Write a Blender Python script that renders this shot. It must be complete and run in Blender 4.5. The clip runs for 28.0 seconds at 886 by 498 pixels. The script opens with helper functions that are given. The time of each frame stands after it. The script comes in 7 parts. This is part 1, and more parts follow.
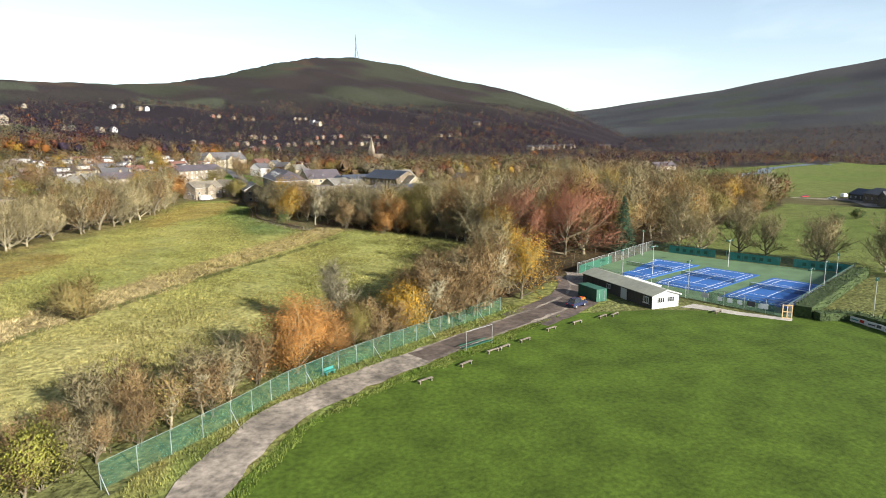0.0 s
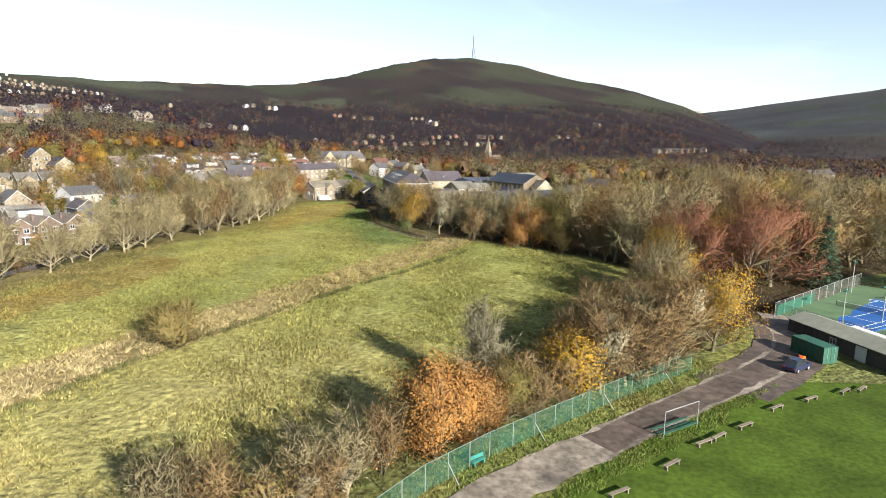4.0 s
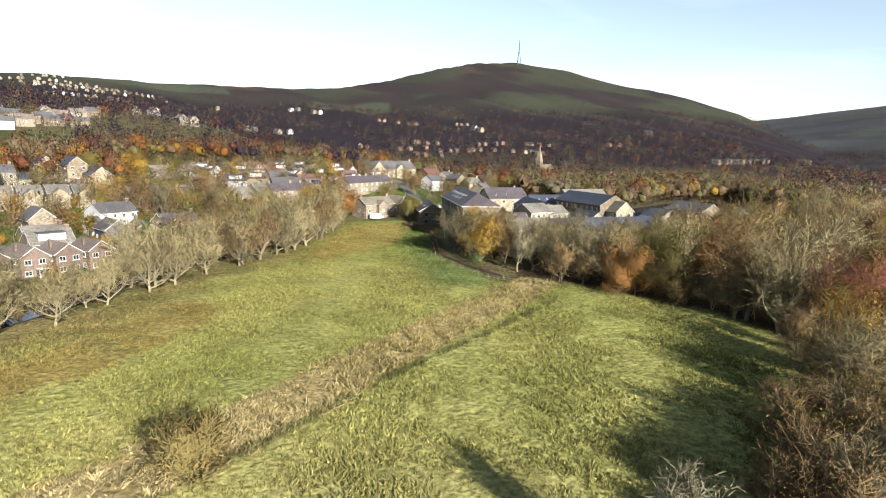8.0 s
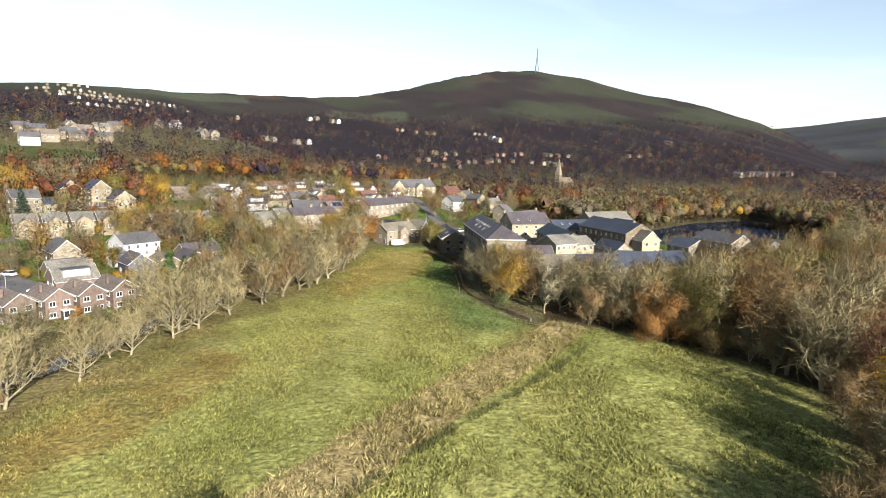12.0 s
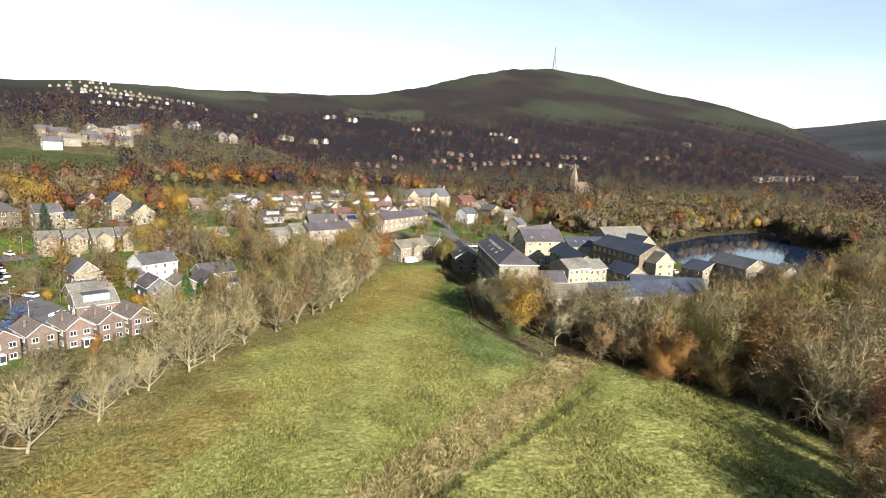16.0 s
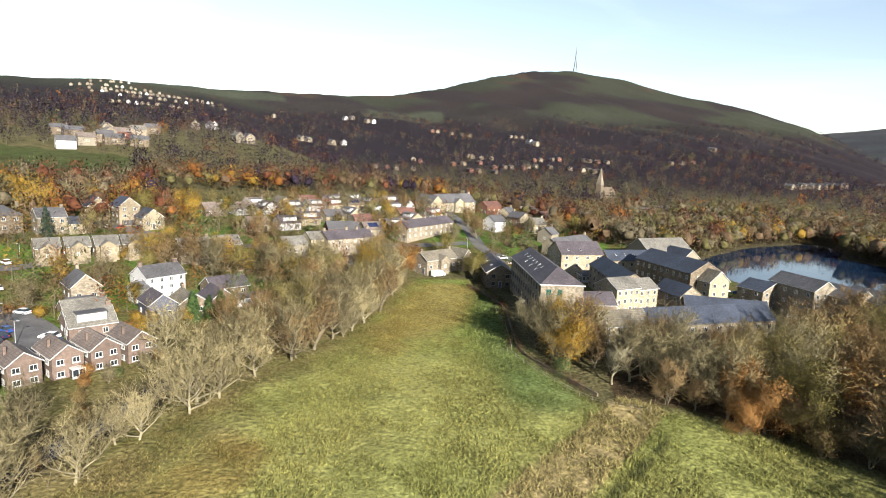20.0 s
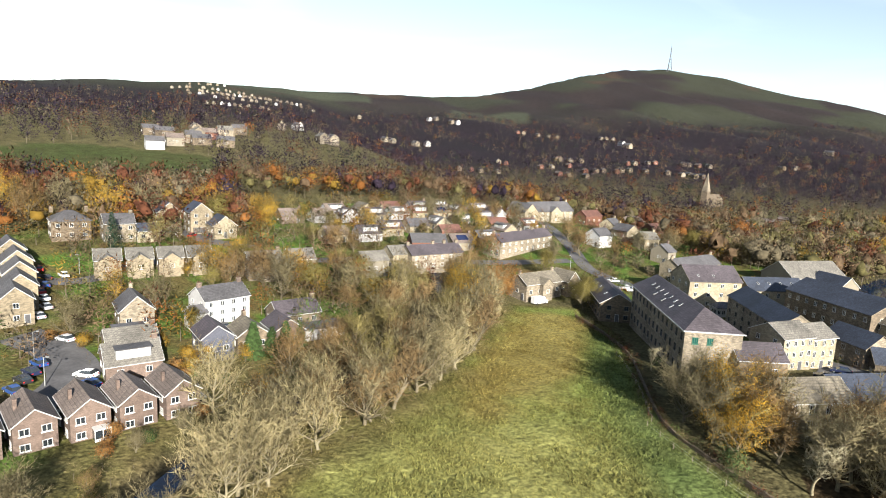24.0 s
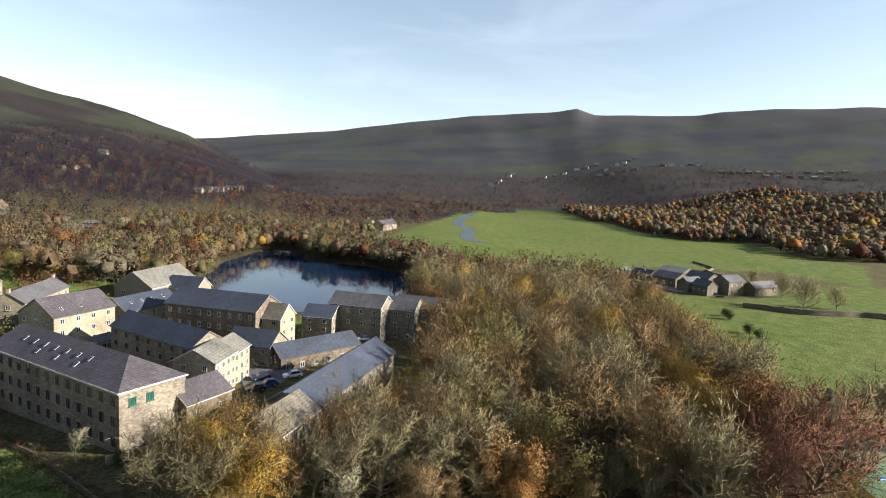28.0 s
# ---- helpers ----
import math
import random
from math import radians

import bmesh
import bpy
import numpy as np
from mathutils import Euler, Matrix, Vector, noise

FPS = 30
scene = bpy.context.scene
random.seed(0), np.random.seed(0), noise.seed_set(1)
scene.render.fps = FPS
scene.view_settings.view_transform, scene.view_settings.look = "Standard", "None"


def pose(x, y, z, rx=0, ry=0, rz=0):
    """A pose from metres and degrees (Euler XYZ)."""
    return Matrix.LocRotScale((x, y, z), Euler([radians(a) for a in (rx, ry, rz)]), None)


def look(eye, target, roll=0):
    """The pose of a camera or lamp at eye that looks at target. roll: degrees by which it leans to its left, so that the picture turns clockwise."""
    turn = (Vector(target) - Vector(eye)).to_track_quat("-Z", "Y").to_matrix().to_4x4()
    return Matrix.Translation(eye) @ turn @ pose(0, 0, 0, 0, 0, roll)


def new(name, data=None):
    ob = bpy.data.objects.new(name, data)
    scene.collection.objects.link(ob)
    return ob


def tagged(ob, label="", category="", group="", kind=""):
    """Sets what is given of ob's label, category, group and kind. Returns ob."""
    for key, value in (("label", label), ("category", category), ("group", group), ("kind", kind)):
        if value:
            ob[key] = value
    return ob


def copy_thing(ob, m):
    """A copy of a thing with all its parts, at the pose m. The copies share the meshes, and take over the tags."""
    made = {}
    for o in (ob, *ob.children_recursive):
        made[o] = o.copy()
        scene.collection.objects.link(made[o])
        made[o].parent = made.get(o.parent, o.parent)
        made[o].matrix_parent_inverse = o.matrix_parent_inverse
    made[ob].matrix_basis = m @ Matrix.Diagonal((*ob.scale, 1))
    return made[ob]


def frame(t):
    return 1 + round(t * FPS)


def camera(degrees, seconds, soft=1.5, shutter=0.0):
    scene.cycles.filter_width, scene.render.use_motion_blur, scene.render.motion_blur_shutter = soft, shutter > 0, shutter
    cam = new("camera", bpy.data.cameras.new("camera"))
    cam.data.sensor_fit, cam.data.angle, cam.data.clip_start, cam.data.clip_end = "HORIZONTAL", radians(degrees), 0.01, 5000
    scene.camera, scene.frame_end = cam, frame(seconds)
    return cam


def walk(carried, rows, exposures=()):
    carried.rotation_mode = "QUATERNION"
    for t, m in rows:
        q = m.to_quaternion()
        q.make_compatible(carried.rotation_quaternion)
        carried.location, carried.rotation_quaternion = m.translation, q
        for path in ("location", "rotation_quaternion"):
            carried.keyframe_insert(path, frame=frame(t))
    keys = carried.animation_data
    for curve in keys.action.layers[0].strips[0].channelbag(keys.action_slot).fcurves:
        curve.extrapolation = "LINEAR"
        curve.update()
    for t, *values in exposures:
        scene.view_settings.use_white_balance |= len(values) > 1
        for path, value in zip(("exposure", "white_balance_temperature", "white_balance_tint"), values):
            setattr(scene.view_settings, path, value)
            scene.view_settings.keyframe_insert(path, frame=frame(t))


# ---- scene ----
cam = camera(73.5, 28.0, 1.0)
PATH = [
    (0, (12.2, -57.818, 30.141), (12.713, -55.914, 29.805), -0.2),
    (0.5, (12.241, -56.14, 30.055), (12.753, -54.236, 29.719), -0.1),
    (1, (12.175, -53.652, 29.998), (12.468, -51.702, 29.664), 0.0),
    (1.5, (12.257, -51.073, 30.172), (12.461, -49.112, 29.837), 0.2),
    (2, (11.845, -48.137, 30.287), (12.037, -46.175, 29.951), 0.4),
    (2.5, (11.243, -44.873, 30.361), (11.429, -42.91, 30.024), 0.6),
    (4.5, (8.398, -29.443, 30.223), (8.529, -27.475, 29.89), 0.8),
    (5, (7.502, -25.42, 30.121), (7.592, -23.449, 29.79), 1.0),
    (5.5, (6.553, -21.432, 30.107), (6.621, -19.46, 29.778), 1.1),
    (6, (5.619, -17.612, 30.099), (5.679, -15.64, 29.771), 1.2),
    (6.5, (4.701, -13.773, 30.358), (4.751, -11.801, 30.029), 1.3),
    (7, (3.603, -9.714, 31.319), (3.647, -7.741, 30.992), 1.4),
    (7.5, (2.549, -6.853, 32.732), (2.588, -4.88, 32.406), 1.5),
    (8, (1.405, -5.316, 34.085), (1.438, -3.343, 33.762), 1.5),
    (8.5, (0.718, -4.447, 35.147), (0.742, -2.473, 34.825), 1.5),
    (9, (0.313, -3.906, 36.06), (0.331, -1.932, 35.736), 1.5),
    (9.5, (0.106, -3.237, 36.913), (0.117, -1.263, 36.589), 1.5),
    (10, (0.049, -2.36, 37.768), (0.052, -0.386, 37.444), 1.5),
    (10.5, (-0.239, -1.557, 38.724), (-0.241, 0.417, 38.404), 1.7),
    (11, (-0.669, -1.056, 39.649), (-0.677, 0.92, 39.34), 1.8),
    (11.5, (-1.121, -1.147, 40.597), (-1.136, 0.83, 40.294), 1.7),
    (13.5, (-1.042, -1.702, 45.215), (-1.079, 0.273, 44.898), 2.0),
    (14, (-0.796, -1.856, 46.389), (-0.84, 0.118, 46.072), 2.0),
    (14.5, (-0.638, -1.993, 47.702), (-0.687, -0.019, 47.383), 2.0),
    (15, (-0.518, -2.12, 49.01), (-0.573, -0.146, 48.693), 2.1),
    (15.5, (-0.621, -1.912, 49.9), (-0.683, 0.062, 49.581), 2.1),
    (16, (-0.794, -1.013, 50.306), (-0.864, 0.96, 49.985), 2.2),
    (16.5, (-1.12, 0.175, 50.412), (-1.198, 2.147, 50.09), 2.2),
    (17, (-1.783, 1.744, 50.419), (-1.866, 3.716, 50.096), 2.3),
    (17.5, (-2.413, 3.642, 50.486), (-2.503, 5.614, 50.164), 2.4),
    (18, (-2.921, 5.91, 50.511), (-3.018, 7.882, 50.19), 2.3),
    (18.5, (-3.662, 8.543, 50.502), (-3.767, 10.514, 50.183), 2.4),
    (19, (-4.644, 11.324, 50.531), (-4.755, 13.295, 50.214), 2.6),
    (19.5, (-5.683, 14.366, 50.809), (-5.8, 16.337, 50.491), 2.7),
    (20, (-6.837, 17.424, 50.991), (-6.959, 19.395, 50.674), 2.8),
    (20.5, (-7.863, 20.74, 51.111), (-7.993, 22.71, 50.794), 2.9),
    (21, (-8.712, 24.43, 51.22), (-8.85, 26.4, 50.903), 2.9),
    (21.5, (-9.493, 28.16, 51.155), (-9.643, 30.13, 50.84), 3.0),
    (22, (-10.433, 31.866, 51.127), (-10.675, 33.826, 50.81), 3.1),
    (22.5, (-11.637, 35.75, 51.313), (-11.97, 37.696, 50.992), 3.2),
    (24.5, (-18.18, 52.525, 51.507), (-18.569, 54.459, 51.181), 3.2),
    (25, (-20.113, 56.853, 51.524), (-20.51, 58.786, 51.198), 3.3),
    (25.5, (-22.092, 61.311, 51.637), (-22.498, 63.242, 51.309), 3.3),
    (26, (-23.959, 65.617, 51.714), (-24.372, 67.546, 51.385), 3.3),
    (26.5, (-25.598, 69.253, 51.917), (-25.677, 71.227, 51.605), 3.3),
    (27, (-26.922, 72.93, 52.112), (-26.409, 74.842, 51.829), 2.9),
    (27.5, (-28.148, 76.226, 52.213), (-27.048, 77.877, 51.96), 2.6),
    (27.9, (-28.992, 78.748, 52.333), (-27.51, 80.072, 52.11), 2.4),
    (28, (-29.2, 79.37, 52.343), (-27.637, 80.599, 52.127), 2.5),
]
EXPOSURE, SKY, SUN = 1.78, 0.06, 5.0
walk(cam, [(t, look(eye, target, roll)) for t, eye, target, roll in PATH], exposures=[(0.0, EXPOSURE)])

# ---- sky and sun ----
SUN_BEARING, SUN_HEIGHT = 148.0, 21.0
world = bpy.data.worlds.new("sky")
scene.world = world
world.use_nodes = True
wn = world.node_tree
sky = wn.nodes.new("ShaderNodeTexSky")
sky.sky_type, sky.sun_disc = "NISHITA", False
sky.sun_elevation, sky.sun_rotation = radians(SUN_HEIGHT), radians(SUN_BEARING)
sky.altitude, sky.air_density, sky.dust_density, sky.ozone_density = 200, 1.0, 0.3, 0.9
haze = wn.nodes.new("ShaderNodeHueSaturation")  # thin high haze pales the blue
haze.inputs["Saturation"].default_value, haze.inputs["Value"].default_value = 0.78, 1.0
wn.links.new(sky.outputs[0], haze.inputs["Color"])
# streaks of thin cirrus
way, spread_out = wn.nodes.new("ShaderNodeTexCoord"), wn.nodes.new("ShaderNodeMapping")
spread_out.inputs["Scale"].default_value, spread_out.inputs["Rotation"].default_value = (2.2, 2.2, 11.0), (0.0, 0.12, 0.5)
wisps, thickness, cirrus = wn.nodes.new("ShaderNodeTexNoise"), wn.nodes.new("ShaderNodeMapRange"), wn.nodes.new("ShaderNodeMixRGB")
wisps.inputs["Scale"].default_value, wisps.inputs["Detail"].default_value, wisps.inputs["Distortion"].default_value = 1.3, 6.0, 0.7
thickness.inputs["From Min"].default_value, thickness.inputs["From Max"].default_value, thickness.inputs["To Max"].default_value = 0.5, 0.9, 0.12
cirrus.inputs["Color2"].default_value = (11.0, 11.8, 12.6, 1)
wn.links.new(way.outputs["Generated"], spread_out.inputs["Vector"])
wn.links.new(spread_out.outputs[0], wisps.inputs["Vector"])
wn.links.new(wisps.outputs["Fac"], thickness.inputs["Value"])
wn.links.new(thickness.outputs[0], cirrus.inputs["Fac"])
wn.links.new(haze.outputs[0], cirrus.inputs["Color1"])
wn.links.new(cirrus.outputs[0], wn.nodes["Background"].inputs[0])
wn.nodes["Background"].inputs[1].default_value = SKY
lamp = bpy.data.lights.new("sun", "SUN")
lamp.energy, lamp.angle, lamp.color = SUN, radians(0.55), (1.0, 0.945, 0.85)
sun = new("sun", lamp)
sun_from = Vector((math.sin(radians(SUN_BEARING)), math.cos(radians(SUN_BEARING)), math.tan(radians(SUN_HEIGHT))))
sun.matrix_world = look(sun_from * 300, (0, 0, 0))

# ---- materials ----
MATS = {}


def material(name, colour, rough=0.8, metal=0.0, grain=1.0, vary=0.25, stain=0.2, bump=0.0, bump_size=1.0, spread=0.0, attribute="", spec=0.3, streak=None):
    """A surface with fine grain and broad stains in its colour, relief, and a spread of tone from thing to thing."""
    m = bpy.data.materials.new(name)
    m.use_nodes = True
    n, lk = m.node_tree.nodes, m.node_tree.links
    bsdf = n["Principled BSDF"]
    bsdf.inputs["Roughness"].default_value, bsdf.inputs["Metallic"].default_value = rough, metal
    bsdf.inputs["Specular IOR Level"].default_value = spec
    geo = n.new("ShaderNodeNewGeometry")
    where = geo.outputs["Position"]
    if streak:
        mp = n.new("ShaderNodeMapping")
        mp.inputs["Scale"].default_value = streak
        lk.new(where, mp.inputs["Vector"])
        where = mp.outputs[0]

    def noise_of(size, detail):
        t = n.new("ShaderNodeTexNoise")
        t.inputs["Scale"].default_value, t.inputs["Detail"].default_value = 1.0 / size, detail
        lk.new(where, t.inputs["Vector"])
        return t.outputs["Fac"]

    def scaled(fac, low, high):
        r = n.new("ShaderNodeMapRange")
        r.inputs["From Min"].default_value, r.inputs["From Max"].default_value = 0.3, 0.7
        r.inputs["To Min"].default_value, r.inputs["To Max"].default_value = low, high
        lk.new(fac, r.inputs["Value"])
        return r.outputs[0]

    def times(a, b):
        t = n.new("ShaderNodeMath")
        t.operation = "MULTIPLY"
        lk.new(a, t.inputs[0])
        lk.new(b, t.inputs[1])
        return t.outputs[0]

    fine, broad = noise_of(grain, 3), noise_of(grain * 9, 2)
    tone = times(scaled(fine, 1 - vary, 1 + vary), scaled(broad, 1 - stain, 1 + stain))
    if spread:
        info = n.new("ShaderNodeObjectInfo")
        r = n.new("ShaderNodeMapRange")
        r.inputs["To Min"].default_value, r.inputs["To Max"].default_value = 1 - spread, 1 + spread
        lk.new(info.outputs["Random"], r.inputs["Value"])
        tone = times(tone, r.outputs[0])
    mix = n.new("ShaderNodeVectorMath")
    mix.operation = "SCALE"
    lk.new(tone, mix.inputs["Scale"])
    if attribute:
        a = n.new("ShaderNodeAttribute")
        a.attribute_name = attribute
        lk.new(a.outputs["Color"], mix.inputs[0])
    else:
        mix.inputs[0].default_value = colour
    lk.new(mix.outputs[0], bsdf.inputs["Base Color"])
    if bump:
        b = n.new("ShaderNodeBump")
        b.inputs["Strength"].default_value, b.inputs["Distance"].default_value = 1.0, bump
        lk.new(noise_of(bump_size, 4), b.inputs["Height"])
        lk.new(b.outputs[0], bsdf.inputs["Normal"])
    MATS[name] = m
    return m


def coursed(name, colour, joint, wide, high, rough=0.85, vary=0.35):
    """Coursed stone or brick: blocks of uneven tone and sunk joints, laid along the walls."""
    m = material(name, colour, rough, grain=0.8, vary=0.2, stain=0.25, spread=0.1)
    n, lk = m.node_tree.nodes, m.node_tree.links
    bsdf = n["Principled BSDF"]
    tc = n.new("ShaderNodeTexCoord")
    sep, com = n.new("ShaderNodeSeparateXYZ"), n.new("ShaderNodeCombineXYZ")
    add = n.new("ShaderNodeMath")
    lk.new(tc.outputs["Object"], sep.inputs[0])
    lk.new(sep.outputs[0], add.inputs[0])
    lk.new(sep.outputs[1], add.inputs[1])
    lk.new(add.outputs[0], com.inputs[0])
    lk.new(sep.outputs[2], com.inputs[1])
    br = n.new("ShaderNodeTexBrick")
    br.inputs["Scale"].default_value = 1.0
    br.inputs["Brick Width"].default_value, br.inputs["Row Height"].default_value = wide, high
    br.inputs["Mortar Size"].default_value = high * 0.07
    br.inputs["Color1"].default_value = (1 - vary, 1 - vary, 1 - vary, 1)
    br.inputs["Color2"].default_value = (1 + vary, 1 + vary * 0.9, 1 + vary * 0.8, 1)
    br.inputs["Mortar"].default_value = (*joint, 1)
    lk.new(com.outputs[0], br.inputs["Vector"])
    mul = n.new("ShaderNodeVectorMath")
    mul.operation = "MULTIPLY"
    lk.new(bsdf.inputs["Base Color"].links[0].from_socket, mul.inputs[0])
    lk.new(br.outputs["Color"], mul.inputs[1])
    lk.new(mul.outputs[0], bsdf.inputs["Base Color"])
    return m


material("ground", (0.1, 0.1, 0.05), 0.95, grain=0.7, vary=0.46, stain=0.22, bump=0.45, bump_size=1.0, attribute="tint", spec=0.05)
material("mown_grass", (0.045, 0.072, 0.009), 0.9, grain=0.6, vary=0.26, stain=0.24, bump=0.04, bump_size=0.4, spec=0.1)
material("gravel", (0.165, 0.14, 0.115), 0.9, grain=0.7, vary=0.42, stain=0.5, bump=0.03, bump_size=0.3)
material("mud", (0.072, 0.054, 0.044), 0.7, grain=0.8, vary=0.4, stain=0.35, bump=0.04, bump_size=0.6, spec=0.4)
material("asphalt", (0.075, 0.073, 0.075), 0.9, grain=0.6, vary=0.15, stain=0.3, bump=0.01, bump_size=0.2)
material("paving", (0.26, 0.24, 0.21), 0.9, grain=0.7, vary=0.2, stain=0.2, bump=0.01, bump_size=0.3)
material("court_green", (0.07, 0.12, 0.06), 0.8, grain=0.4, vary=0.08, stain=0.15)
material("court_blue", (0.016, 0.078, 0.25), 0.7, grain=0.4, vary=0.07, stain=0.12)
material("line_white", (0.75, 0.75, 0.73), 0.7, grain=0.3, vary=0.08, stain=0.1)
coursed("stone", (0.165, 0.142, 0.108), (0.75, 0.7, 0.65), 0.55, 0.24)
coursed("stone_pale", (0.228, 0.196, 0.138), (0.8, 0.78, 0.74), 0.5, 0.22, vary=0.2)
coursed("stone_tan", (0.185, 0.155, 0.108), (0.78, 0.74, 0.68), 0.5, 0.22, vary=0.25)
coursed("stone_dark", (0.11, 0.088, 0.063), (0.7, 0.66, 0.6), 0.6, 0.26)
coursed("brick_brown", (0.105, 0.077, 0.064), (1.2, 1.2, 1.15), 0.24, 0.085, vary=0.25)
coursed("brick_red", (0.1, 0.045, 0.031), (1.2, 1.2, 1.15), 0.24, 0.085, vary=0.25)
material("render_white", (0.33, 0.325, 0.32), 0.8, grain=0.6, vary=0.05, stain=0.08)
material("render_cream", (0.165, 0.145, 0.11), 0.8, grain=0.6, vary=0.06, stain=0.1)
material("slate_clad", (0.06, 0.063, 0.08), 0.7, grain=0.3, vary=0.2, stain=0.1)


def tiled(name, colour, rough, wide, high, vary=0.22, spec=0.4):
    m = coursed(name, colour, (0.45, 0.45, 0.45), wide, high, rough, vary)
    m.node_tree.nodes["Principled BSDF"].inputs["Specular IOR Level"].default_value = spec
    return m


tiled("slate_blue", (0.03, 0.037, 0.055), 0.7, 0.3, 0.2)
tiled("slate_grey", (0.07, 0.068, 0.072), 0.7, 0.4, 0.25)
tiled("slate_purple", (0.058, 0.049, 0.056), 0.72, 0.4, 0.25)
tiled("stone_slate", (0.12, 0.105, 0.08), 0.85, 0.5, 0.3)
tiled("tile_brown", (0.125, 0.1, 0.087), 0.8, 0.3, 0.3)
tiled("tile_red", (0.11, 0.052, 0.04), 0.8, 0.3, 0.3)
tiled("tile_grey", (0.12, 0.112, 0.098), 0.8, 0.3, 0.3)
material("felt_roof", (0.2, 0.205, 0.165), 0.9, grain=1.0, vary=0.1, stain=0.15)
material("frame_white", (0.4, 0.4, 0.385), 0.5, grain=0.4, vary=0.04, stain=0.05)
material("frame_dark", (0.06, 0.06, 0.065), 0.5, grain=0.4, vary=0.1, stain=0.1)
material("lintel_stone", (0.19, 0.16, 0.115), 0.85, grain=0.4, vary=0.12, stain=0.15)
material("glass", (0.02, 0.025, 0.03), 0.06, grain=2.0, vary=0.2, stain=0.2, spec=0.9)
material("glass_green", (0.015, 0.06, 0.05), 0.1, grain=1.0, vary=0.2, stain=0.2, spec=0.9)
material("wood_dark", (0.045, 0.04, 0.035), 0.8, grain=0.3, vary=0.25, stain=0.2, streak=(1, 1, 0.1))
material("wood_grey", (0.16, 0.135, 0.105), 0.85, grain=0.2, vary=0.2, stain=0.2)
material("timber_tan", (0.38, 0.27, 0.14), 0.8, grain=0.2, vary=0.2, stain=0.2)
material("paint_green", (0.02, 0.075, 0.05), 0.5, grain=0.4, vary=0.12, stain=0.2)
material("paint_teal", (0.03, 0.15, 0.13), 0.5, grain=0.3, vary=0.1, stain=0.15)
material("metal_grey", (0.35, 0.36, 0.36), 0.45, metal=0.6, grain=0.2, vary=0.15, stain=0.2)
material("post_dull", (0.13, 0.16, 0.14), 0.6, metal=0.2, grain=0.2, vary=0.2, stain=0.25)
material("metal_white", (0.72, 0.72, 0.70), 0.5, grain=0.2, vary=0.08, stain=0.15)
material("rubber", (0.02, 0.02, 0.02), 0.8, grain=0.1, vary=0.1, stain=0.1)
for paint, c in dict(white=(0.75, 0.75, 0.75), black=(0.02, 0.02, 0.023), blue=(0.02, 0.06, 0.2), silver=(0.42, 0.43, 0.45), red=(0.3, 0.02, 0.02), navy=(0.015, 0.02, 0.05), orange=(0.6, 0.1, 0.02)).items():
    material("car_" + paint, c, 0.25, grain=0.5, vary=0.03, stain=0.05, spec=0.6)
material("bark", (0.105, 0.088, 0.056), 0.95, grain=0.15, vary=0.3, stain=0.2, spread=0.2)
material("bark_pale", (0.185, 0.16, 0.1), 0.9, grain=0.2, vary=0.3, stain=0.25, spread=0.15)
for kind, c in dict(twig_grey=(0.146, 0.123, 0.068), twig_brown=(0.165, 0.112, 0.054), twig_pale=(0.225, 0.188, 0.1), twig_olive=(0.155, 0.128, 0.05), twig_red=(0.14, 0.064, 0.04), twig_bleached=(0.2, 0.18, 0.118)).items():
    material(kind, c, 0.95, grain=1.5, vary=0.25, stain=0.15, spread=0.15, spec=0.1)
for kind, c in dict(leaf_orange=(0.205, 0.1, 0.028), leaf_yellow=(0.26, 0.15, 0.016), leaf_olive=(0.11, 0.092, 0.024), leaf_brown=(0.15, 0.088, 0.026), leaf_rust=(0.11, 0.036, 0.018), leaf_green=(0.042, 0.072, 0.022), needle=(0.022, 0.045, 0.025), leaf_lime=(0.15, 0.15, 0.028)).items():
    material(kind, c, 0.8, grain=0.7, vary=0.4, stain=0.2, spread=0.12, spec=0.15)
material("foliage", (0.1, 0.1, 0.05), 0.95, grain=2.0, vary=0.35, stain=0.15, attribute="tint", spec=0.05)
material("reed", (0.3, 0.24, 0.12), 0.95, grain=1.0, vary=0.3, stain=0.2, attribute="tint", spec=0.05)
material("hedge_leaf", (0.03, 0.048, 0.013), 0.85, grain=0.5, vary=0.4, stain=0.25, bump=0.15, bump_size=0.4)
wm = material("water", (0.008, 0.019, 0.042), 0.05, grain=3.0, vary=0.1, stain=0.1, bump=0.004, bump_size=1.2, spec=0.6)
wm.node_tree.nodes["Principled BSDF"].inputs["IOR"].default_value = 1.33
wm.node_tree.nodes["Principled BSDF"].inputs["Specular IOR Level"].default_value = 0.5


def netting(name, colour, cover):
    """Fine wire mesh: thin strands that hide part of what lies behind."""
    m = bpy.data.materials.new(name)
    m.use_nodes = True
    n, lk = m.node_tree.nodes, m.node_tree.links
    bsdf = n["Principled BSDF"]
    bsdf.inputs["Base Color"].default_value, bsdf.inputs["Roughness"].default_value = (*colour, 1), 0.7
    tex = n.new("ShaderNodeTexNoise")
    tex.inputs["Scale"].default_value = 0.5
    r = n.new("ShaderNodeMapRange")
    r.inputs["From Min"].default_value, r.inputs["From Max"].default_value = 0.3, 0.7
    r.inputs["To Min"].default_value, r.inputs["To Max"].default_value = cover * 0.7, cover * 1.3
    geo = n.new("ShaderNodeNewGeometry")
    lk.new(geo.outputs["Position"], tex.inputs["Vector"])
    lk.new(tex.outputs["Fac"], r.inputs["Value"])
    lk.new(r.outputs[0], bsdf.inputs["Alpha"])
    MATS[name] = m


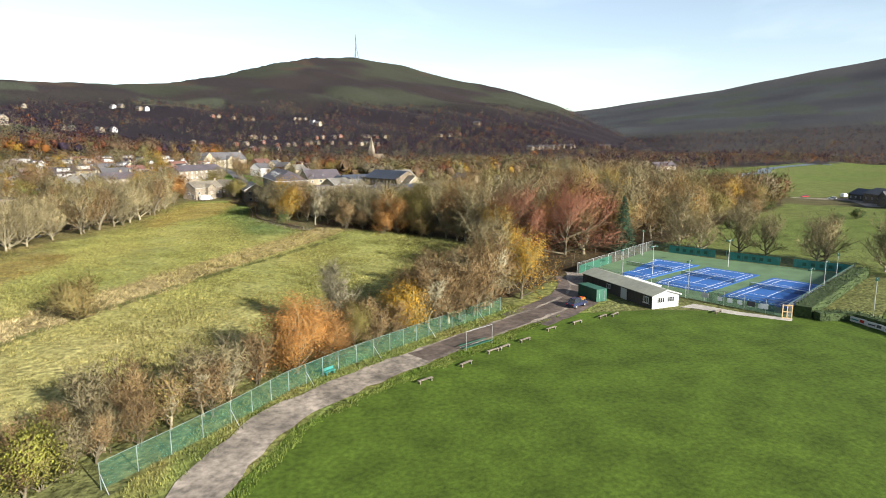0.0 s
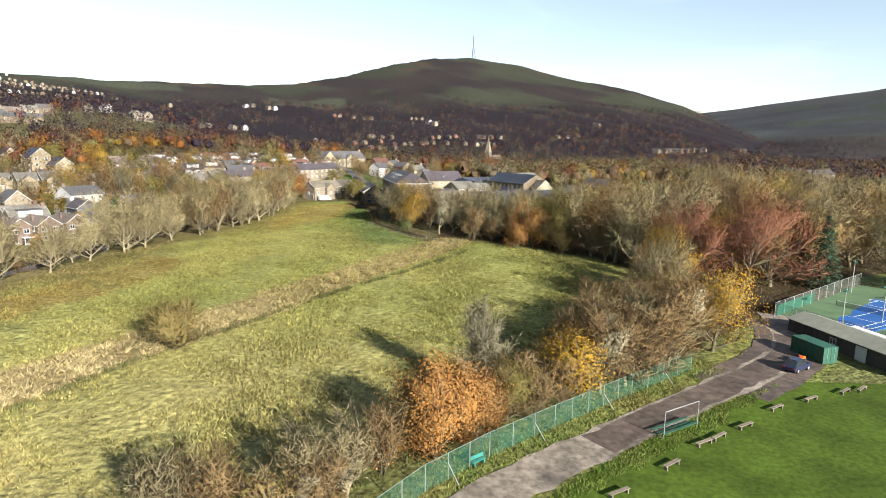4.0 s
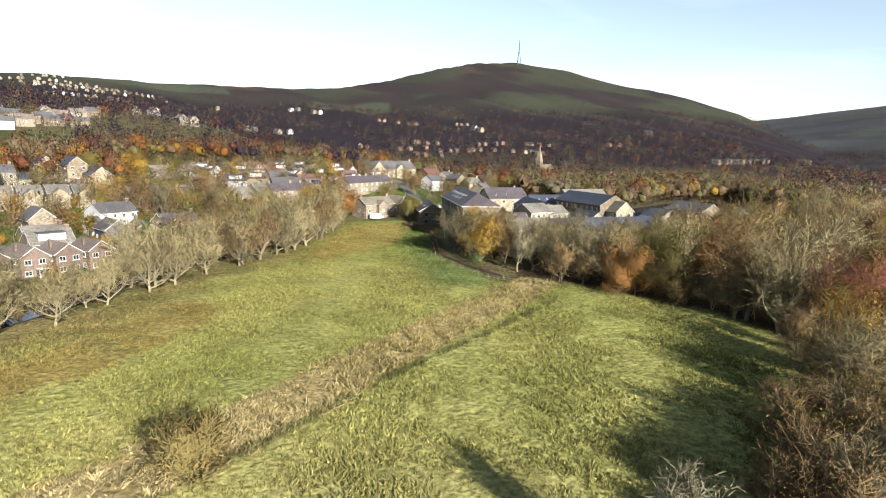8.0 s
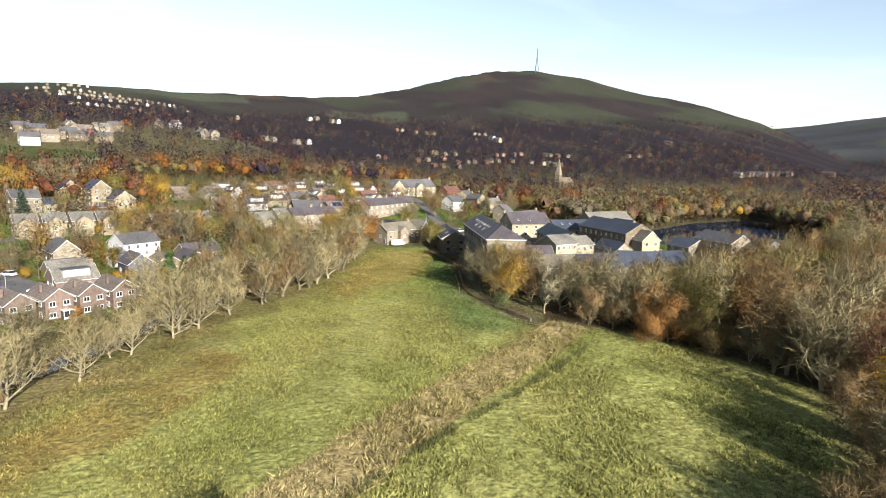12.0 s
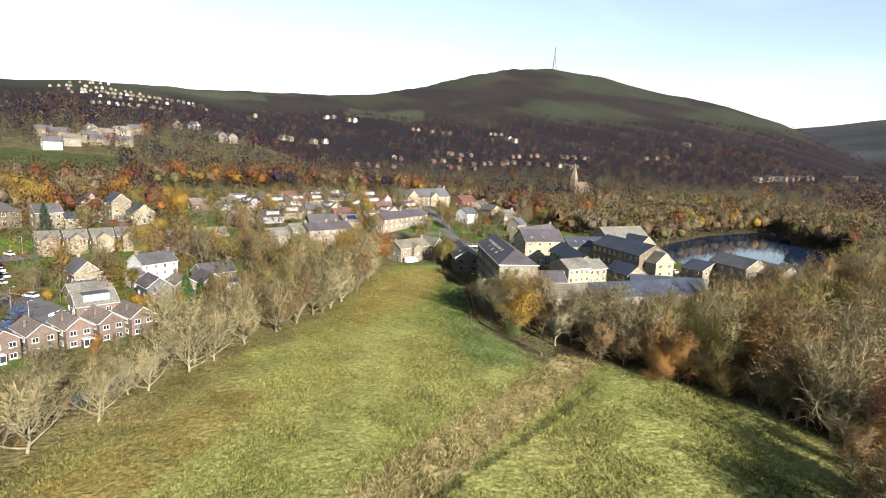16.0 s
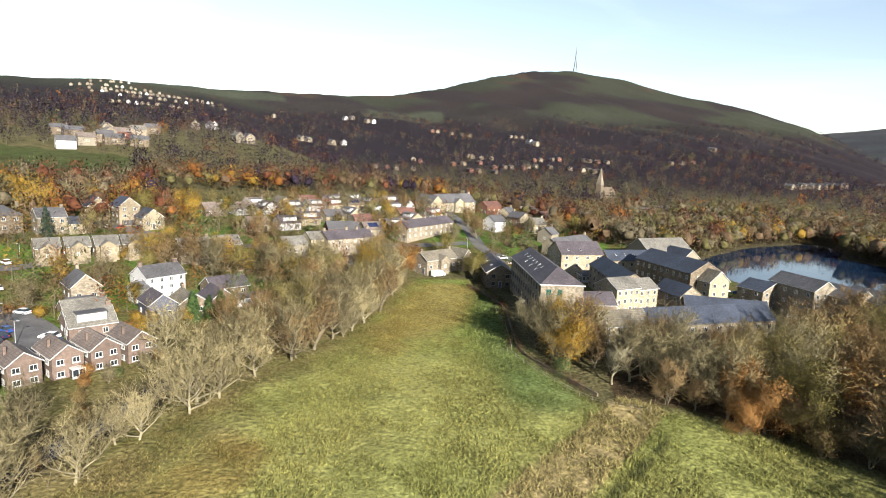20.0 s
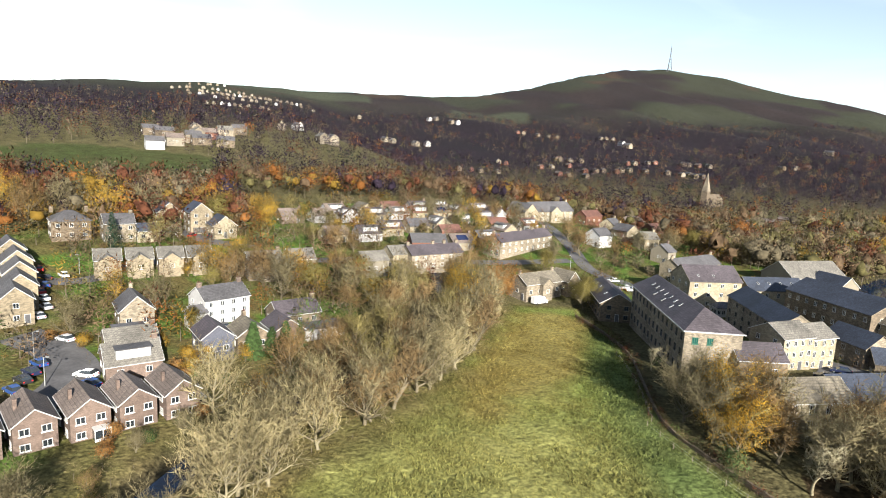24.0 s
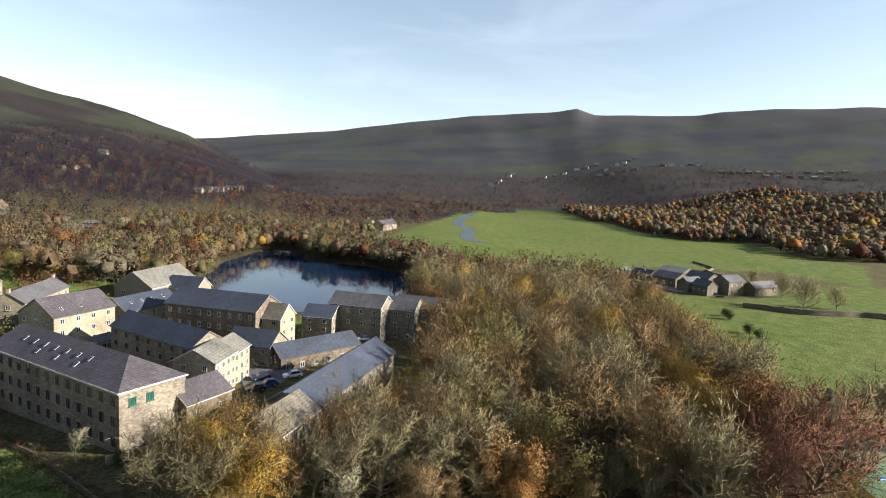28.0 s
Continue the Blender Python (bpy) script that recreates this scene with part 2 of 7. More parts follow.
wr = material("water_rippled", (0.03, 0.04, 0.045), 0.3, grain=3.0, vary=0.1, stain=0.1, bump=0.03, bump_size=1.0, spec=0.9)
netting("net_green", (0.022, 0.105, 0.07), 0.26)
netting("net_dark", (0.02, 0.03, 0.025), 0.3)
netting("net_grey", (0.1, 0.11, 0.1), 0.28)

# ---- the lie of the land ----
def smooth(a, b, v):
    s = np.clip((np.asarray(v, float) - a) / (b - a), 0, 1)
    return s * s * (3 - 2 * s)


# height of the valley side against the distance up from the cricket ground
SLOPE_Q = (-400, -60, 0, 66, 123, 150, 200, 264, 446, 609, 760)
SLOPE_Z = (-2, 0, 0, 4.0, 5.4, 5.0, 7.4, 16, 31, 57, 66)
# the moor's ridge: bearing, sight angle from the meadow, distance
RIDGE_B = (-75, -60, -47.7, -40, -35, -30, -21, -9.4, -3.3, 0.6, 4.5, 8.2, 12.7, 17, 20.2, 23.5, 25.1, 27.8, 31, 34.3, 38)
RIDGE_E = (3.1, 3.3, 3.6, 4.35, 4.7, 4.8, 4.85, 5.15, 6.35, 7.42, 8.02, 8.14, 7.3, 6.2, 5.6, 4.85, 4.3, 3.5, 2.0, 0.4, -1.0)
RIDGE_D = (1300, 1300, 1300, 1500, 1550, 1600, 1700, 1900, 2100, 2300, 2500, 2620, 2600, 2550, 2500, 2400, 2400, 2300, 2200, 2100, 2000)
FAR_B = (10, 20, 28, 33, 41, 47, 54, 61.6, 63.5, 65.2, 74, 76, 80, 86, 95, 120, 180)
FAR_E = (0.4, 1.7, 2.95, 3.6, 4.6, 5.6, 6.6, 7.2, 7.52, 6.95, 6.95, 7.3, 7.45, 7.4, 7.0, 4.5, 3.5)
MEADOW_EYE = (-22.0, 65.0, 52.0)


def slope(q):
    return sum(np.interp(q + d, SLOPE_Q, SLOPE_Z) for d in (-14, 0, 14)) / 3


def patchy(x, y, size, seed, parts=3):
    """Uneven patches between 0 and 1, at several sizes."""
    x, y = np.asarray(x, float), np.asarray(y, float)
    total, weight, scale = 0.0, 0.0, 1.0
    for k in range(parts):
        u, v = x / size / 0.5**k + seed * 17.3, y / size / 0.5**k - seed * 9.1
        i, j = np.floor(u), np.floor(v)
        f, g = u - i, v - j
        f, g = f * f * (3 - 2 * f), g * g * (3 - 2 * g)

        def dot(a, b):
            n = np.sin(a * 127.1 + b * 311.7 + seed * 74.7) * 43758.5453
            return n - np.floor(n)

        w = (dot(i, j) * (1 - f) + dot(i + 1, j) * f) * (1 - g) + (dot(i, j + 1) * (1 - f) + dot(i + 1, j + 1) * f) * g
        total, weight, scale = total + w * scale, weight + scale, scale * 0.55
    return np.clip(0.5 + 1.5 * (total / weight - 0.5), 0, 1)


def ground(x, y):
    """Height of the ground."""
    x, y = np.asarray(x, float), np.asarray(y, float)
    q, e = 0.8 * y - 0.6 * x, 0.8 * x + 0.6 * y
    w = smooth(150, 330, e)
    z = slope(q)
    z = z * (1 - w) + w * np.minimum(z, 5.5 + np.maximum(q, 0) * 0.01)
    z = z + 55 * smooth(-200, -650, q) * smooth(480, 820, e)
    z = z + 3.6 * np.exp(-((x - 28) ** 2 + (y - 176) ** 2) / (2 * 26**2))
    dx, dy = x - MEADOW_EYE[0], y - MEADOW_EYE[1]
    r, b = np.hypot(dx, dy), np.degrees(np.arctan2(dx, dy))
    top = np.interp(b, RIDGE_B, RIDGE_D)
    high = np.maximum(52 + top * np.tan(np.radians(np.interp(b, RIDGE_B, RIDGE_E))), 16)
    up = np.clip((r - 620) / (top - 620), 0, 1.0)
    near = z + np.maximum(high - z, 0) * up**1.35 * (1 - 0.5 * smooth(top, top + 1600, r)) * smooth(-100, -70, b) * (1 - smooth(36, 40, b))
    soft = sum(np.interp(b + d, FAR_B, FAR_E) for d in (-8, -4, 0, 4, 8)) / 5
    rise = np.clip((r - 1700) / 2600, 0, 1)
    sight = soft + (np.interp(b, FAR_B, FAR_E) - soft) * rise**5
    tall = 52 + 4300 * np.tan(np.radians(sight)) * smooth(8, 20, b)
    far = z + np.maximum(tall - z, 0) * rise**1.25
    out = np.maximum(near, far)
    hollow = patchy(x, y, 420, 3) - 0.5
    rough = 26 * hollow * smooth(1.0, 0.6, np.maximum(up, (r - 1700) / 2600) + 0.0 * r) + 9 * np.sin(x * 0.0113 + 1.0) * np.sin(y * 0.0127) + 5 * np.sin(x * 0.027 + y * 0.019)
    return out + rough * smooth(800, 1500, r) * (1 - 0.75 * smooth(0.65, 0.95, np.maximum(up, (r - 1700) / 2600)))


def inside(x, y, poly):
    """Whether places lie inside a polygon."""
    x, y = np.asarray(x, float), np.asarray(y, float)
    res = np.zeros(x.shape, bool)
    for (ax, ay), (bx, by) in zip(poly, poly[1:] + poly[:1]):
        if ay != by:
            res ^= ((ay > y) != (by > y)) & (x < (bx - ax) * (y - ay) / (by - ay) + ax)
    return res


def from_line(x, y, line):
    """Distance from a broken line."""
    x, y = np.asarray(x, float), np.asarray(y, float)
    best = np.full(x.shape, 1e9)
    for (ax, ay), (bx, by) in zip(line, line[1:]):
        s = np.clip(((x - ax) * (bx - ax) + (y - ay) * (by - ay)) / ((bx - ax) ** 2 + (by - ay) ** 2), 0, 1)
        best = np.minimum(best, np.hypot(x - ax - s * (bx - ax), y - ay - s * (by - ay)))
    return best


def at(x, y):
    return float(ground(x, y))

# ---- mesh helpers ----
def mesh_of(name, verts, faces, mats, index=None, tint=None, smooth_it=False):
    me = bpy.data.meshes.new(name)
    me.from_pydata(verts, [], faces)
    for m in [mats] if isinstance(mats, str) else mats:
        me.materials.append(MATS[m])
    if index is not None:
        me.polygons.foreach_set("material_index", np.asarray(index, np.int32))
    if tint is not None:
        a = me.color_attributes.new("tint", "FLOAT_COLOR", "POINT")
        a.data.foreach_set("color", np.c_[tint, np.ones(len(tint))].astype(np.float32).ravel())
    if smooth_it:
        me.polygons.foreach_set("use_smooth", np.ones(len(me.polygons), bool))
    me.update()
    return me


def tri_mesh(name, verts, tris, mats, tint=None, smooth_it=False, index=None, normals=None):
    """A mesh out of arrays, quick for large ones; rows of three or four corners."""
    verts, tris = np.asarray(verts, np.float32), np.asarray(tris, np.int32)
    if normals is not None:
        # turn each face the way its twig faces, and let its own slant show a little
        flat = np.cross(verts[tris[:, 1]] - verts[tris[:, 0]], verts[tris[:, 2]] - verts[tris[:, 0]])
        flat /= np.linalg.norm(flat, axis=1, keepdims=True) + 1e-9
        wrong = np.sum(flat * normals[tris[:, 0]], axis=1) < 0
        tris = np.where(wrong[:, None], tris[:, ::-1], tris)
        flat = np.where(wrong[:, None], -flat, flat)
        normals = np.array(normals, float)
        normals[tris.ravel()] += np.repeat(0.3 * flat, tris.shape[1], 0)
        normals /= np.linalg.norm(normals, axis=1, keepdims=True) + 1e-9
    k = tris.shape[1]
    me = bpy.data.meshes.new(name)
    me.vertices.add(len(verts))
    me.vertices.foreach_set("co", verts.ravel())
    me.loops.add(tris.size)
    me.loops.foreach_set("vertex_index", tris.ravel())
    me.polygons.add(len(tris))
    me.polygons.foreach_set("loop_start", np.arange(0, tris.size, k, dtype=np.int32))
    for m in [mats] if isinstance(mats, str) else mats:
        me.materials.append(MATS[m])
    if index is not None:
        me.polygons.foreach_set("material_index", np.asarray(index, np.int32))
    if tint is not None:
        a = me.color_attributes.new("tint", "FLOAT_COLOR", "POINT")
        a.data.foreach_set("color", np.c_[tint, np.ones(len(tint))].astype(np.float32).ravel())
    me.polygons.foreach_set("use_smooth", np.full(len(tris), smooth_it))
    me.update(calc_edges=True)
    if normals is not None:
        me.polygons.foreach_set("use_smooth", np.ones(len(tris), bool))
        me.normals_split_custom_set_from_vertices(normals)
    return me


def child(name, me, parent, m=None, label=""):
    ob = new(name, me)
    ob.parent = parent
    if m is not None:
        ob.matrix_basis = m
    if label:
        ob["label"] = label
    return ob


def thing(name, m, label, category, group="", kind=""):
    ob = new(name)
    ob.empty_display_size = 0.3
    ob.matrix_basis = m
    return tagged(ob, label, category, group, kind)


class Solid:
    """Gathers boxes, prisms and tubes into one mesh, with a material for each."""

    def __init__(self):
        self.v, self.f, self.i, self.mats = [], [], [], []

    def slot(self, m):
        if m not in self.mats:
            self.mats.append(m)
        return self.mats.index(m)

    def add(self, verts, faces, m):
        k, s = len(self.v), self.slot(m)
        self.v += [tuple(p) for p in verts]
        self.f += [tuple(a + k for a in q) for q in faces]
        self.i += [s] * len(faces)
        return self

    def box(self, lo, hi, m):
        (a, b, c), (d, e, g) = lo, hi
        return self.add([(a, b, c), (d, b, c), (d, e, c), (a, e, c), (a, b, g), (d, b, g), (d, e, g), (a, e, g)],
                        [(3, 2, 1, 0), (4, 5, 6, 7), (0, 1, 5, 4), (1, 2, 6, 5), (2, 3, 7, 6), (3, 0, 4, 7)], m)

    def prism(self, outline, y0, y1, m):
        """An outline in x and z, drawn out along y."""
        n = len(outline)
        v = [(x, y0, z) for x, z in outline] + [(x, y1, z) for x, z in outline]
        return self.add(v, [tuple(range(n)), tuple(range(2 * n - 1, n - 1, -1))] + [(i, i + n, (i + 1) % n + n, (i + 1) % n) for i in range(n)], m)

    def tube(self, a, b, ra, rb, m, sides=6):
        a, b = Vector(a), Vector(b)
        w = (b - a).normalized()
        u = w.orthogonal().normalized()
        o = w.cross(u)
        v = []
        for p, r in ((a, ra), (b, rb)):
            v += [p + r * (math.cos(2 * math.pi * k / sides) * u + math.sin(2 * math.pi * k / sides) * o) for k in range(sides)]
        return self.add(v, [tuple(range(sides - 1, -1, -1)), tuple(range(sides, 2 * sides))] + [(k, (k + 1) % sides, (k + 1) % sides + sides, k + sides) for k in range(sides)], m)

    def mesh(self, name):
        return mesh_of(name, self.v, self.f, self.mats, self.i)


# ---- plan of the ground ----
TRACK = [(1.6, -22), (2.4, -11), (4.2, -4.6), (9.8, 6.2), (18.5, 14.2), (31, 22.6), (46, 32.6), (60, 41.5), (71, 51), (79, 68)]
FENCE = [(-4.6, -3.2), (0.4, 1.8), (5.6, 7.2), (11.8, 14.4), (18.4, 20.0), (26.5, 25.8), (38.5, 34.2), (50.0, 41.8)]
LAKE = [(96, 300), (110, 325), (150, 372), (205, 408), (212, 385), (190, 350), (203, 320), (200, 282), (165, 248), (125, 240), (103, 247), (97, 272)]
RIVER = [(-150, -120), (-122, -40), (-92, 40), (-82, 62), (-72, 86), (-67, 108), (-66, 124), (-60, 145), (-52, 166), (-50, 190), (-48, 215), (-60, 250)]
STRIP = [(-44, 20), (-34.5, 34), (-26, 47), (-18, 58), (-7.8, 76.5), (4.5, 95.5), (19, 117), (24, 125)]
BACKWOOD = [(51, 47), (54, 62), (62, 83), (67, 100), (61, 111), (48, 121), (34, 128), (21, 128), (22, 140), (40, 150), (75, 163), (86, 176), (120, 188), (128, 214), (165, 243), (205, 268), (262, 222), (275, 203), (243, 178), (193, 149), (166, 128), (136, 105), (117, 98), (80, 70)]
FIELDS = [
    [(116.5, 95), (128, 110), (156, 136), (183, 158), (235, 186), (275, 201), (300, 160), (300, 145), (420, 110), (480, 20), (300, -40), (151, -16), (151, 45), (143, 53)],
    [(264, 413), (350, 440), (554, 556), (722, 649), (876, 728), (1264, 862), (1316, 789), (1009, 568), (898, 466), (723, 333), (683, 275), (735, 229), (610, 157), (583, 106), (430, 95), (452, 152), (392, 226), (302, 226), (262, 345)],
    [(-365, 345), (-345, 395), (-255, 425), (-225, 375), (-232, 312), (-262, 280), (-330, 300)],
]
HILL_FIELDS = [[(2701, 469), (3055, 268), (2830, 210), (2593, 233), (2391, 420)], [(2360, 420), (2560, 233), (2300, 200), (2240, 330)], [(1900, 1500), (2150, 1480), (2350, 1250), (2150, 1200)], [(2500, 1300), (2900, 1250), (2850, 980), (2550, 1050)], [(-900, 1500), (-560, 1640), (-500, 1500), (-800, 1380)], [(-330, 1620), (-120, 1640), (-110, 1480), (-300, 1470)]]
MEADOW = [(-64, 60), (-60, 84), (-55, 113), (-46, 137), (-38, 165), (-35, 195), (-29, 221), (-9, 227), (1, 203), (3.5, 160), (9, 143), (19, 128), (34, 128), (48, 121), (61, 111), (66.5, 101), (61, 84), (53, 63), (45, 47), (20, 27), (-9, 2), (-20, -20), (-60, -20)]


VILLAGE = [(-190, 140), (-120, 105), (-100, 95), (-84, 100), (-72, 140), (-60, 160), (-52, 225), (-5, 235), (60, 170), (100, 200), (95, 300), (40, 400), (-30, 400), (-130, 330), (-200, 240)]


def far_of(x, y):
    return np.hypot(np.asarray(x) - MEADOW_EYE[0], np.asarray(y) - MEADOW_EYE[1])


def wave(x, y, size, seed):
    """Soft patches between 0 and 1."""
    s = 0.0
    for k in range(1, 4):
        a = seed * 1.7 + k * 2.1
        s = s + np.sin((x * math.cos(a) + y * math.sin(a)) * 6.28 / (size / k**0.7) + a * 3) / k
    return np.clip(0.5 + 0.3 * s, 0, 1)


def land(x, y):
    """Ground with the beds of the lake and the river cut into it."""
    z = ground(x, y)
    z = np.where(inside(x, y, LAKE), np.minimum(z, 2.6), z)
    shore = from_line(x, y, LAKE + LAKE[:1])
    z = np.where((shore < 60) & ~inside(x, y, LAKE), np.minimum(z, 5.0 + 0.07 * shore + 4 * smooth(20, 60, shore)), z)
    d = from_line(x, y, RIVER)
    return z - 1.9 * (1 - smooth(2.5, 6.5, d))


def tint_of(x, y):
    """Colour of the bare ground and its sward, place by place, with painted shade and haze."""
    r = far_of(x, y)
    c = np.zeros((len(x), 3)) + (0.07, 0.062, 0.03)

    def lay(mask, colour, other=None, size=20, seed=1):
        m = np.asarray(mask, float)[:, None]
        k = np.array(colour)[None]
        if other is not None:
            w = patchy(x, y, size * 0.6, seed)[:, None]
            k = k * (1 - w) + np.array(other)[None] * w
        c[:] = c * (1 - m) + k * m

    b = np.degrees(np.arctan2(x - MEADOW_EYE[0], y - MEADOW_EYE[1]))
    # hill ground darkened so gaps between trees read as shaded wood
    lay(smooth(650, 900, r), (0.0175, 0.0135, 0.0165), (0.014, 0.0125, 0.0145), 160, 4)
    z = ground(x, y)
    # far valley side laid paler: distance haze put into the tint
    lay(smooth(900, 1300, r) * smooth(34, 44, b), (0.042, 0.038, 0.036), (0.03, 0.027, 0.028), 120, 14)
    lay(smooth(125, 190, z + 30 * wave(x, y, 300, 3)), (0.033, 0.036, 0.024), (0.026, 0.027, 0.02), 420, 6)
    moor = smooth(125, 190, z + 30 * wave(x, y, 300, 3))
    lay(moor * smooth(0.6, 0.7, patchy(x, y, 380, 11)), (0.024, 0.019, 0.019), (0.021, 0.018, 0.018), 120, 3)
    lay(moor * smooth(0.76, 0.84, patchy(x, y, 200, 12)), (0.042, 0.031, 0.023))
    # far range greyed and blued in its tint to stand for haze
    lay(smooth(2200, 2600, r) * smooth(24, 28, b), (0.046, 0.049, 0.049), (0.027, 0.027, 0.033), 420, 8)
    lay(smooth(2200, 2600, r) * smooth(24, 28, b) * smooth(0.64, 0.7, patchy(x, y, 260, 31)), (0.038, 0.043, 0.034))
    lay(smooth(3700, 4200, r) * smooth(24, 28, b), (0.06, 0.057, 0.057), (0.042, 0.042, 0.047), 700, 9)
    for f in HILL_FIELDS:
        lay(inside(x, y, f), (0.046, 0.05, 0.034), (0.036, 0.04, 0.028), 120, 3)
    lay(smooth(90, 40, y) * (r < 600), (0.1, 0.105, 0.04), (0.08, 0.085, 0.03), 40, 5)
    lay(inside(x, y, VILLAGE), (0.065, 0.085, 0.024), (0.085, 0.056, 0.026), 11, 3)
    lay(inside(x, y, VILLAGE) * smooth(0.62, 0.7, patchy(x, y, 12, 21)), (0.06, 0.1, 0.02))
    for f in FIELDS:
        lay(inside(x, y, f), (0.068, 0.096, 0.022), (0.092, 0.102, 0.034), 90, 2)
    # hill field darkened in its tint to stand for shade lying on it
    lay(inside(x, y, FIELDS[2]), (0.034, 0.048, 0.015), (0.042, 0.045, 0.018), 30, 2)
    border = from_line(x, y, MEADOW + MEADOW[:1])
    lay(inside(x, y, MEADOW) * smooth(0, 5, border), (0.184, 0.176, 0.06), (0.146, 0.154, 0.048), 34, 5)
    m = inside(x, y, MEADOW) * smooth(0, 5, border)
    lay(m * smooth(80, 30, y + 12 * patchy(x, y, 30, 6)), (0.215, 0.19, 0.078), (0.18, 0.17, 0.062), 12, 5)
    lay(m * smooth(135, 175, y + 10 * patchy(x, y, 30, 7)), (0.106, 0.145, 0.036), (0.142, 0.15, 0.045), 14, 8)
    lay(m * (1 - smooth(8, 17, from_line(x, y, [(-25, 164), (-17, 186), (-15, 203)]) + 12 * (patchy(x, y, 14, 4) - 0.5))), (0.152, 0.122, 0.038), (0.178, 0.152, 0.052), 9, 3)
    # greener strip by the wall, its tint lowered further for the wall's shadow
    lay(m * (1 - smooth(4, 13, from_line(x, y, [(8, 130), (2, 160), (0, 200)]))), (0.08, 0.108, 0.034), (0.09, 0.11, 0.038), 14, 2)
    lay(m * (1 - smooth(4, 9, from_line(x, y, [(-56, 58), (-48, 70), (-45, 84), (-43, 97)]) + 4 * (patchy(x, y, 8, 9) - 0.5))), (0.148, 0.11, 0.036), (0.14, 0.122, 0.042), 6, 7)
    lay(1 - smooth(3.9, 5.4, from_line(x, y, STRIP) + 1.6 * (patchy(x, y, 7, 2) - 0.5)), (0.235, 0.186, 0.09), (0.165, 0.128, 0.058), 5, 1)
    side = from_line(x, y, TRACK)
    lay((side < 7) & (y < 60), (0.085, 0.11, 0.03), (0.13, 0.12, 0.04), 7, 4)
    # wood floor tinted darker to deepen the shade under the trees
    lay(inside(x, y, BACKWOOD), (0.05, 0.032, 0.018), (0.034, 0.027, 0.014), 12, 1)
    bank = from_line(x, y, RIVER)
    lay(smooth(26, 14, bank + 8 * (patchy(x, y, 9, 13) - 0.5)) * (y > 40) * (y < 226), (0.135, 0.108, 0.048), (0.09, 0.085, 0.03), 8, 6)
    lay((1 - smooth(3, 7, bank)), (0.06, 0.05, 0.03))
    lay(smooth(40, 15, from_line(x, y, LAKE + LAKE[:1])) * (y > 262) * ~inside(x, y, FIELDS[1]), (0.05, 0.042, 0.022), (0.038, 0.034, 0.018), 10, 2)
    return c


rings = [0.0]
while rings[-1] < 4900:
    rings.append(rings[-1] + max(1.6, rings[-1] * 0.021))
rings[0] = 0.02
rings = np.array(rings)
SPOKES = 640
ang = np.linspace(0, 2 * math.pi, SPOKES, endpoint=False)
gx = (rings[:, None] * np.cos(ang) + 5.0).ravel()
gy = (rings[:, None] * np.sin(ang) + 85.0).ravel()
gz = land(gx, gy)
gz = gz + np.where(inside(gx, gy, MEADOW), 0.22 * (wave(gx, gy, 5.0, 3) - 0.5) + 0.5 * (wave(gx, gy, 26, 8) - 0.5), 0)
i, j = np.meshgrid(np.arange(len(rings) - 1), np.arange(SPOKES), indexing="ij")
k = (j + 1) % SPOKES
quads = np.stack([i * SPOKES + j, (i + 1) * SPOKES + j, (i + 1) * SPOKES + k, i * SPOKES + k], -1).reshape(-1, 4)
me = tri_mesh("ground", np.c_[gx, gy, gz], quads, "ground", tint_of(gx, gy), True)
tagged(new("ground", me), "tussocky valley grassland rising to dark moorland hills", "ground", kind="structure")


# ---- surfaces laid on the ground ----
def smoothed(line, step=2.0):
    """A broken line made round, with a point every few metres."""
    p = [Vector(a) for a in line]
    p = [2 * p[0] - p[1]] + p + [2 * p[-1] - p[-2]]
    out = []
    for a, b, c, d in zip(p, p[1:], p[2:], p[3:]):
        n = max(1, int((c - b).length / step))
        for k in range(n):
            s = k / n
            out.append(0.5 * (2 * b + (c - a) * s + (2 * a - 5 * b + 4 * c - d) * s * s + (3 * b - a - 3 * c + d) * s**3))
    return [tuple(v) for v in out + [p[-2]]]


def band(name, line, wide, m, lift, label, category, across=4, uneven=0.0, kind="structure", level=None, seed=0, surface=None):
    """A strip that follows the ground along a line."""
    rnd = random.Random(seed)
    pts = smoothed(line)
    v, f = [], []
    for n, (x, y) in enumerate(pts):
        a, b = pts[max(0, n - 1)], pts[min(len(pts) - 1, n + 1)]
        tx, ty = b[0] - a[0], b[1] - a[1]
        s = math.hypot(tx, ty) or 1
        wl, wr = (wide / 2 + rnd.uniform(-uneven, uneven) for _ in (0, 1))
        for c in range(across + 1):
            o = -wl + (wl + wr) * c / across
            px, py = x - ty / s * o, y + tx / s * o
            pz = (at(px, py) if surface is None else float(surface(px, py))) + lift if level is None else level
            v.append((px, py, pz))
    for n in range(len(pts) - 1):
        for c in range(across):
            k = n * (across + 1) + c
            f.append((k, k + 1, k + across + 2, k + across + 1))
    return tagged(new(name, mesh_of(name, v, f, m, smooth_it=True)), label, category, kind=kind)


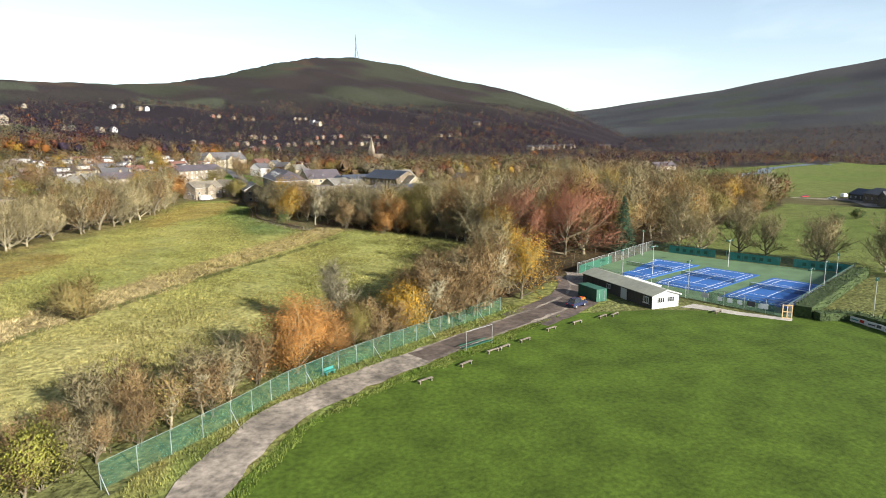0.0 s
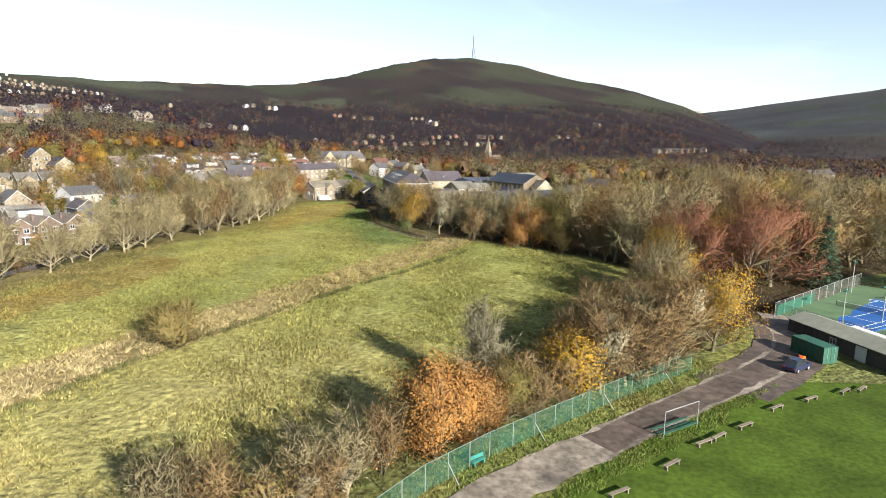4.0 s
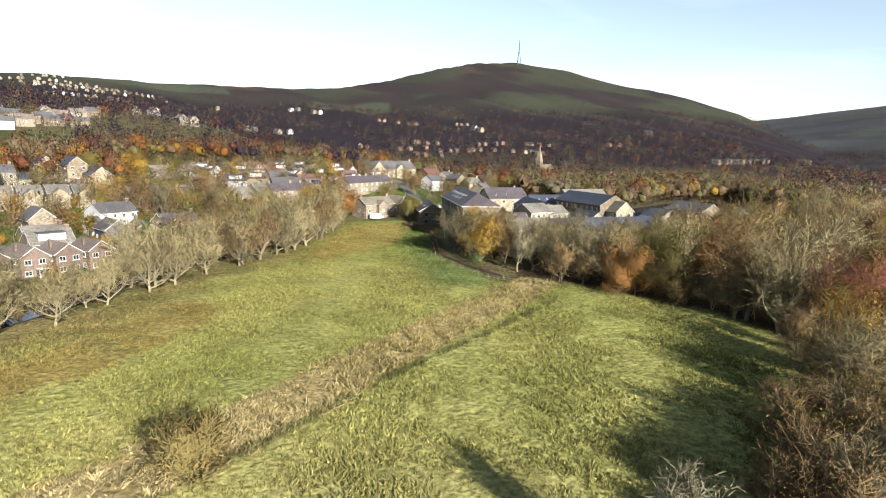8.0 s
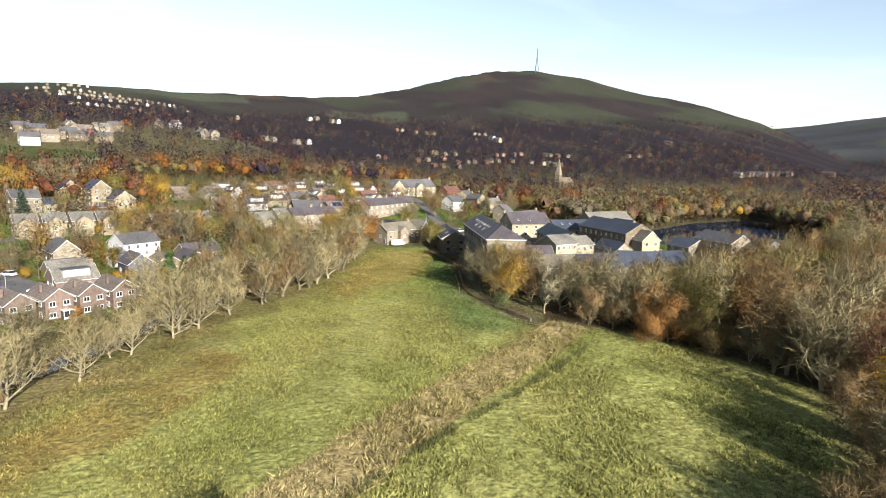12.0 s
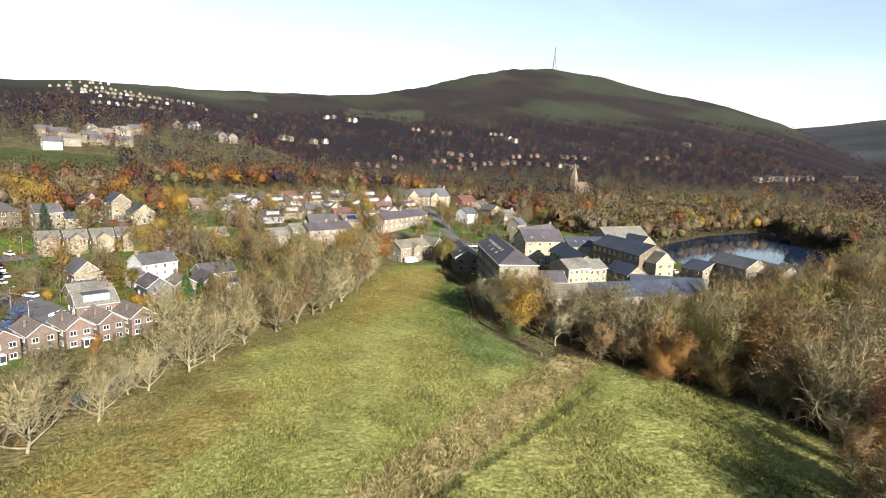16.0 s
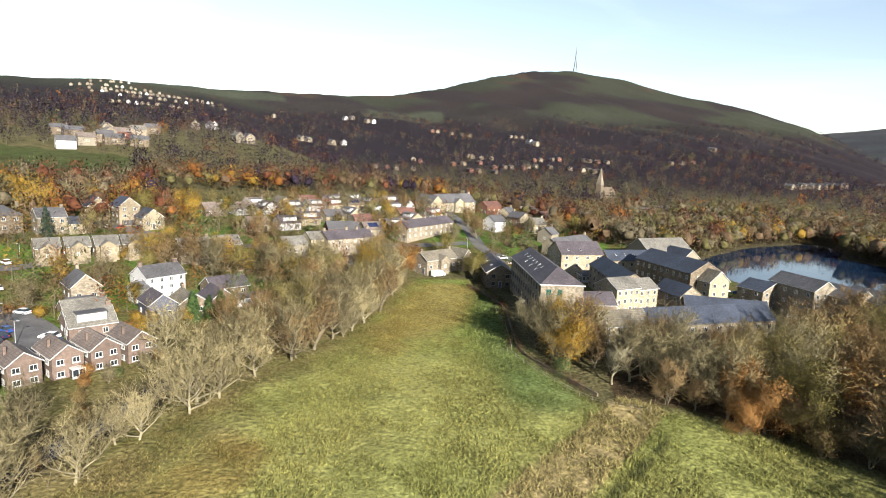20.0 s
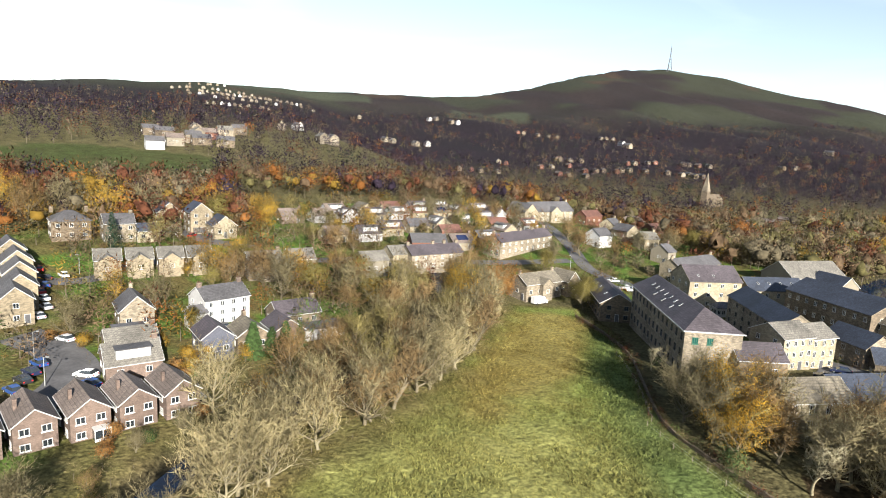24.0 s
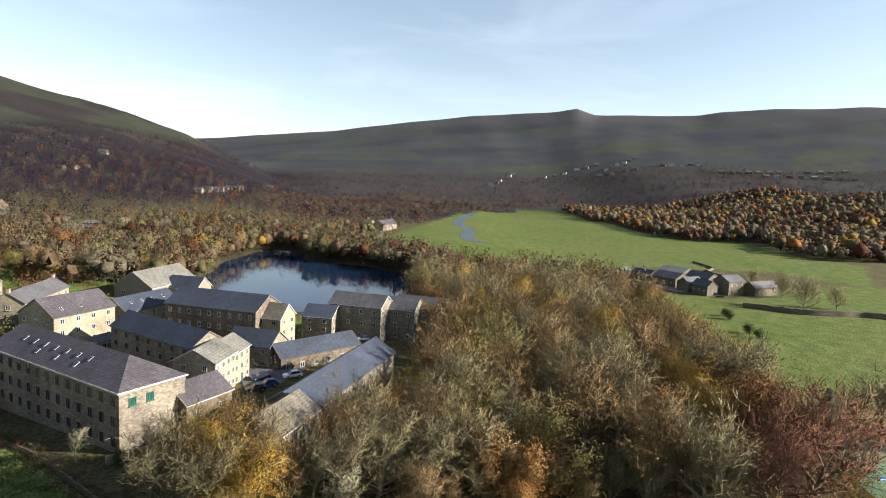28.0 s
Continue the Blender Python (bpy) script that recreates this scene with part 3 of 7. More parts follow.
def patch(name, poly, m, lift, label, category, step=2.5, kind="structure", level=None):
    """A flat or ground-hugging patch with a given outline."""
    bm = bmesh.new()
    bm.faces.new([bm.verts.new((x, y, 0)) for x, y in poly])
    xs, ys = [p[0] for p in poly], [p[1] for p in poly]
    if level is None:
        for axis, lo, hi in ((0, min(xs), max(xs)), (1, min(ys), max(ys))):
            for n in range(1, int((hi - lo) / step) + 1):
                co = [0, 0, 0]
                co[axis] = lo + n * step
                no = [0, 0, 0]
                no[axis] = 1
                bmesh.ops.bisect_plane(bm, geom=bm.verts[:] + bm.edges[:] + bm.faces[:], plane_co=co, plane_no=no)
    for v in bm.verts:
        v.co.z = at(v.co.x, v.co.y) + lift if level is None else level
    bmesh.ops.recalc_face_normals(bm, faces=bm.faces[:])
    if bm.faces and sum(fc.normal.z for fc in bm.faces) < 0:
        bmesh.ops.reverse_faces(bm, faces=bm.faces[:])
    me = bpy.data.meshes.new(name)
    bm.to_mesh(me)
    bm.free()
    me.materials.append(MATS[m])
    return tagged(new(name, me), label, category, kind=kind)


patch("water_lake", [tuple(v) for v in smoothed(LAKE + LAKE[:1], 4.0)[:-1]], "water", 0, "still dark mill lake reflecting the sky and trees", "lake", level=4.9)
band("water_river", RIVER, 4.2, "water", -1.25, "narrow dark river under bare trees", "river", across=6)
band("water_stream", [(880, 728), (790, 664), (660, 590), (560, 520), (500, 460), (440, 420), (406, 391), (398, 370)], 13, "water_rippled", 0.12, "small river winding through green fields", "river", across=4)
LAWN = [(4.4, -14), (6.6, -6.2), (12.2, 4.2), (20.5, 11.6), (30, 18.8), (44.5, 28.8), (61, 37.6), (78, 36.2), (88, 32.6), (99, 25.2), (107, 19), (107, -30), (60, -60), (0, -60)]
patch("lawn", LAWN, "mown_grass", 0.05, "smooth mown green cricket outfield", "lawn", step=4)
band("track_apron", [(52, 35.5), (60, 41), (68, 47.5), (74, 56), (77, 64)], 10.0, "mud", 0.085, "dark wet mud and gravel beside the container", "track", uneven=0.2, across=6, seed=4)
band("track_mud", [(30, 22), (38, 27.3), (46, 32.6), (53, 37), (60, 41.5), (68, 47.5), (74, 56)], 4.0, "mud", 0.106, "dark wet rutted part of the gravel track", "track", uneven=0.3, across=6, seed=6)
band("track", TRACK, 5.0, "gravel", 0.098, "worn grey gravel track with dark potholes", "track", uneven=0.35, across=6)

# ---- trees ----
def stems(seed, high, spread, clear, limbs, subs, twigs, upright=0.5, multi=1, droop=0.0, thin=1.0):
    """Trunk and limbs as tubes, and twigs as slivers, of a bare tree at the origin."""
    rnd = random.Random(seed)
    tv, tf, cv, cf, tips = [], [], [], [], []

    def tube(pts, radii, sides):
        base = len(tv)
        for n, (p, r) in enumerate(zip(pts, radii)):
            d = (pts[min(n + 1, len(pts) - 1)] - pts[max(n - 1, 0)]).normalized()
            u = d.orthogonal().normalized()
            o = d.cross(u)
            for k in range(sides):
                a = 2 * math.pi * k / sides
                tv.append(tuple(p + r * (math.cos(a) * u + math.sin(a) * o)))
        for n in range(len(pts) - 1):
            for k in range(sides):
                a = base + n * sides
                tf.append((a + k, a + (k + 1) % sides, a + sides + (k + 1) % sides, a + sides + k))

    def bough(p, d, length, r, parts, sides, lift):
        pts, radii = [p.copy()], [r]
        for n in range(parts):
            d = (d + Vector((rnd.uniform(-0.28, 0.28), rnd.uniform(-0.28, 0.28), rnd.uniform(-0.12, 0.22) + lift))).normalized()
            p = p + d * length / parts
            pts.append(p.copy())
            radii.append(r * (1 - 0.82 * (n + 1) / parts))
        tube(pts, radii, sides)
        return pts, radii, d

    def sliver(p, d, length, wide):
        u = d.cross(Vector((rnd.uniform(-1, 1), rnd.uniform(-1, 1), rnd.uniform(-1, 1)))).normalized() * wide
        k = len(cv)
        q = p + d * length
        cv.extend([tuple(p - u), tuple(p + u), tuple(q)])
        cf.append((k, k + 1, k + 2))
        tips.append(q)

    def spray(p, d, length):
        for _ in range(twigs):
            e = (d * 0.8 + Vector((rnd.gauss(0, 0.55), rnd.gauss(0, 0.55), rnd.gauss(0.12 - droop, 0.45)))).normalized()
            g = length * rnd.uniform(0.5, 1.2)
            sliver(p, e, g, (high * 0.0026 + 0.014) * thin)
            for _ in range(2):
                s = rnd.uniform(0.3, 0.8)
                h = (e + Vector((rnd.gauss(0, 0.5), rnd.gauss(0, 0.5), rnd.gauss(0.1 - droop, 0.4)))).normalized()
                sliver(p + e * g * s, h, g * 0.6, (high * 0.002 + 0.011) * thin)

    for stem in range(multi):
        lean = 0.06 if multi == 1 else 0.5
        d = Vector((rnd.uniform(-lean, lean), rnd.uniform(-lean, lean), 1)).normalized()
        r0 = high * (0.024 if multi == 1 else 0.011)
        trunk, radii, d = bough(Vector((rnd.uniform(-0.2, 0.2) * (multi > 1), rnd.uniform(-0.2, 0.2) * (multi > 1), -0.25)), d, high * (0.55 if multi == 1 else 0.6), r0, 6, 7 if multi == 1 else 5, 0.12)
        turn = rnd.uniform(0, 6.28)
        for n in range(limbs):
            s = clear + (1 - clear) * (n + 0.5) / limbs
            at_s = min(s * 6, 5.99)
            a, f = int(at_s), at_s - int(at_s)
            p = trunk[a].lerp(trunk[a + 1], f)
            turn += 2.4 + rnd.uniform(-0.4, 0.4)
            up = upright * (0.5 + 2.0 * s) + rnd.uniform(-0.15, 0.25)
            e = Vector((math.cos(turn), math.sin(turn), up)).normalized()
            length = spread * (1.12 - 0.12 * s) * rnd.uniform(0.75, 1.15)
            pts, rad, e2 = bough(p, e, length, max(0.04, radii[a] * 0.72), 4, 4, 0.08 - droop * 0.3)
            for c in range(subs):
                at_c = 1.0 + 3.0 * (c + rnd.random()) / subs
                a2, f2 = min(int(at_c), 3), at_c - int(at_c)
                q = pts[a2].lerp(pts[a2 + 1], f2)
                g = (e2 * 0.6 + Vector((rnd.gauss(0, 0.6), rnd.gauss(0, 0.6), rnd.gauss(0.25 - droop, 0.4)))).normalized()
                pts2, _, g2 = bough(q, g, length * rnd.uniform(0.3, 0.5), max(0.028, rad[a2] * 0.6), 2, 3, 0.05 - droop * 0.3)
                for w in pts2:
                    spray(w, g2, length * 0.26 + 0.25)
            spray(pts[-1], e2, length * 0.3 + 0.3)
        spray(trunk[-1], d, high * 0.12)
    return tv, tf, cv, cf, tips


def leaves(tips, count, size, seed, cv, cf, spread=0.5):
    """Small bent leaf clumps round the twigs."""
    rnd = random.Random(seed)
    for _ in range(count):
        p = rnd.choice(tips) + Vector((rnd.gauss(0, spread), rnd.gauss(0, spread), rnd.gauss(0, spread * 0.7)))
        a = Vector((rnd.gauss(0, 1), rnd.gauss(0, 1), rnd.gauss(0, 1))).normalized()
        b = a.orthogonal().normalized()
        c = a.cross(b)
        s, t = size * rnd.uniform(0.6, 1.3), size * rnd.uniform(0.4, 0.9)
        k = len(cv)
        cv.extend([tuple(p - b * s), tuple(p + c * t + a * s * 0.25), tuple(p + b * s), tuple(p - c * t + a * s * 0.25)])
        cf.append((k, k + 1, k + 2))
        cf.append((k, k + 2, k + 3))


KINDS = {}


def kind_of_tree(name, label, category, seed, bark, twig, leaf="", count=0, size=0.3, **shape):
    """Keeps the meshes of one kind of tree: its trunk with limbs and its crown."""
    tv, tf, cv, cf, tips = stems(seed, **shape)
    bare = len(cf)
    if leaf:
        leaves(tips, count, size, seed + 50, cv, cf)
    index = [0] * bare + [1] * (len(cf) - bare)
    trunk = mesh_of(name + "_trunk", tv, tf, bark, smooth_it=True)
    pts = np.array(cv)
    out = round_normals(pts, np.array([0, 0, shape["high"] * 0.5]), shape["spread"], shape["high"] * 0.5, 0.22 if count > 2000 else 0.42)
    crown = tri_mesh(name + "_crown", pts, np.array(cf), [twig] + ([leaf] if leaf else []), index=index, normals=out)
    KINDS[name] = (trunk, crown, label, category, shape["high"])


def round_normals(pts, centre, wide, high, spread=0.42):
    """Soft shading of a crown: each twig faces out of the crown's middle."""
    d = (pts - centre) / np.array([wide, wide, high])
    d = d + np.random.default_rng(3).normal(0, spread, d.shape)
    return d / (np.linalg.norm(d, axis=1, keepdims=True) + 1e-6)


def plant(kind, x, y, scale=1.0, turn=0.0, group="", sink=0.05):
    trunk, crown, label, category, _ = KINDS[kind]
    z = float(land(x, y))
    ob = thing("bush" if category == "bush" else "tree", Matrix.LocRotScale((x, y, z - sink), Euler((0, 0, turn)), (scale,) * 3), label, category, group)
    child("trunk" if category != "bush" else "stem", trunk, ob)
    child("crown", crown, ob)
    return ob


big = dict(clear=0.13, limbs=15, subs=7, twigs=4, thin=0.85)
kind_of_tree("oak_grey", "bare broad oak with grey-brown branches and fine twigs", "tree", 1, "bark", "twig_grey", high=14, spread=6.2, upright=0.55, **big)
kind_of_tree("oak_pale", "bare spreading tree with sunlit pale bark and twigs", "tree", 2, "bark_pale", "twig_pale", high=13, spread=5.8, upright=0.5, **big)
kind_of_tree("ash_tall", "tall bare ash with upright grey limbs", "tree", 3, "bark", "twig_brown", high=17, spread=4.6, upright=1.0, **big)
kind_of_tree("oak_olive", "bare tree with mossy olive-green branches", "tree", 4, "bark", "twig_olive", "leaf_olive", 500, 0.12, high=14, spread=5.6, upright=0.6, **big)
kind_of_tree("sycamore_brown", "tree with thin brown autumn leaves on its twigs", "tree", 5, "bark", "twig_brown", "leaf_brown", 1500, 0.12, high=13, spread=5.4, upright=0.6, **big)
kind_of_tree("beech_rust", "broad beech keeping its dark russet leaves", "tree", 6, "bark", "twig_red", "leaf_rust", 3600, 0.12, high=17, spread=8.6, upright=0.5, **{**big, "clear": 0.03})
kind_of_tree("oak_orange", "oak full of bright orange autumn leaves", "tree", 7, "bark", "twig_brown", "leaf_orange", 9000, 0.11, high=9, spread=3.9, upright=0.6, clear=0.15, limbs=12, subs=5, twigs=3)
kind_of_tree("oak_copper", "young oak full of copper-orange autumn leaves", "tree", 7, "bark", "twig_brown", "leaf_orange", 24000, 0.085, high=9, spread=3.5, upright=0.6, clear=0.08, limbs=14, subs=6, twigs=3)
kind_of_tree("maple_yellow", "tree with thinning golden yellow autumn leaves", "tree", 8, "bark", "twig_olive", "leaf_yellow", 6500, 0.1, high=11, spread=4.6, upright=0.6, clear=0.1, limbs=11, subs=5, twigs=3)
kind_of_tree("lime_olive", "rounded tree with dense olive-yellow autumn leaves", "tree", 9, "bark", "twig_olive", "leaf_olive", 6500, 0.11, high=10, spread=4.4, upright=0.6, clear=0.1, limbs=12, subs=5, twigs=3)
kind_of_tree("birch_pale", "slender leafless birch with a white trunk", "tree", 10, "bark_pale", "twig_bleached", high=12, spread=2.9, upright=0.9, clear=0.3, limbs=11, subs=4, twigs=4, droop=0.1)
kind_of_tree("willow_pale", "bare upright willow with bleached pale twigs", "tree", 11, "bark_pale", "twig_bleached", high=12, spread=3.6, upright=1.5, clear=0.06, limbs=18, subs=7, twigs=7, thin=0.55)
kind_of_tree("scrub_brown", "tangled leafless brown thorn scrub beside the fence", "bush", 12, "bark", "twig_brown", high=6, spread=2.6, upright=0.9, clear=0.12, limbs=6, subs=4, twigs=5, multi=4, thin=0.75)
kind_of_tree("scrub_grey", "leafless grey-twigged scrub with thin stems", "bush", 13, "bark_pale", "twig_grey", high=6.5, spread=2.6, upright=1.0, clear=0.15, limbs=6, subs=4, twigs=4, multi=4)
kind_of_tree("scrub_olive", "low olive-leaved thicket with brown stems", "bush", 14, "bark", "twig_brown", "leaf_olive", 1300, 0.09, high=5, spread=2.3, upright=0.8, clear=0.1, limbs=6, subs=4, twigs=3, multi=4)
kind_of_tree("bush_yellow", "small bush with bright yellow autumn leaves", "bush", 15, "bark", "twig_olive", "leaf_yellow", 7500, 0.065, high=4.2, spread=1.9, upright=0.8, clear=0.1, limbs=6, subs=4, twigs=3, multi=4)
kind_of_tree("bush_green", "dense dark green garden bush", "bush", 16, "bark", "twig_olive", "leaf_green", 1300, 0.14, high=3.4, spread=1.7, upright=0.7, clear=0.05, limbs=6, subs=4, twigs=2, multi=4)
kind_of_tree("bush_orange", "rounded orange-brown garden shrub", "bush", 17, "bark", "twig_brown", "leaf_orange", 1000, 0.13, high=2.8, spread=1.5, upright=0.6, clear=0.05, limbs=6, subs=4, twigs=2, multi=4)
kind_of_tree("bush_lime", "upright bush with yellow-green autumn leaves", "bush", 19, "bark", "twig_olive", "leaf_lime", 5000, 0.085, high=4.6, spread=1.7, upright=1.0, clear=0.05, limbs=7, subs=4, twigs=3, multi=4)
kind_of_tree("bush_tan", "round straw-coloured willow bush in the meadow", "bush", 18, "bark", "twig_olive", "leaf_brown", 2600, 0.07, high=4.6, spread=2.8, upright=0.5, clear=0.05, limbs=8, subs=5, twigs=5, multi=5)


def conifer_kind(name, label, high, wide, leaf, seed):
    rnd = random.Random(seed)
    s = Solid().tube((0, 0, -0.2), (0, 0, high * 0.95), high * 0.018, 0.03, "bark", 7)
    cv, cf = [], []
    rows = int(high * 3.2)
    for n in range(rows):
        f = (n + 1) / rows
        z, r = high * (0.06 + 0.94 * f), wide * (1 - f) ** 0.8 * rnd.uniform(0.8, 1.15) + 0.12
        for k in range(int(9 + 13 * (1 - f))):
            a = rnd.uniform(0, 6.28)
            for u in (0.45, 0.75, 1.0):
                q = Vector((math.cos(a) * r * u, math.sin(a) * r * u, z - r * u * 0.35 + rnd.uniform(-0.2, 0.2)))
                side = Vector((-math.sin(a), math.cos(a), rnd.uniform(-0.4, 0.4))) * rnd.uniform(0.18, 0.4)
                out = Vector((math.cos(a), math.sin(a), rnd.uniform(-0.7, 0.1))) * rnd.uniform(0.35, 0.7)
                b = len(cv)
                cv += [tuple(q - side), tuple(q + side), tuple(q + out)]
                cf.append((b, b + 1, b + 2))
    KINDS[name] = (s.mesh(name + "_trunk"), tri_mesh(name + "_crown", np.array(cv), np.array(cf), leaf), label, "tree", high)


conifer_kind("conifer_dark", "tall dark green conifer with drooping boughs", 16, 4.0, "needle", 3)
conifer_kind("conifer_green", "bushy mid-green garden cypress", 7, 1.9, "leaf_green", 4)

WOODY = ["oak_grey", "oak_grey", "sycamore_brown", "sycamore_brown", "oak_olive", "sycamore_brown", "ash_tall", "sycamore_brown", "lime_olive", "oak_orange", "oak_grey", "maple_yellow"]
rt = random.Random(11)


def scatter(poly, gap, seed, avoid=()):
    """Places inside a polygon, no two nearer than the gap."""
    r = random.Random(seed)
    xs, ys = [p[0] for p in poly], [p[1] for p in poly]
    area = (max(xs) - min(xs)) * (max(ys) - min(ys))
    pts = np.c_[[r.uniform(min(xs), max(xs)) for _ in range(int(area / gap**2 * 4))], [0] * int(area / gap**2 * 4)]
    pts[:, 1] = [r.uniform(min(ys), max(ys)) for _ in pts]
    pts = pts[inside(pts[:, 0], pts[:, 1], poly)]
    kept, cells = [], {}
    for x, y in pts:
        c = (int(x // gap), int(y // gap))
        if all((x - a) ** 2 + (y - b) ** 2 >= gap * gap for dx in (-1, 0, 1) for dy in (-1, 0, 1) for a, b in cells.get((c[0] + dx, c[1] + dy), ())):
            cells.setdefault(c, []).append((x, y))
            kept.append((x, y))
    return kept


# the scrub and trees along the green fence
plant("oak_copper", 13.0, 19.6, 1.2, 0.5)
plant("oak_copper", 17.4, 22.6, 0.75, 2.5)
plant("willow_pale", 19.4, 31.0, 1.25, 1.0)
plant("bush_yellow", 30.2, 32.6, 1.85, 2.0)
plant("bush_tan", -20.8, 46.0, 1.3, 0.0)
plant("bush_lime", -9.6, -2.2, 1.3, 0.3)
plant("bush_lime", -11.0, 0.6, 1.0, 2.3)
plant("bush_orange", 7.8, 18.6, 1.2, 0.3)
plant("maple_yellow", 57, 49, 1.15, 1.3, "trees along the fence")
plant("lime_olive", 21.5, 27.2, 0.75, 1.3, "trees along the fence")
plant("sycamore_brown", 52.5, 51, 0.95, 2.3, "trees along the fence")
for x, y, k in [(38.6, 36.6, 1.05), (47.5, 43.6, 1.2), (34.6, 34.6, 0.95), (2.5, 9.6, 0.6), (-0.6, 7.2, 0.62), (5.0, 12.6, 0.6)]:
    plant("birch_pale", x, y, k, x, "trees along the fence")
for x, y, k in [(-10.5, -3.5, 0.42), (-12.8, 0.5, 0.46), (-9.0, 3.0, 0.45), (-14.5, -3.0, 0.45), (-6.2, 1.6, 0.4), (-16, 2.5, 0.4), (44.2, 40.4, 0.95), (41.0, 38.4, 0.8), (50.2, 46.8, 0.85), (37.2, 40.0, 0.7), (47.0, 49.0, 0.8)]:
    plant("ash_tall", x, y, k, x, "trees along the fence")
for n, (x, y) in enumerate([(-14, -2), (-10.5, 3.6), (-8, 0.2), (-6, 3.6), (-3, 4.0), (-4.5, 8.6), (-1, 8.5), (1.5, 12), (3.5, 9.2), (4.8, 14), (8, 17), (-8.5, 8.5), (18.5, 23.6), (20.5, 27.5), (23, 30.5), (24.5, 27), (26, 32), (28.5, 30.2), (29, 35.5), (32, 33), (34.5, 37), (36.5, 34.8), (38, 40.5), (41, 36.8), (43, 43), (45.5, 40), (47, 46.5), (49, 44.2), (50.5, 50), (41, 48), (37, 45), (32.5, 42), (46, 53), (51, 57), (41, 56), (56, 53)]):
    kind = rt.choice(["scrub_brown", "scrub_grey", "scrub_brown", "scrub_olive"] if n < 12 else ["scrub_brown", "scrub_brown", "scrub_olive", "scrub_grey"])
    plant(kind, x, y, rt.uniform(1.0, 1.3) * (0.8 if n < 5 else 1.0 if n < 12 else 0.95 if n < 20 else 1.4), rt.uniform(0, 6), "scrub along the fence")
for x, y, kind in [(-112, 200, "maple_yellow"), (-108, 206, "lime_olive"), (-114, 212, "maple_yellow"), (-99, 202, "sycamore_brown"), (-106, 196, "sycamore_brown"), (-91, 206, "maple_yellow"), (-90, 195, "oak_grey"), (-84, 202, "lime_olive"), (-80, 212, "sycamore_brown"), (-74, 204, "oak_grey"), (-76, 218, "lime_olive")]:
    plant(kind, x, y, rt.uniform(0.85, 1.1), rt.uniform(0, 6), "trees below the stone row")
# the thicket that closes the meadow beside the courts
for x, y, kind, s in [(49, 54, "sycamore_brown", 0.7), (52.5, 58.5, "oak_olive", 0.72), (55.5, 64, "sycamore_brown", 0.85), (53.5, 66.5, "scrub_olive", 1.5), (58, 69.5, "oak_olive", 0.9), (57.5, 74, "scrub_brown", 1.5), (62, 76, "sycamore_brown", 0.95), (61.5, 81.5, "scrub_olive", 1.4), (45.5, 58, "scrub_brown", 1.4), (42, 53.5, "scrub_olive", 1.3), (63.5, 90.5, "scrub_brown", 1.3)]:
    plant(kind, x, y, s, x, "trees beside the courts")
# the row along the river
for x, y, kind, s in [(-66, 66, "oak_pale", 0.9), (-63, 77, "oak_pale", 1.0), (-72, 72, "oak_grey", 0.9), (-67, 86, "oak_pale", 0.75), (-60, 98, "oak_pale", 0.6), (-74, 96, "oak_grey", 0.8), (-55, 113.5, "oak_pale", 1.15), (-52.5, 117, "oak_pale", 0.9), (-50, 128, "oak_pale", 1.0), (-56, 130, "oak_grey", 0.9), (-46, 138, "oak_grey", 1.05), (-43, 145, "ash_tall", 0.95), (-47, 149, "oak_olive", 1.0), (-41, 154, "oak_grey", 1.1), (-38, 161, "oak_pale", 1.0), (-44, 163, "ash_tall", 0.9), (-36, 168, "oak_pale", 1.2), (-39, 176, "ash_tall", 1.0), (-34, 180, "ash_tall", 1.05), (-41, 184, "oak_olive", 1.05), (-36, 190, "oak_grey", 1.1), (-33, 197, "oak_pale", 0.95), (-39, 200, "maple_yellow", 1.4), (-36, 208, "oak_grey", 1.1), (-42, 212, "oak_olive", 1.0), (-46, 176, "oak_grey", 1.0), (-50, 200, "ash_tall", 1.0), (-47, 222, "sycamore_brown", 1.0), (-54, 178, "oak_olive", 0.9), (-33.5, 224, "oak_orange", 1.25), (-38, 229, "oak_orange", 1.0), (-58, 160, "scrub_olive", 1.3), (-63, 136, "maple_yellow", 0.9), (-70, 104, "scrub_olive", 1.0), (-55, 153, "sycamore_brown", 0.9), (-8, 231, "lime_olive", 0.95), (-57, 190, "sycamore_brown", 0.9), (-60, 213, "oak_grey", 0.9)]:
    plant(kind, x, y, s * rt.uniform(0.93, 1.05), rt.uniform(0, 6), "trees along the river")
RIVERSIDE = [(-80, 58), (-63, 62), (-58, 84), (-53, 112), (-44, 137), (-36, 165), (-33, 196), (-31, 224), (-52, 232), (-62, 214), (-62, 190), (-62, 168), (-66, 150), (-74, 132), (-78, 112), (-84, 92)]
for x, y in scatter(RIVERSIDE, 6.6, 77):
    if from_line(x, y, RIVER) > 2.6:
        low = y < 130 and x < -60
        kind = rt.choice(["scrub_grey", "scrub_olive", "oak_pale", "scrub_brown"] if low else ["oak_pale", "oak_pale", "ash_tall", "oak_olive", "oak_pale", "scrub_grey", "sycamore_brown"])
        plant(kind, x, y, rt.uniform(0.6, 0.8) * (0.9 if low else 1.15), rt.uniform(0, 6), "trees along the river")
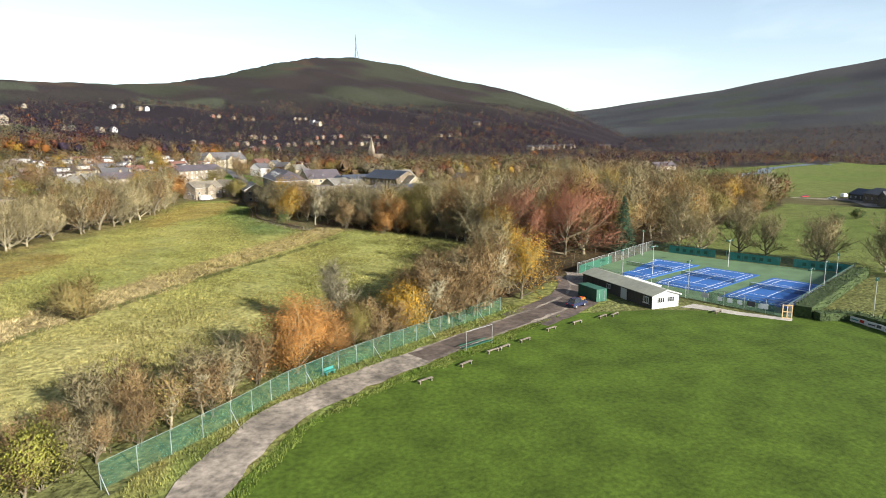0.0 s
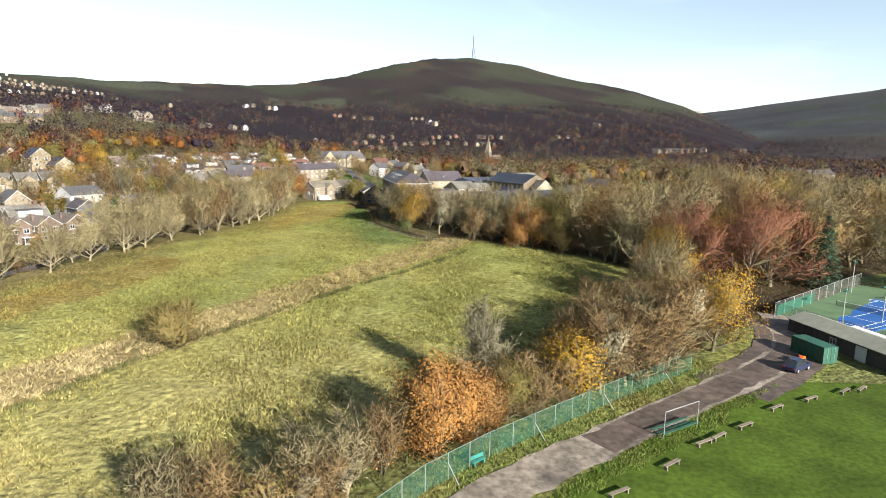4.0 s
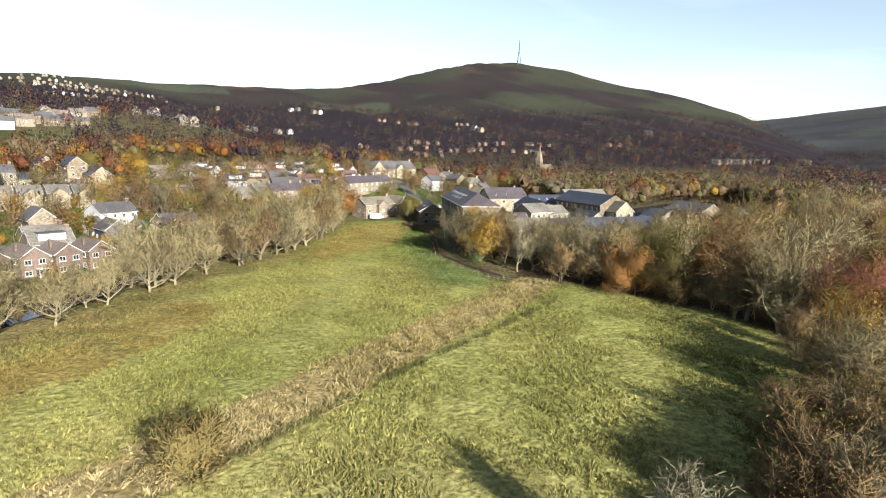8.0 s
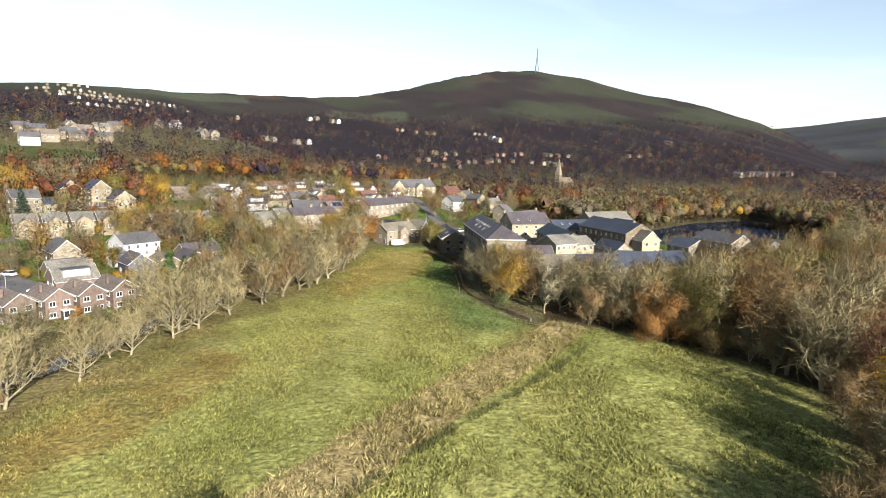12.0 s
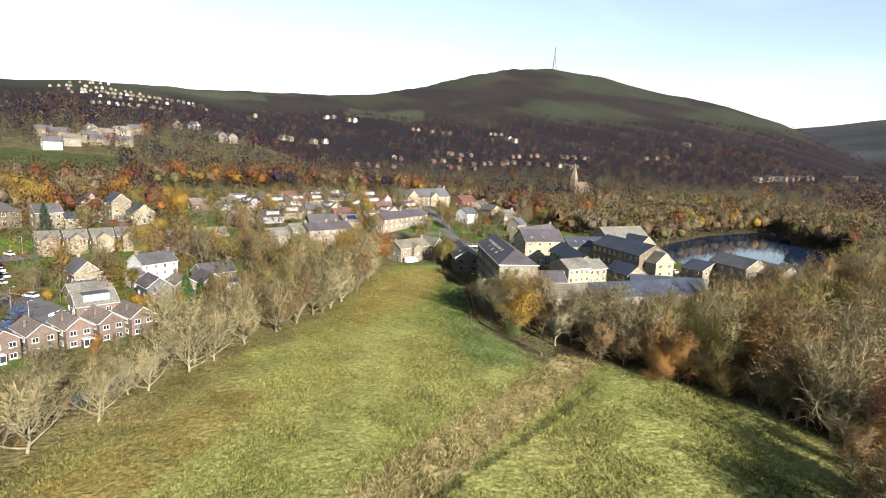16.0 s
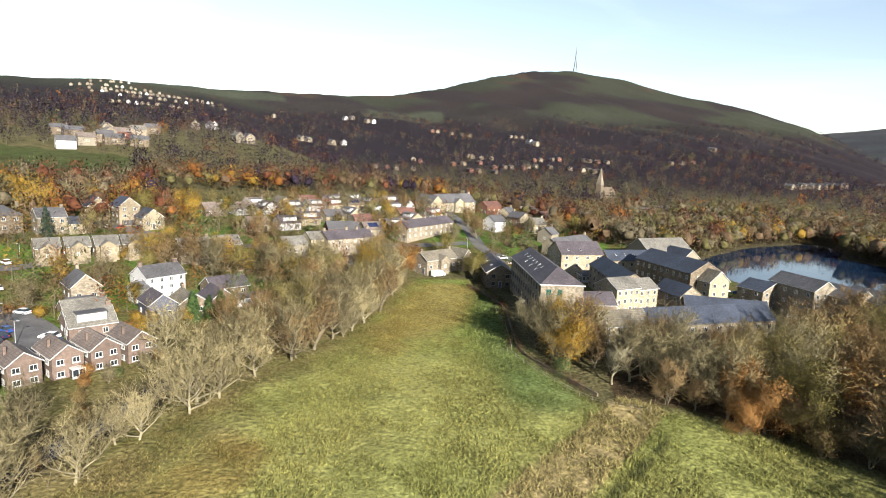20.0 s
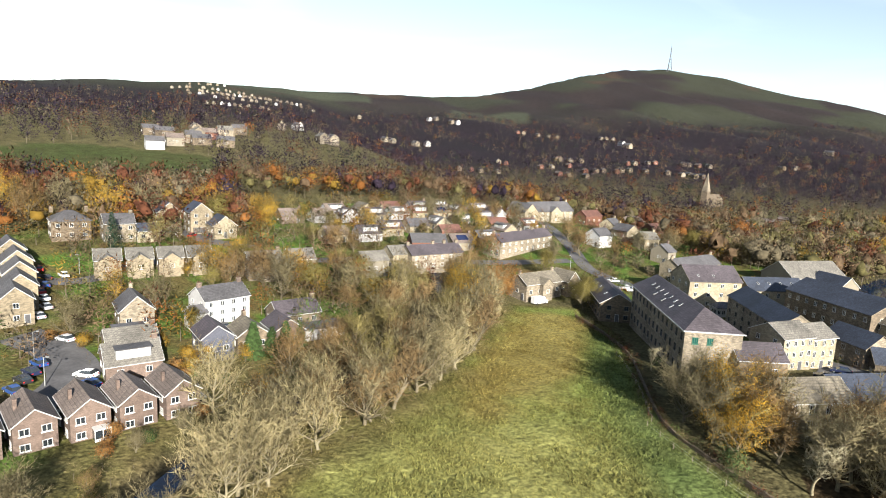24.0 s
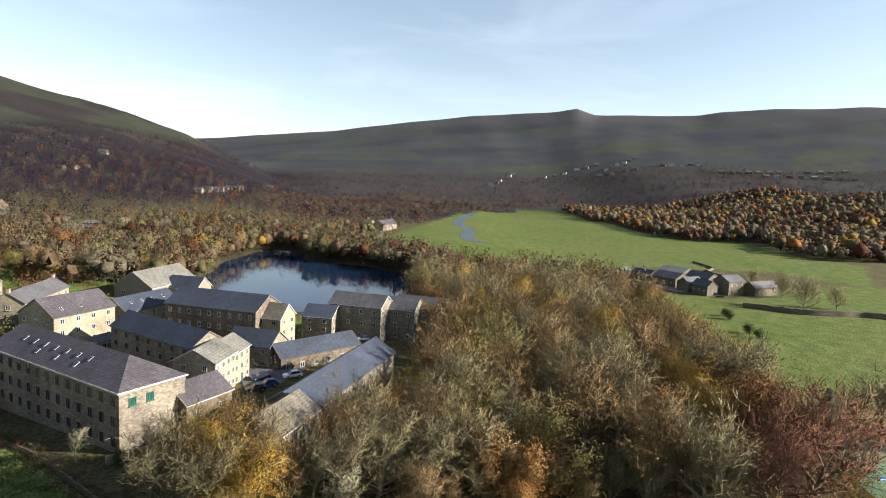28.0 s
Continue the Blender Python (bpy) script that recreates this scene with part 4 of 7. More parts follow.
# between the meadow and the mill
for x, y, kind, s in [(5, 176, "birch_pale", 0.6), (8.5, 162, "scrub_brown", 0.9), (12, 158, "oak_grey", 0.85), (15, 150, "maple_yellow", 1.15), (11, 147, "oak_grey", 0.9), (18, 152, "sycamore_brown", 0.95), (19.5, 143, "ash_tall", 0.75), (24, 143, "birch_pale", 0.9), (22, 136, "birch_pale", 0.95), (29, 141, "birch_pale", 1.0), (30, 132, "lime_olive", 0.45), (33, 146, "sycamore_brown", 0.9), (35, 137, "oak_grey", 0.9), (40, 131, "oak_grey", 0.85), (12, 139, "bush_green", 1.0), (13, 143, "maple_yellow", 0.9), (45, 139, "sycamore_brown", 0.95), (17, 147, "sycamore_brown", 0.9), (47, 124, "oak_pale", 0.75), (43, 141, "oak_orange", 0.75), (52, 126, "birch_pale", 0.85), (38, 155, "sycamore_brown", 0.7), (50, 155, "oak_orange", 0.8), (58, 152, "maple_yellow", 0.9), (66, 158, "scrub_brown", 1.2), (57, 160, "sycamore_brown", 0.6), (14, 165, "bush_orange", 1.0), (9, 170, "bush_green", 0.6), (23, 160, "maple_yellow", 0.8), (7.5, 153, "oak_grey", 0.85), (10, 157, "oak_pale", 0.8), (20, 149, "oak_grey", 0.95), (26, 138, "oak_grey", 0.9), (31, 137, "oak_pale", 0.95), (36, 131, "oak_grey", 0.95), (42, 127, "oak_grey", 1.05), (27, 147, "ash_tall", 0.7), (38, 147, "oak_grey", 0.95), (45, 133, "oak_olive", 1.0), (50, 143, "oak_grey", 1.0), (56, 138, "oak_olive", 1.1), (55, 128, "oak_grey", 1.05), (62, 147, "oak_grey", 1.1), (64, 137, "oak_pale", 1.1), (70, 150, "oak_olive", 1.1), (73, 142, "sycamore_brown", 1.1), (46, 121, "oak_orange", 1.15)]:
    plant(kind, x, y, s * rt.uniform(0.95, 1.08), rt.uniform(0, 6), "trees below the mill")
back = [p for p in scatter(BACKWOOD, 8.2, 5) if not (p[0] < 66 and p[1] > 128)]
close = sorted(back, key=lambda p: math.hypot(p[0] - 50, p[1] - 95))
for x, y in close[:125]:
    kind = rt.choice(WOODY)
    if from_line(x, y, TRACK) < 12 or math.hypot(x - 78, y - 90) < 13 or math.hypot(x - 66, y - 88) < 9 or from_line(x, y, [(86, 68), (104, 88.5)]) < 6.5:
        continue
    plant(kind, x, y, rt.uniform(1.05, 1.5), rt.uniform(0, 6), "trees of the wood")
plant("conifer_dark", 104, 88.5, 1.0)
plant("beech_rust", 75, 92, 1.05, 1.0)
plant("beech_rust", 86, 88, 1.2, 2.0)
plant("beech_rust", 96, 95, 1.0, 4.0)
plant("oak_olive", 109, 99, 1.1, 1.0)
plant("sycamore_brown", 116, 104, 1.1, 3.0)
plant("oak_pale", 66, 100, 1.5, 2.0)
plant("oak_orange", 98, 101, 1.7, 2.0)
plant("oak_orange", 41, 119, 0.8, 2.0)
for x, y, s in [(301, 116, 1.25), (330, 130, 1.1), (352, 148, 0.9), (316, 104, 0.9)]:
    plant("oak_pale", x, y, s, x, "bare trees by the farm")
for x, y in [(122, 88), (127, 84), (136, 80), (140, 74.5), (144, 62), (149, 64), (153, 51), (157, 50), (153, 40)]:
    plant(rt.choice(["oak_grey", "oak_pale", "oak_pale"]), x, y, rt.uniform(0.85, 1.05), rt.uniform(0, 6), "bare trees behind the courts")


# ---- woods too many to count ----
# the two far-hill tints have blue haze and shade mixed in
TINTS = dict(straw=(0.16, 0.13, 0.066), grey=(0.098, 0.082, 0.053), brown=(0.092, 0.062, 0.037), olive=(0.088, 0.078, 0.033), rust=(0.085, 0.034, 0.019), orange=(0.15, 0.062, 0.018), yellow=(0.165, 0.102, 0.02), haze_grey=(0.05, 0.046, 0.048), purple=(0.0235, 0.017, 0.0255), dark=(0.02, 0.027, 0.018), green=(0.045, 0.07, 0.02))


for n, (x, y) in enumerate([(73, 103), (68.5, 106.5), (64, 109), (59, 112.5), (54.5, 115.5), (50, 119), (45.5, 122), (41, 125), (36, 127.5), (31, 129), (70, 98), (61, 107), (52, 114)]):
    plant(rt.choice(["scrub_brown", "scrub_grey", "scrub_olive", "scrub_brown"]), x, y, rt.uniform(0.9, 1.5), rt.uniform(0, 6), "scrub along the wood edge")
for n in range(13):
    x, y = 170 + 6.2 * n, 126 + 4.6 * n
    plant(rt.choice(["scrub_brown", "scrub_olive", "scrub_grey", "bush_green"]), x + rt.uniform(-3, 3), y + rt.uniform(-3, 3), rt.uniform(0.9, 1.5), rt.uniform(0, 6), "hedge trees by the lane")
for x, y in [(251, 140), (245, 137), (222, 125), (216, 120)]:
    plant("bush_green", x, y, rt.uniform(0.9, 1.1), rt.uniform(0, 6), "clipped shrubs by the lane")


def wood(name, places, mix, label, seed, high=(8, 14), pieces=110, slim=0.22, fine=1.0, core=0.0):
    """A whole wood in one mesh: each tree a trunk and a ragged crown of thin twig clumps."""
    rng = np.random.default_rng(seed)
    n = len(places)
    p = np.array(places)
    z = land(p[:, 0], p[:, 1])
    h = rng.uniform(high[0], high[1], n)
    r = h * rng.uniform(0.34, 0.48, n)
    names = list(mix)
    which = rng.choice(len(names), n, p=np.array([mix[k] for k in names]) / sum(mix.values()))
    col = np.array([TINTS[k] for k in names])[which] * rng.uniform(0.82, 1.18, (n, 1))
    d = rng.normal(size=(n, pieces, 3))
    d /= np.linalg.norm(d, axis=2, keepdims=True)
    rad = rng.uniform(0.25, 1.0, (n, pieces, 1)) ** 0.6
    if core:
        rad = rng.uniform(0.5, 1.0, (n, pieces, 1)) ** 0.5 * rng.uniform(0.85, 1.2, (n, pieces, 1))
    lump = 1 + 0.25 * np.sin(d[..., :1] * 3 + rng.uniform(0, 6, (n, 1, 1))) * np.cos(d[..., 1:2] * 4)
    c = d * rad * lump * np.stack([r, r, h * 0.45], -1)[:, None, :]
    c[..., 2] += (h * 0.55)[:, None]
    c += np.c_[p, z][:, None, :]
    out = d + rng.normal(size=d.shape) * 0.6 + np.array([0, 0, 0.35])
    out /= np.linalg.norm(out, axis=2, keepdims=True)
    side = np.cross(out, rng.normal(size=d.shape))
    side /= np.linalg.norm(side, axis=2, keepdims=True) + 1e-9
    long = (h * fine * rng.uniform(0.06, 0.10, n))[:, None, None] * rng.uniform(0.6, 1.3, (n, pieces, 1))
    v = np.stack([c - side * long * slim * 1.6 - out * long * 0.5, c + side * long * slim * 1.6 - out * long * 0.5, c + out * long * 0.6], 2).reshape(-1, 3)
    tint = np.repeat(col, pieces * 3, 0) * np.repeat(rng.uniform(0.9, 1.1, (n * pieces, 1)), 3, 0)
    soft = d * rad + rng.normal(0, 0.12, d.shape) + np.array([0, 0, 0.15])
    soft = np.repeat((soft / (np.linalg.norm(soft, axis=2, keepdims=True) + 1e-6)).reshape(-1, 3), 3, 0)
    f = np.arange(len(v)).reshape(-1, 3)
    w = h * 0.011 + 0.03
    base = np.c_[p, z - 0.3]
    tv = np.stack([base + np.c_[w, 0 * w, 0 * w], base + np.c_[-0.5 * w, 0.87 * w, 0 * w], base + np.c_[-0.5 * w, -0.87 * w, 0 * w], base + np.c_[0 * w, 0 * w, h * 0.5]], 1).reshape(-1, 3)
    k = len(v) + 4 * np.arange(n)[:, None]
    tf = np.concatenate([k + [0, 1, 3], k + [1, 2, 3], k + [2, 0, 3]])
    v, f = np.r_[v, tv], np.r_[f, tf]
    tint = np.r_[tint, np.repeat(col * 0 + (0.09, 0.075, 0.055), 4, 0)]
    around = np.array([[1, 0, 0], [-0.5, 0.87, 0], [-0.5, -0.87, 0], [0, 0, 1.0]])
    soft = np.r_[soft, np.tile(around, (n, 1))]
    if core:
        # the thick of each crown: a lumpy mass of twigs under the loose ones
        ball = np.array([[0, 0, -1.0]] + [[math.cos(a + o) * s, math.sin(a + o) * s, k] for o, s, k in ((0, 0.94, -0.3), (0.5, 0.8, 0.55)) for a in np.arange(6) * math.pi / 3] + [[0, 0, 1.0]])
        tris = np.array([(0, 1 + (k + 1) % 6, 1 + k) for k in range(6)] + [(1 + k, 1 + (k + 1) % 6, 7 + k) for k in range(6)] + [(1 + (k + 1) % 6, 7 + (k + 1) % 6, 7 + k) for k in range(6)] + [(7 + k, 7 + (k + 1) % 6, 13) for k in range(6)])
        turn = rng.uniform(0, 6.28, n)[:, None]
        bx, by = ball[:, 0] * np.cos(turn) - ball[:, 1] * np.sin(turn), ball[:, 0] * np.sin(turn) + ball[:, 1] * np.cos(turn)
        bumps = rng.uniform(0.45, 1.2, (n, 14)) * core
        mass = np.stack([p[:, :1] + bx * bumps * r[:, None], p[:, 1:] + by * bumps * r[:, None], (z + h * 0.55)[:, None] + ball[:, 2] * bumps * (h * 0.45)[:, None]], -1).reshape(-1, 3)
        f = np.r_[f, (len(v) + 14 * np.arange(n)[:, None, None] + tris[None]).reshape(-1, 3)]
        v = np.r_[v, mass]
        # inner mass tinted darker than the loose twigs, as shade inside the crown
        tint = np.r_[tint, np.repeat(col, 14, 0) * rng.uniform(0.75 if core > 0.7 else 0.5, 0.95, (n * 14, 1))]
        soft = np.r_[soft, np.stack([bx, by, np.repeat(ball[None, :, 2], n, 0)], -1).reshape(-1, 3) + rng.normal(0, 0.15, (n * 14, 3))]
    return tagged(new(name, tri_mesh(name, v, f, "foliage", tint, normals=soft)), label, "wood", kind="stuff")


mixed = dict(grey=3, brown=5, olive=2.5, rust=3.4, orange=1.0, yellow=0.6)
under = [p for p in scatter(BACKWOOD, 3.2, 15) if p[0] < 210 and not (p[0] < 66 and p[1] > 134)]
wood("wood_undergrowth", under, dict(brown=4, olive=3, grey=3, rust=1), "brown undergrowth and brambles on the floor of the wood", 12, (2.0, 5.0), 70, 0.1)
fence_scrub = [p for p in scatter([(-16, -8), (-7, 0.5), (1, 7.5), (8, 16), (13, 19.5), (21.5, 25), (30.5, 31), (43.5, 39), (49, 44), (52, 62), (40, 62), (30, 45), (18, 33), (4, 21), (-8, 14), (-18, 6)], 2.3, 16) if from_line(p[0], p[1], FENCE) > 1.4]
wood("fence_brambles", fence_scrub, dict(brown=4, grey=2, rust=5, olive=1), "brambles and dead bracken behind the green fence", 13, (1.2, 3.2), 60, 0.07)
bank = [p for p in scatter(RIVERSIDE, 3.6, 18) if from_line(p[0], p[1], RIVER) > 3.0]
wood("river_undergrowth", bank, dict(straw=8, olive=1.5, grey=2, yellow=1), "scrub and brambles on the river banks", 14, (1.5, 4.0), 60, 0.09)
wood("back_wood", close[125:], mixed, "dense bare and russet wood between meadow and lake", 1, (14, 20), 560, 0.08)

# ---- buildings ----
FOOT = []  # places taken by buildings: x, y, reach
WINDOWS = {}


def lattice(wide, high, edge, bars, y0, y1, m):
    """A frame round openings, in one piece."""
    xs = [-wide / 2, -wide / 2 + edge]
    for k in range(bars):
        c = -wide / 2 + wide * (k + 1) / (bars + 1)
        xs += [c - 0.04, c + 0.04]
    xs += [wide / 2 - edge, wide / 2]
    zs = [-high / 2, -high / 2 + edge, high / 2 - edge, high / 2]
    n = len(xs)
    v = [(x, y, z) for y in (y0, y1) for z in zs for x in xs]
    f = []

    def vid(side, r, c):
        return side * 4 * n + r * n + c

    def full(r, c):
        return 0 <= r < 3 and 0 <= c < n - 1 and (r != 1 or c % 2 == 0)

    for r in range(3):
        for c in range(n - 1):
            if full(r, c):
                f.append((vid(0, r, c), vid(0, r, c + 1), vid(0, r + 1, c + 1), vid(0, r + 1, c)))
                if not full(r, c - 1):
                    f.append((vid(0, r, c), vid(0, r + 1, c), vid(1, r + 1, c), vid(1, r, c)))
                if not full(r, c + 1):
                    f.append((vid(0, r, c + 1), vid(1, r, c + 1), vid(1, r + 1, c + 1), vid(0, r + 1, c + 1)))
                if not full(r - 1, c):
                    f.append((vid(0, r, c), vid(1, r, c), vid(1, r, c + 1), vid(0, r, c + 1)))
                if not full(r + 1, c):
                    f.append((vid(0, r + 1, c), vid(0, r + 1, c + 1), vid(1, r + 1, c + 1), vid(1, r + 1, c)))
    return Solid().add(v, f, m)


def window_meshes(wide, high, style, bars):
    """Frame, pane, sill and lintel of a window. Out of the wall is -y."""
    key = (round(wide, 2), round(high, 2), style, bars)
    if key not in WINDOWS:
        fm = {"dark": "frame_dark", "green": "paint_green"}.get(style, "frame_white")
        t, a, b = 0.09, wide / 2, high / 2
        s = lattice(wide, high, t, bars, -0.09, 0.05, fm)
        p = Solid().box((-a + t, -0.04, -b + t), (a - t, 0.0, b - t), "glass_green" if style == "green" else "glass")
        sill = Solid().box((-a - 0.12, -0.2, -b - 0.12), (a + 0.12, 0.05, -b), "lintel_stone" if style in ("stone", "dark") else fm)
        lintel = Solid().box((-a - 0.16, -0.13, b), (a + 0.16, 0.05, b + 0.22), "lintel_stone") if style in ("stone", "dark") else None
        WINDOWS[key] = (s.mesh("window"), p.mesh("pane"), sill.mesh("sill"), lintel and lintel.mesh("lintel"))
    return WINDOWS[key]


def add_window(parent, x, y, z, side, wide=1.1, high=1.3, style="white", bars=1, panes=True):
    turn = {"front": 0, "right": 90, "back": 180, "left": -90}[side]
    f, p, sill, lintel = window_meshes(wide, high, style, bars)
    w = child("window", f, parent, pose(x, y, z, 0, 0, turn))
    if panes:
        child("pane", p, w)
        if style != "white" or wide > 1.2:
            child("sill", sill, w)
        if lintel:
            child("lintel", lintel, w)
    return w


def add_door(parent, x, y, side, colour="frame_white", wide=1.0, high=2.05):
    turn = {"front": 0, "right": 90, "back": 180, "left": -90}[side]
    s = Solid().box((-wide / 2 - 0.08, -0.06, 0), (wide / 2 + 0.08, 0.03, high + 0.08), "frame_white").box((-wide / 2, -0.1, 0.02), (wide / 2, -0.06, high), colour)
    d = child("door", s.mesh("door"), parent, pose(x, y, 0, 0, 0, turn))
    return d


def gable_roof(w, l, eave, rise, thick=0.16, over=0.35, verge=0.25):
    a = w / 2 + over
    k = rise / (w / 2)
    z0 = eave - over * k
    return [(-a, z0), (0, eave + rise), (a, z0), (a, z0 + thick), (0, eave + rise + thick * 1.15), (-a, z0 + thick)]


def house(x, y, bearing, w, l, eave, rise, wall, roof, label, name="house", category="house", group="", hip=(0, 0), rows=None, front=2, back=0, sides=3, style="white",
          win=(1.15, 1.25), chimneys=1, doors=("front",), skylights=(), trim="frame_white", panes=True, bars=1, sink=1.6, dormer=0, wing=0.0, base=None, solar=0, door_colour="frame_dark", chimney_wall=None):
    """A house with its ridge along its own y; the front is its -y end. hip: how far each end of the ridge is drawn in."""
    z = at(x, y) if base is None else base
    ob = thing(name, pose(x, y, z, 0, 0, -bearing), label, category, group)
    FOOT.append((x, y, max(w, l) / 2 + 1.5))
    a, b = w / 2, l / 2
    rows = rows or max(1, int(eave / 2.6))
    if hip[0] or hip[1]:
        s = Solid().box((-a, -b, -sink), (a, b, eave), wall)
        o = 0.35
        g = eave + rise
        v = [(-a - o, -b - o, eave), (a + o, -b - o, eave), (a + o, b + o, eave), (-a - o, b + o, eave), (0, -b + hip[0], g), (0, b - hip[1], g)]
        v += [(p[0], p[1], eave - 0.14) for p in v[:4]]
        child("roof", mesh_of("roof", v, [(0, 1, 4), (1, 2, 5, 4), (2, 3, 5), (3, 0, 4, 5), (6, 7, 1, 0), (7, 8, 2, 1), (8, 9, 3, 2), (9, 6, 0, 3), (9, 8, 7, 6)], roof), ob)
        child("fascia", Solid().box((-a - o - 0.06, -b - o - 0.06, eave - 0.2), (a + o + 0.06, -b - o, eave + 0.05), trim).box((-a - o - 0.06, -b - o, eave - 0.2), (-a - o, b + o, eave + 0.05), trim).mesh("fascia"), ob)
    else:
        s = Solid().prism([(-a, -sink), (a, -sink), (a, eave), (0, eave + rise), (-a, eave)], -b, b, wall)
        child("roof", Solid().prism(gable_roof(w, l, eave, rise), -b - 0.25, b + 0.25, roof).mesh("roof"), ob)
        k = rise / a
        low, top = eave - 0.42 * k, eave + rise
        edge = a + 0.37
        if panes:
            board = Solid().prism([(-edge, low), (0, top), (edge, low), (edge, eave - 0.3 * k + 0.1), (0, top + 0.16), (-edge, eave - 0.3 * k + 0.1)], 0, 0.05, trim).mesh("bargeboard")
            gutter = Solid().box((-0.05, -b - 0.24, -0.02), (0.05, b + 0.24, 0.1), "frame_dark" if trim == "lintel_stone" else trim).mesh("gutter")
            for yy in (-b - 0.3, b + 0.25):
                child("bargeboard", board, ob, pose(0, yy, 0))
            for sx in (-1, 1):
                child("gutter", gutter, ob, pose(sx * (a + 0.41), 0, eave - 0.34 * k))
    child("wall", s.mesh("wall"), ob)
    step = eave / rows
    for r in range(rows):
        zc = step * r + step * 0.52
        for n in range(front):
            add_window(ob, -a + w * (n + 0.5) / front, -b, zc, "front", win[0], win[1], style, bars, panes)
        for n in range(back):
            add_window(ob, -a + w * (n + 0.5) / back, b, zc, "back", win[0], win[1], style, bars, panes)
        for side, sx in (("right", a), ("left", -a)):
            for n in range(sides):
                if r == 0 and side in doors and n == sides // 2:
                    continue
                add_window(ob, sx, -b + l * (n + 0.5) / sides, zc, side, win[0], win[1], style, bars, panes)
    for d in doors:
        if d in ("front", "back"):
            add_door(ob, 0 if front != 1 else a * 0.6, -b if d == "front" else b, d, door_colour)
        else:
            add_door(ob, a if d == "right" else -a, -b + l * (sides // 2 + 0.5) / max(sides, 1), d, door_colour)
    for n in range(chimneys):
        cy = [b - 0.6, -b + 0.6, 0.0, b * 0.45][n % 4]
        cw = chimney_wall or (wall if "render" not in wall else "brick_brown")
        s = Solid().box((-0.35, cy - 0.5, eave + rise - 0.7), (0.35, cy + 0.5, eave + rise + 1.1), cw).box((-0.42, cy - 0.57, eave + rise + 0.95), (0.42, cy + 0.57, eave + rise + 1.1), "lintel_stone")
        for py in (-0.25, 0.25):
            s.tube((0, cy + py, eave + rise + 1.1), (0, cy + py, eave + rise + 1.5), 0.13, 0.1, "tile_red", 6)
        child("chimney", s.mesh("chimney"), ob)
    ang = math.degrees(math.atan2(rise, a))
    for sx, u, v in skylights:
        lx = sx * a * (1 - u)
        m = pose(lx, -b + l * v, eave + rise * u + 0.2, 0, sx * ang, 0)
        child("skylight", Solid().box((-0.55, -0.3, 0), (0.55, 0.3, 0.06), "frame_white").box((-0.47, -0.23, 0.06), (0.47, 0.23, 0.08), "glass").mesh("skylight"), ob, m)
    if dormer:
        sx = dormer
        s = Solid().box((min(sx * a * 0.25, sx * a * 0.82), -b * 0.62, eave + 0.2), (max(sx * a * 0.25, sx * a * 0.82), b * 0.62, eave + rise * 0.86), "render_white")
        s.box((min(sx * a * 0.15, sx * a * 0.92), -b * 0.66, eave + rise * 0.86), (max(sx * a * 0.15, sx * a * 0.92), b * 0.66, eave + rise * 0.86 + 0.12), "slate_grey")
        d = child("dormer", s.mesh("dormer"), ob)
        for yy in (-b * 0.3, b * 0.3):
            wf = window_meshes(1.2, 0.8, "white", 1)[0]
            child("window", wf, d, pose(sx * a * 0.82, yy, eave + rise * 0.55, 0, 0, 90 * sx))
    if solar:
        m = pose(solar * a * 0.5, 0, eave + rise * 0.5 + 0.22, 0, solar * ang, 0)
        child("solar_panel", Solid().box((-a * 0.35, -b * 0.5, 0), (a * 0.35, b * 0.5, 0.06), "car_navy").mesh("solar_panel"), ob, m)
    if wing:
        # a gabled bay built out of the right-hand side
        ww, d = wing, 1.6
        s = Solid()
        v = [(a, -ww / 2, -sink), (a + d, -ww / 2, -sink), (a + d, ww / 2, -sink), (a, ww / 2, -sink), (a, -ww / 2, eave), (a + d, -ww / 2, eave), (a + d, ww / 2, eave), (a, ww / 2, eave), (a + d, 0, eave + ww * 0.35), (a - 0.5, 0, eave + ww * 0.35)]
        s.add(v, [(0, 1, 5, 4), (1, 2, 6, 8, 5), (2, 3, 7, 6)], wall)
        bay = child("bay", s.mesh("bay"), ob)
        o = 0.25
        k = 0.7 * o
        v = [(a + d + o, -ww / 2 - o, eave - k), (a + d + o, 0, eave + ww * 0.35), (a - ww * 0.6, 0, eave + ww * 0.35), (a - 0.3, -ww / 2 - o, eave - k), (a + d + o, ww / 2 + o, eave - k), (a - 0.3, ww / 2 + o, eave - k)]
        v = v + [(p, q, r + 0.14) for p, q, r in v]
        child("bay_roof", mesh_of("bay_roof", v, [(6, 7, 8, 9), (7, 10, 11, 8), (3, 2, 1, 0), (2, 5, 4, 1), (0, 1, 7, 6), (1, 4, 10, 7), (3, 0, 6, 9), (4, 5, 11, 10)], roof), ob)
        for r in range(rows):
            add_window(bay, a + d, 0, step * r + step * 0.52, "right", 1.3, 1.25, style, 1, False)
    return ob


def lean_to(parent, x, y, z, wide, deep, high, m, side_turn, name="porch"):
    child(name, Solid().prism([(-wide / 2, -0.3), (wide / 2, -0.3), (wide / 2, high), (-wide / 2, high)], -deep, 0, m).mesh(name), parent, pose(x, y, z, 0, 0, side_turn))


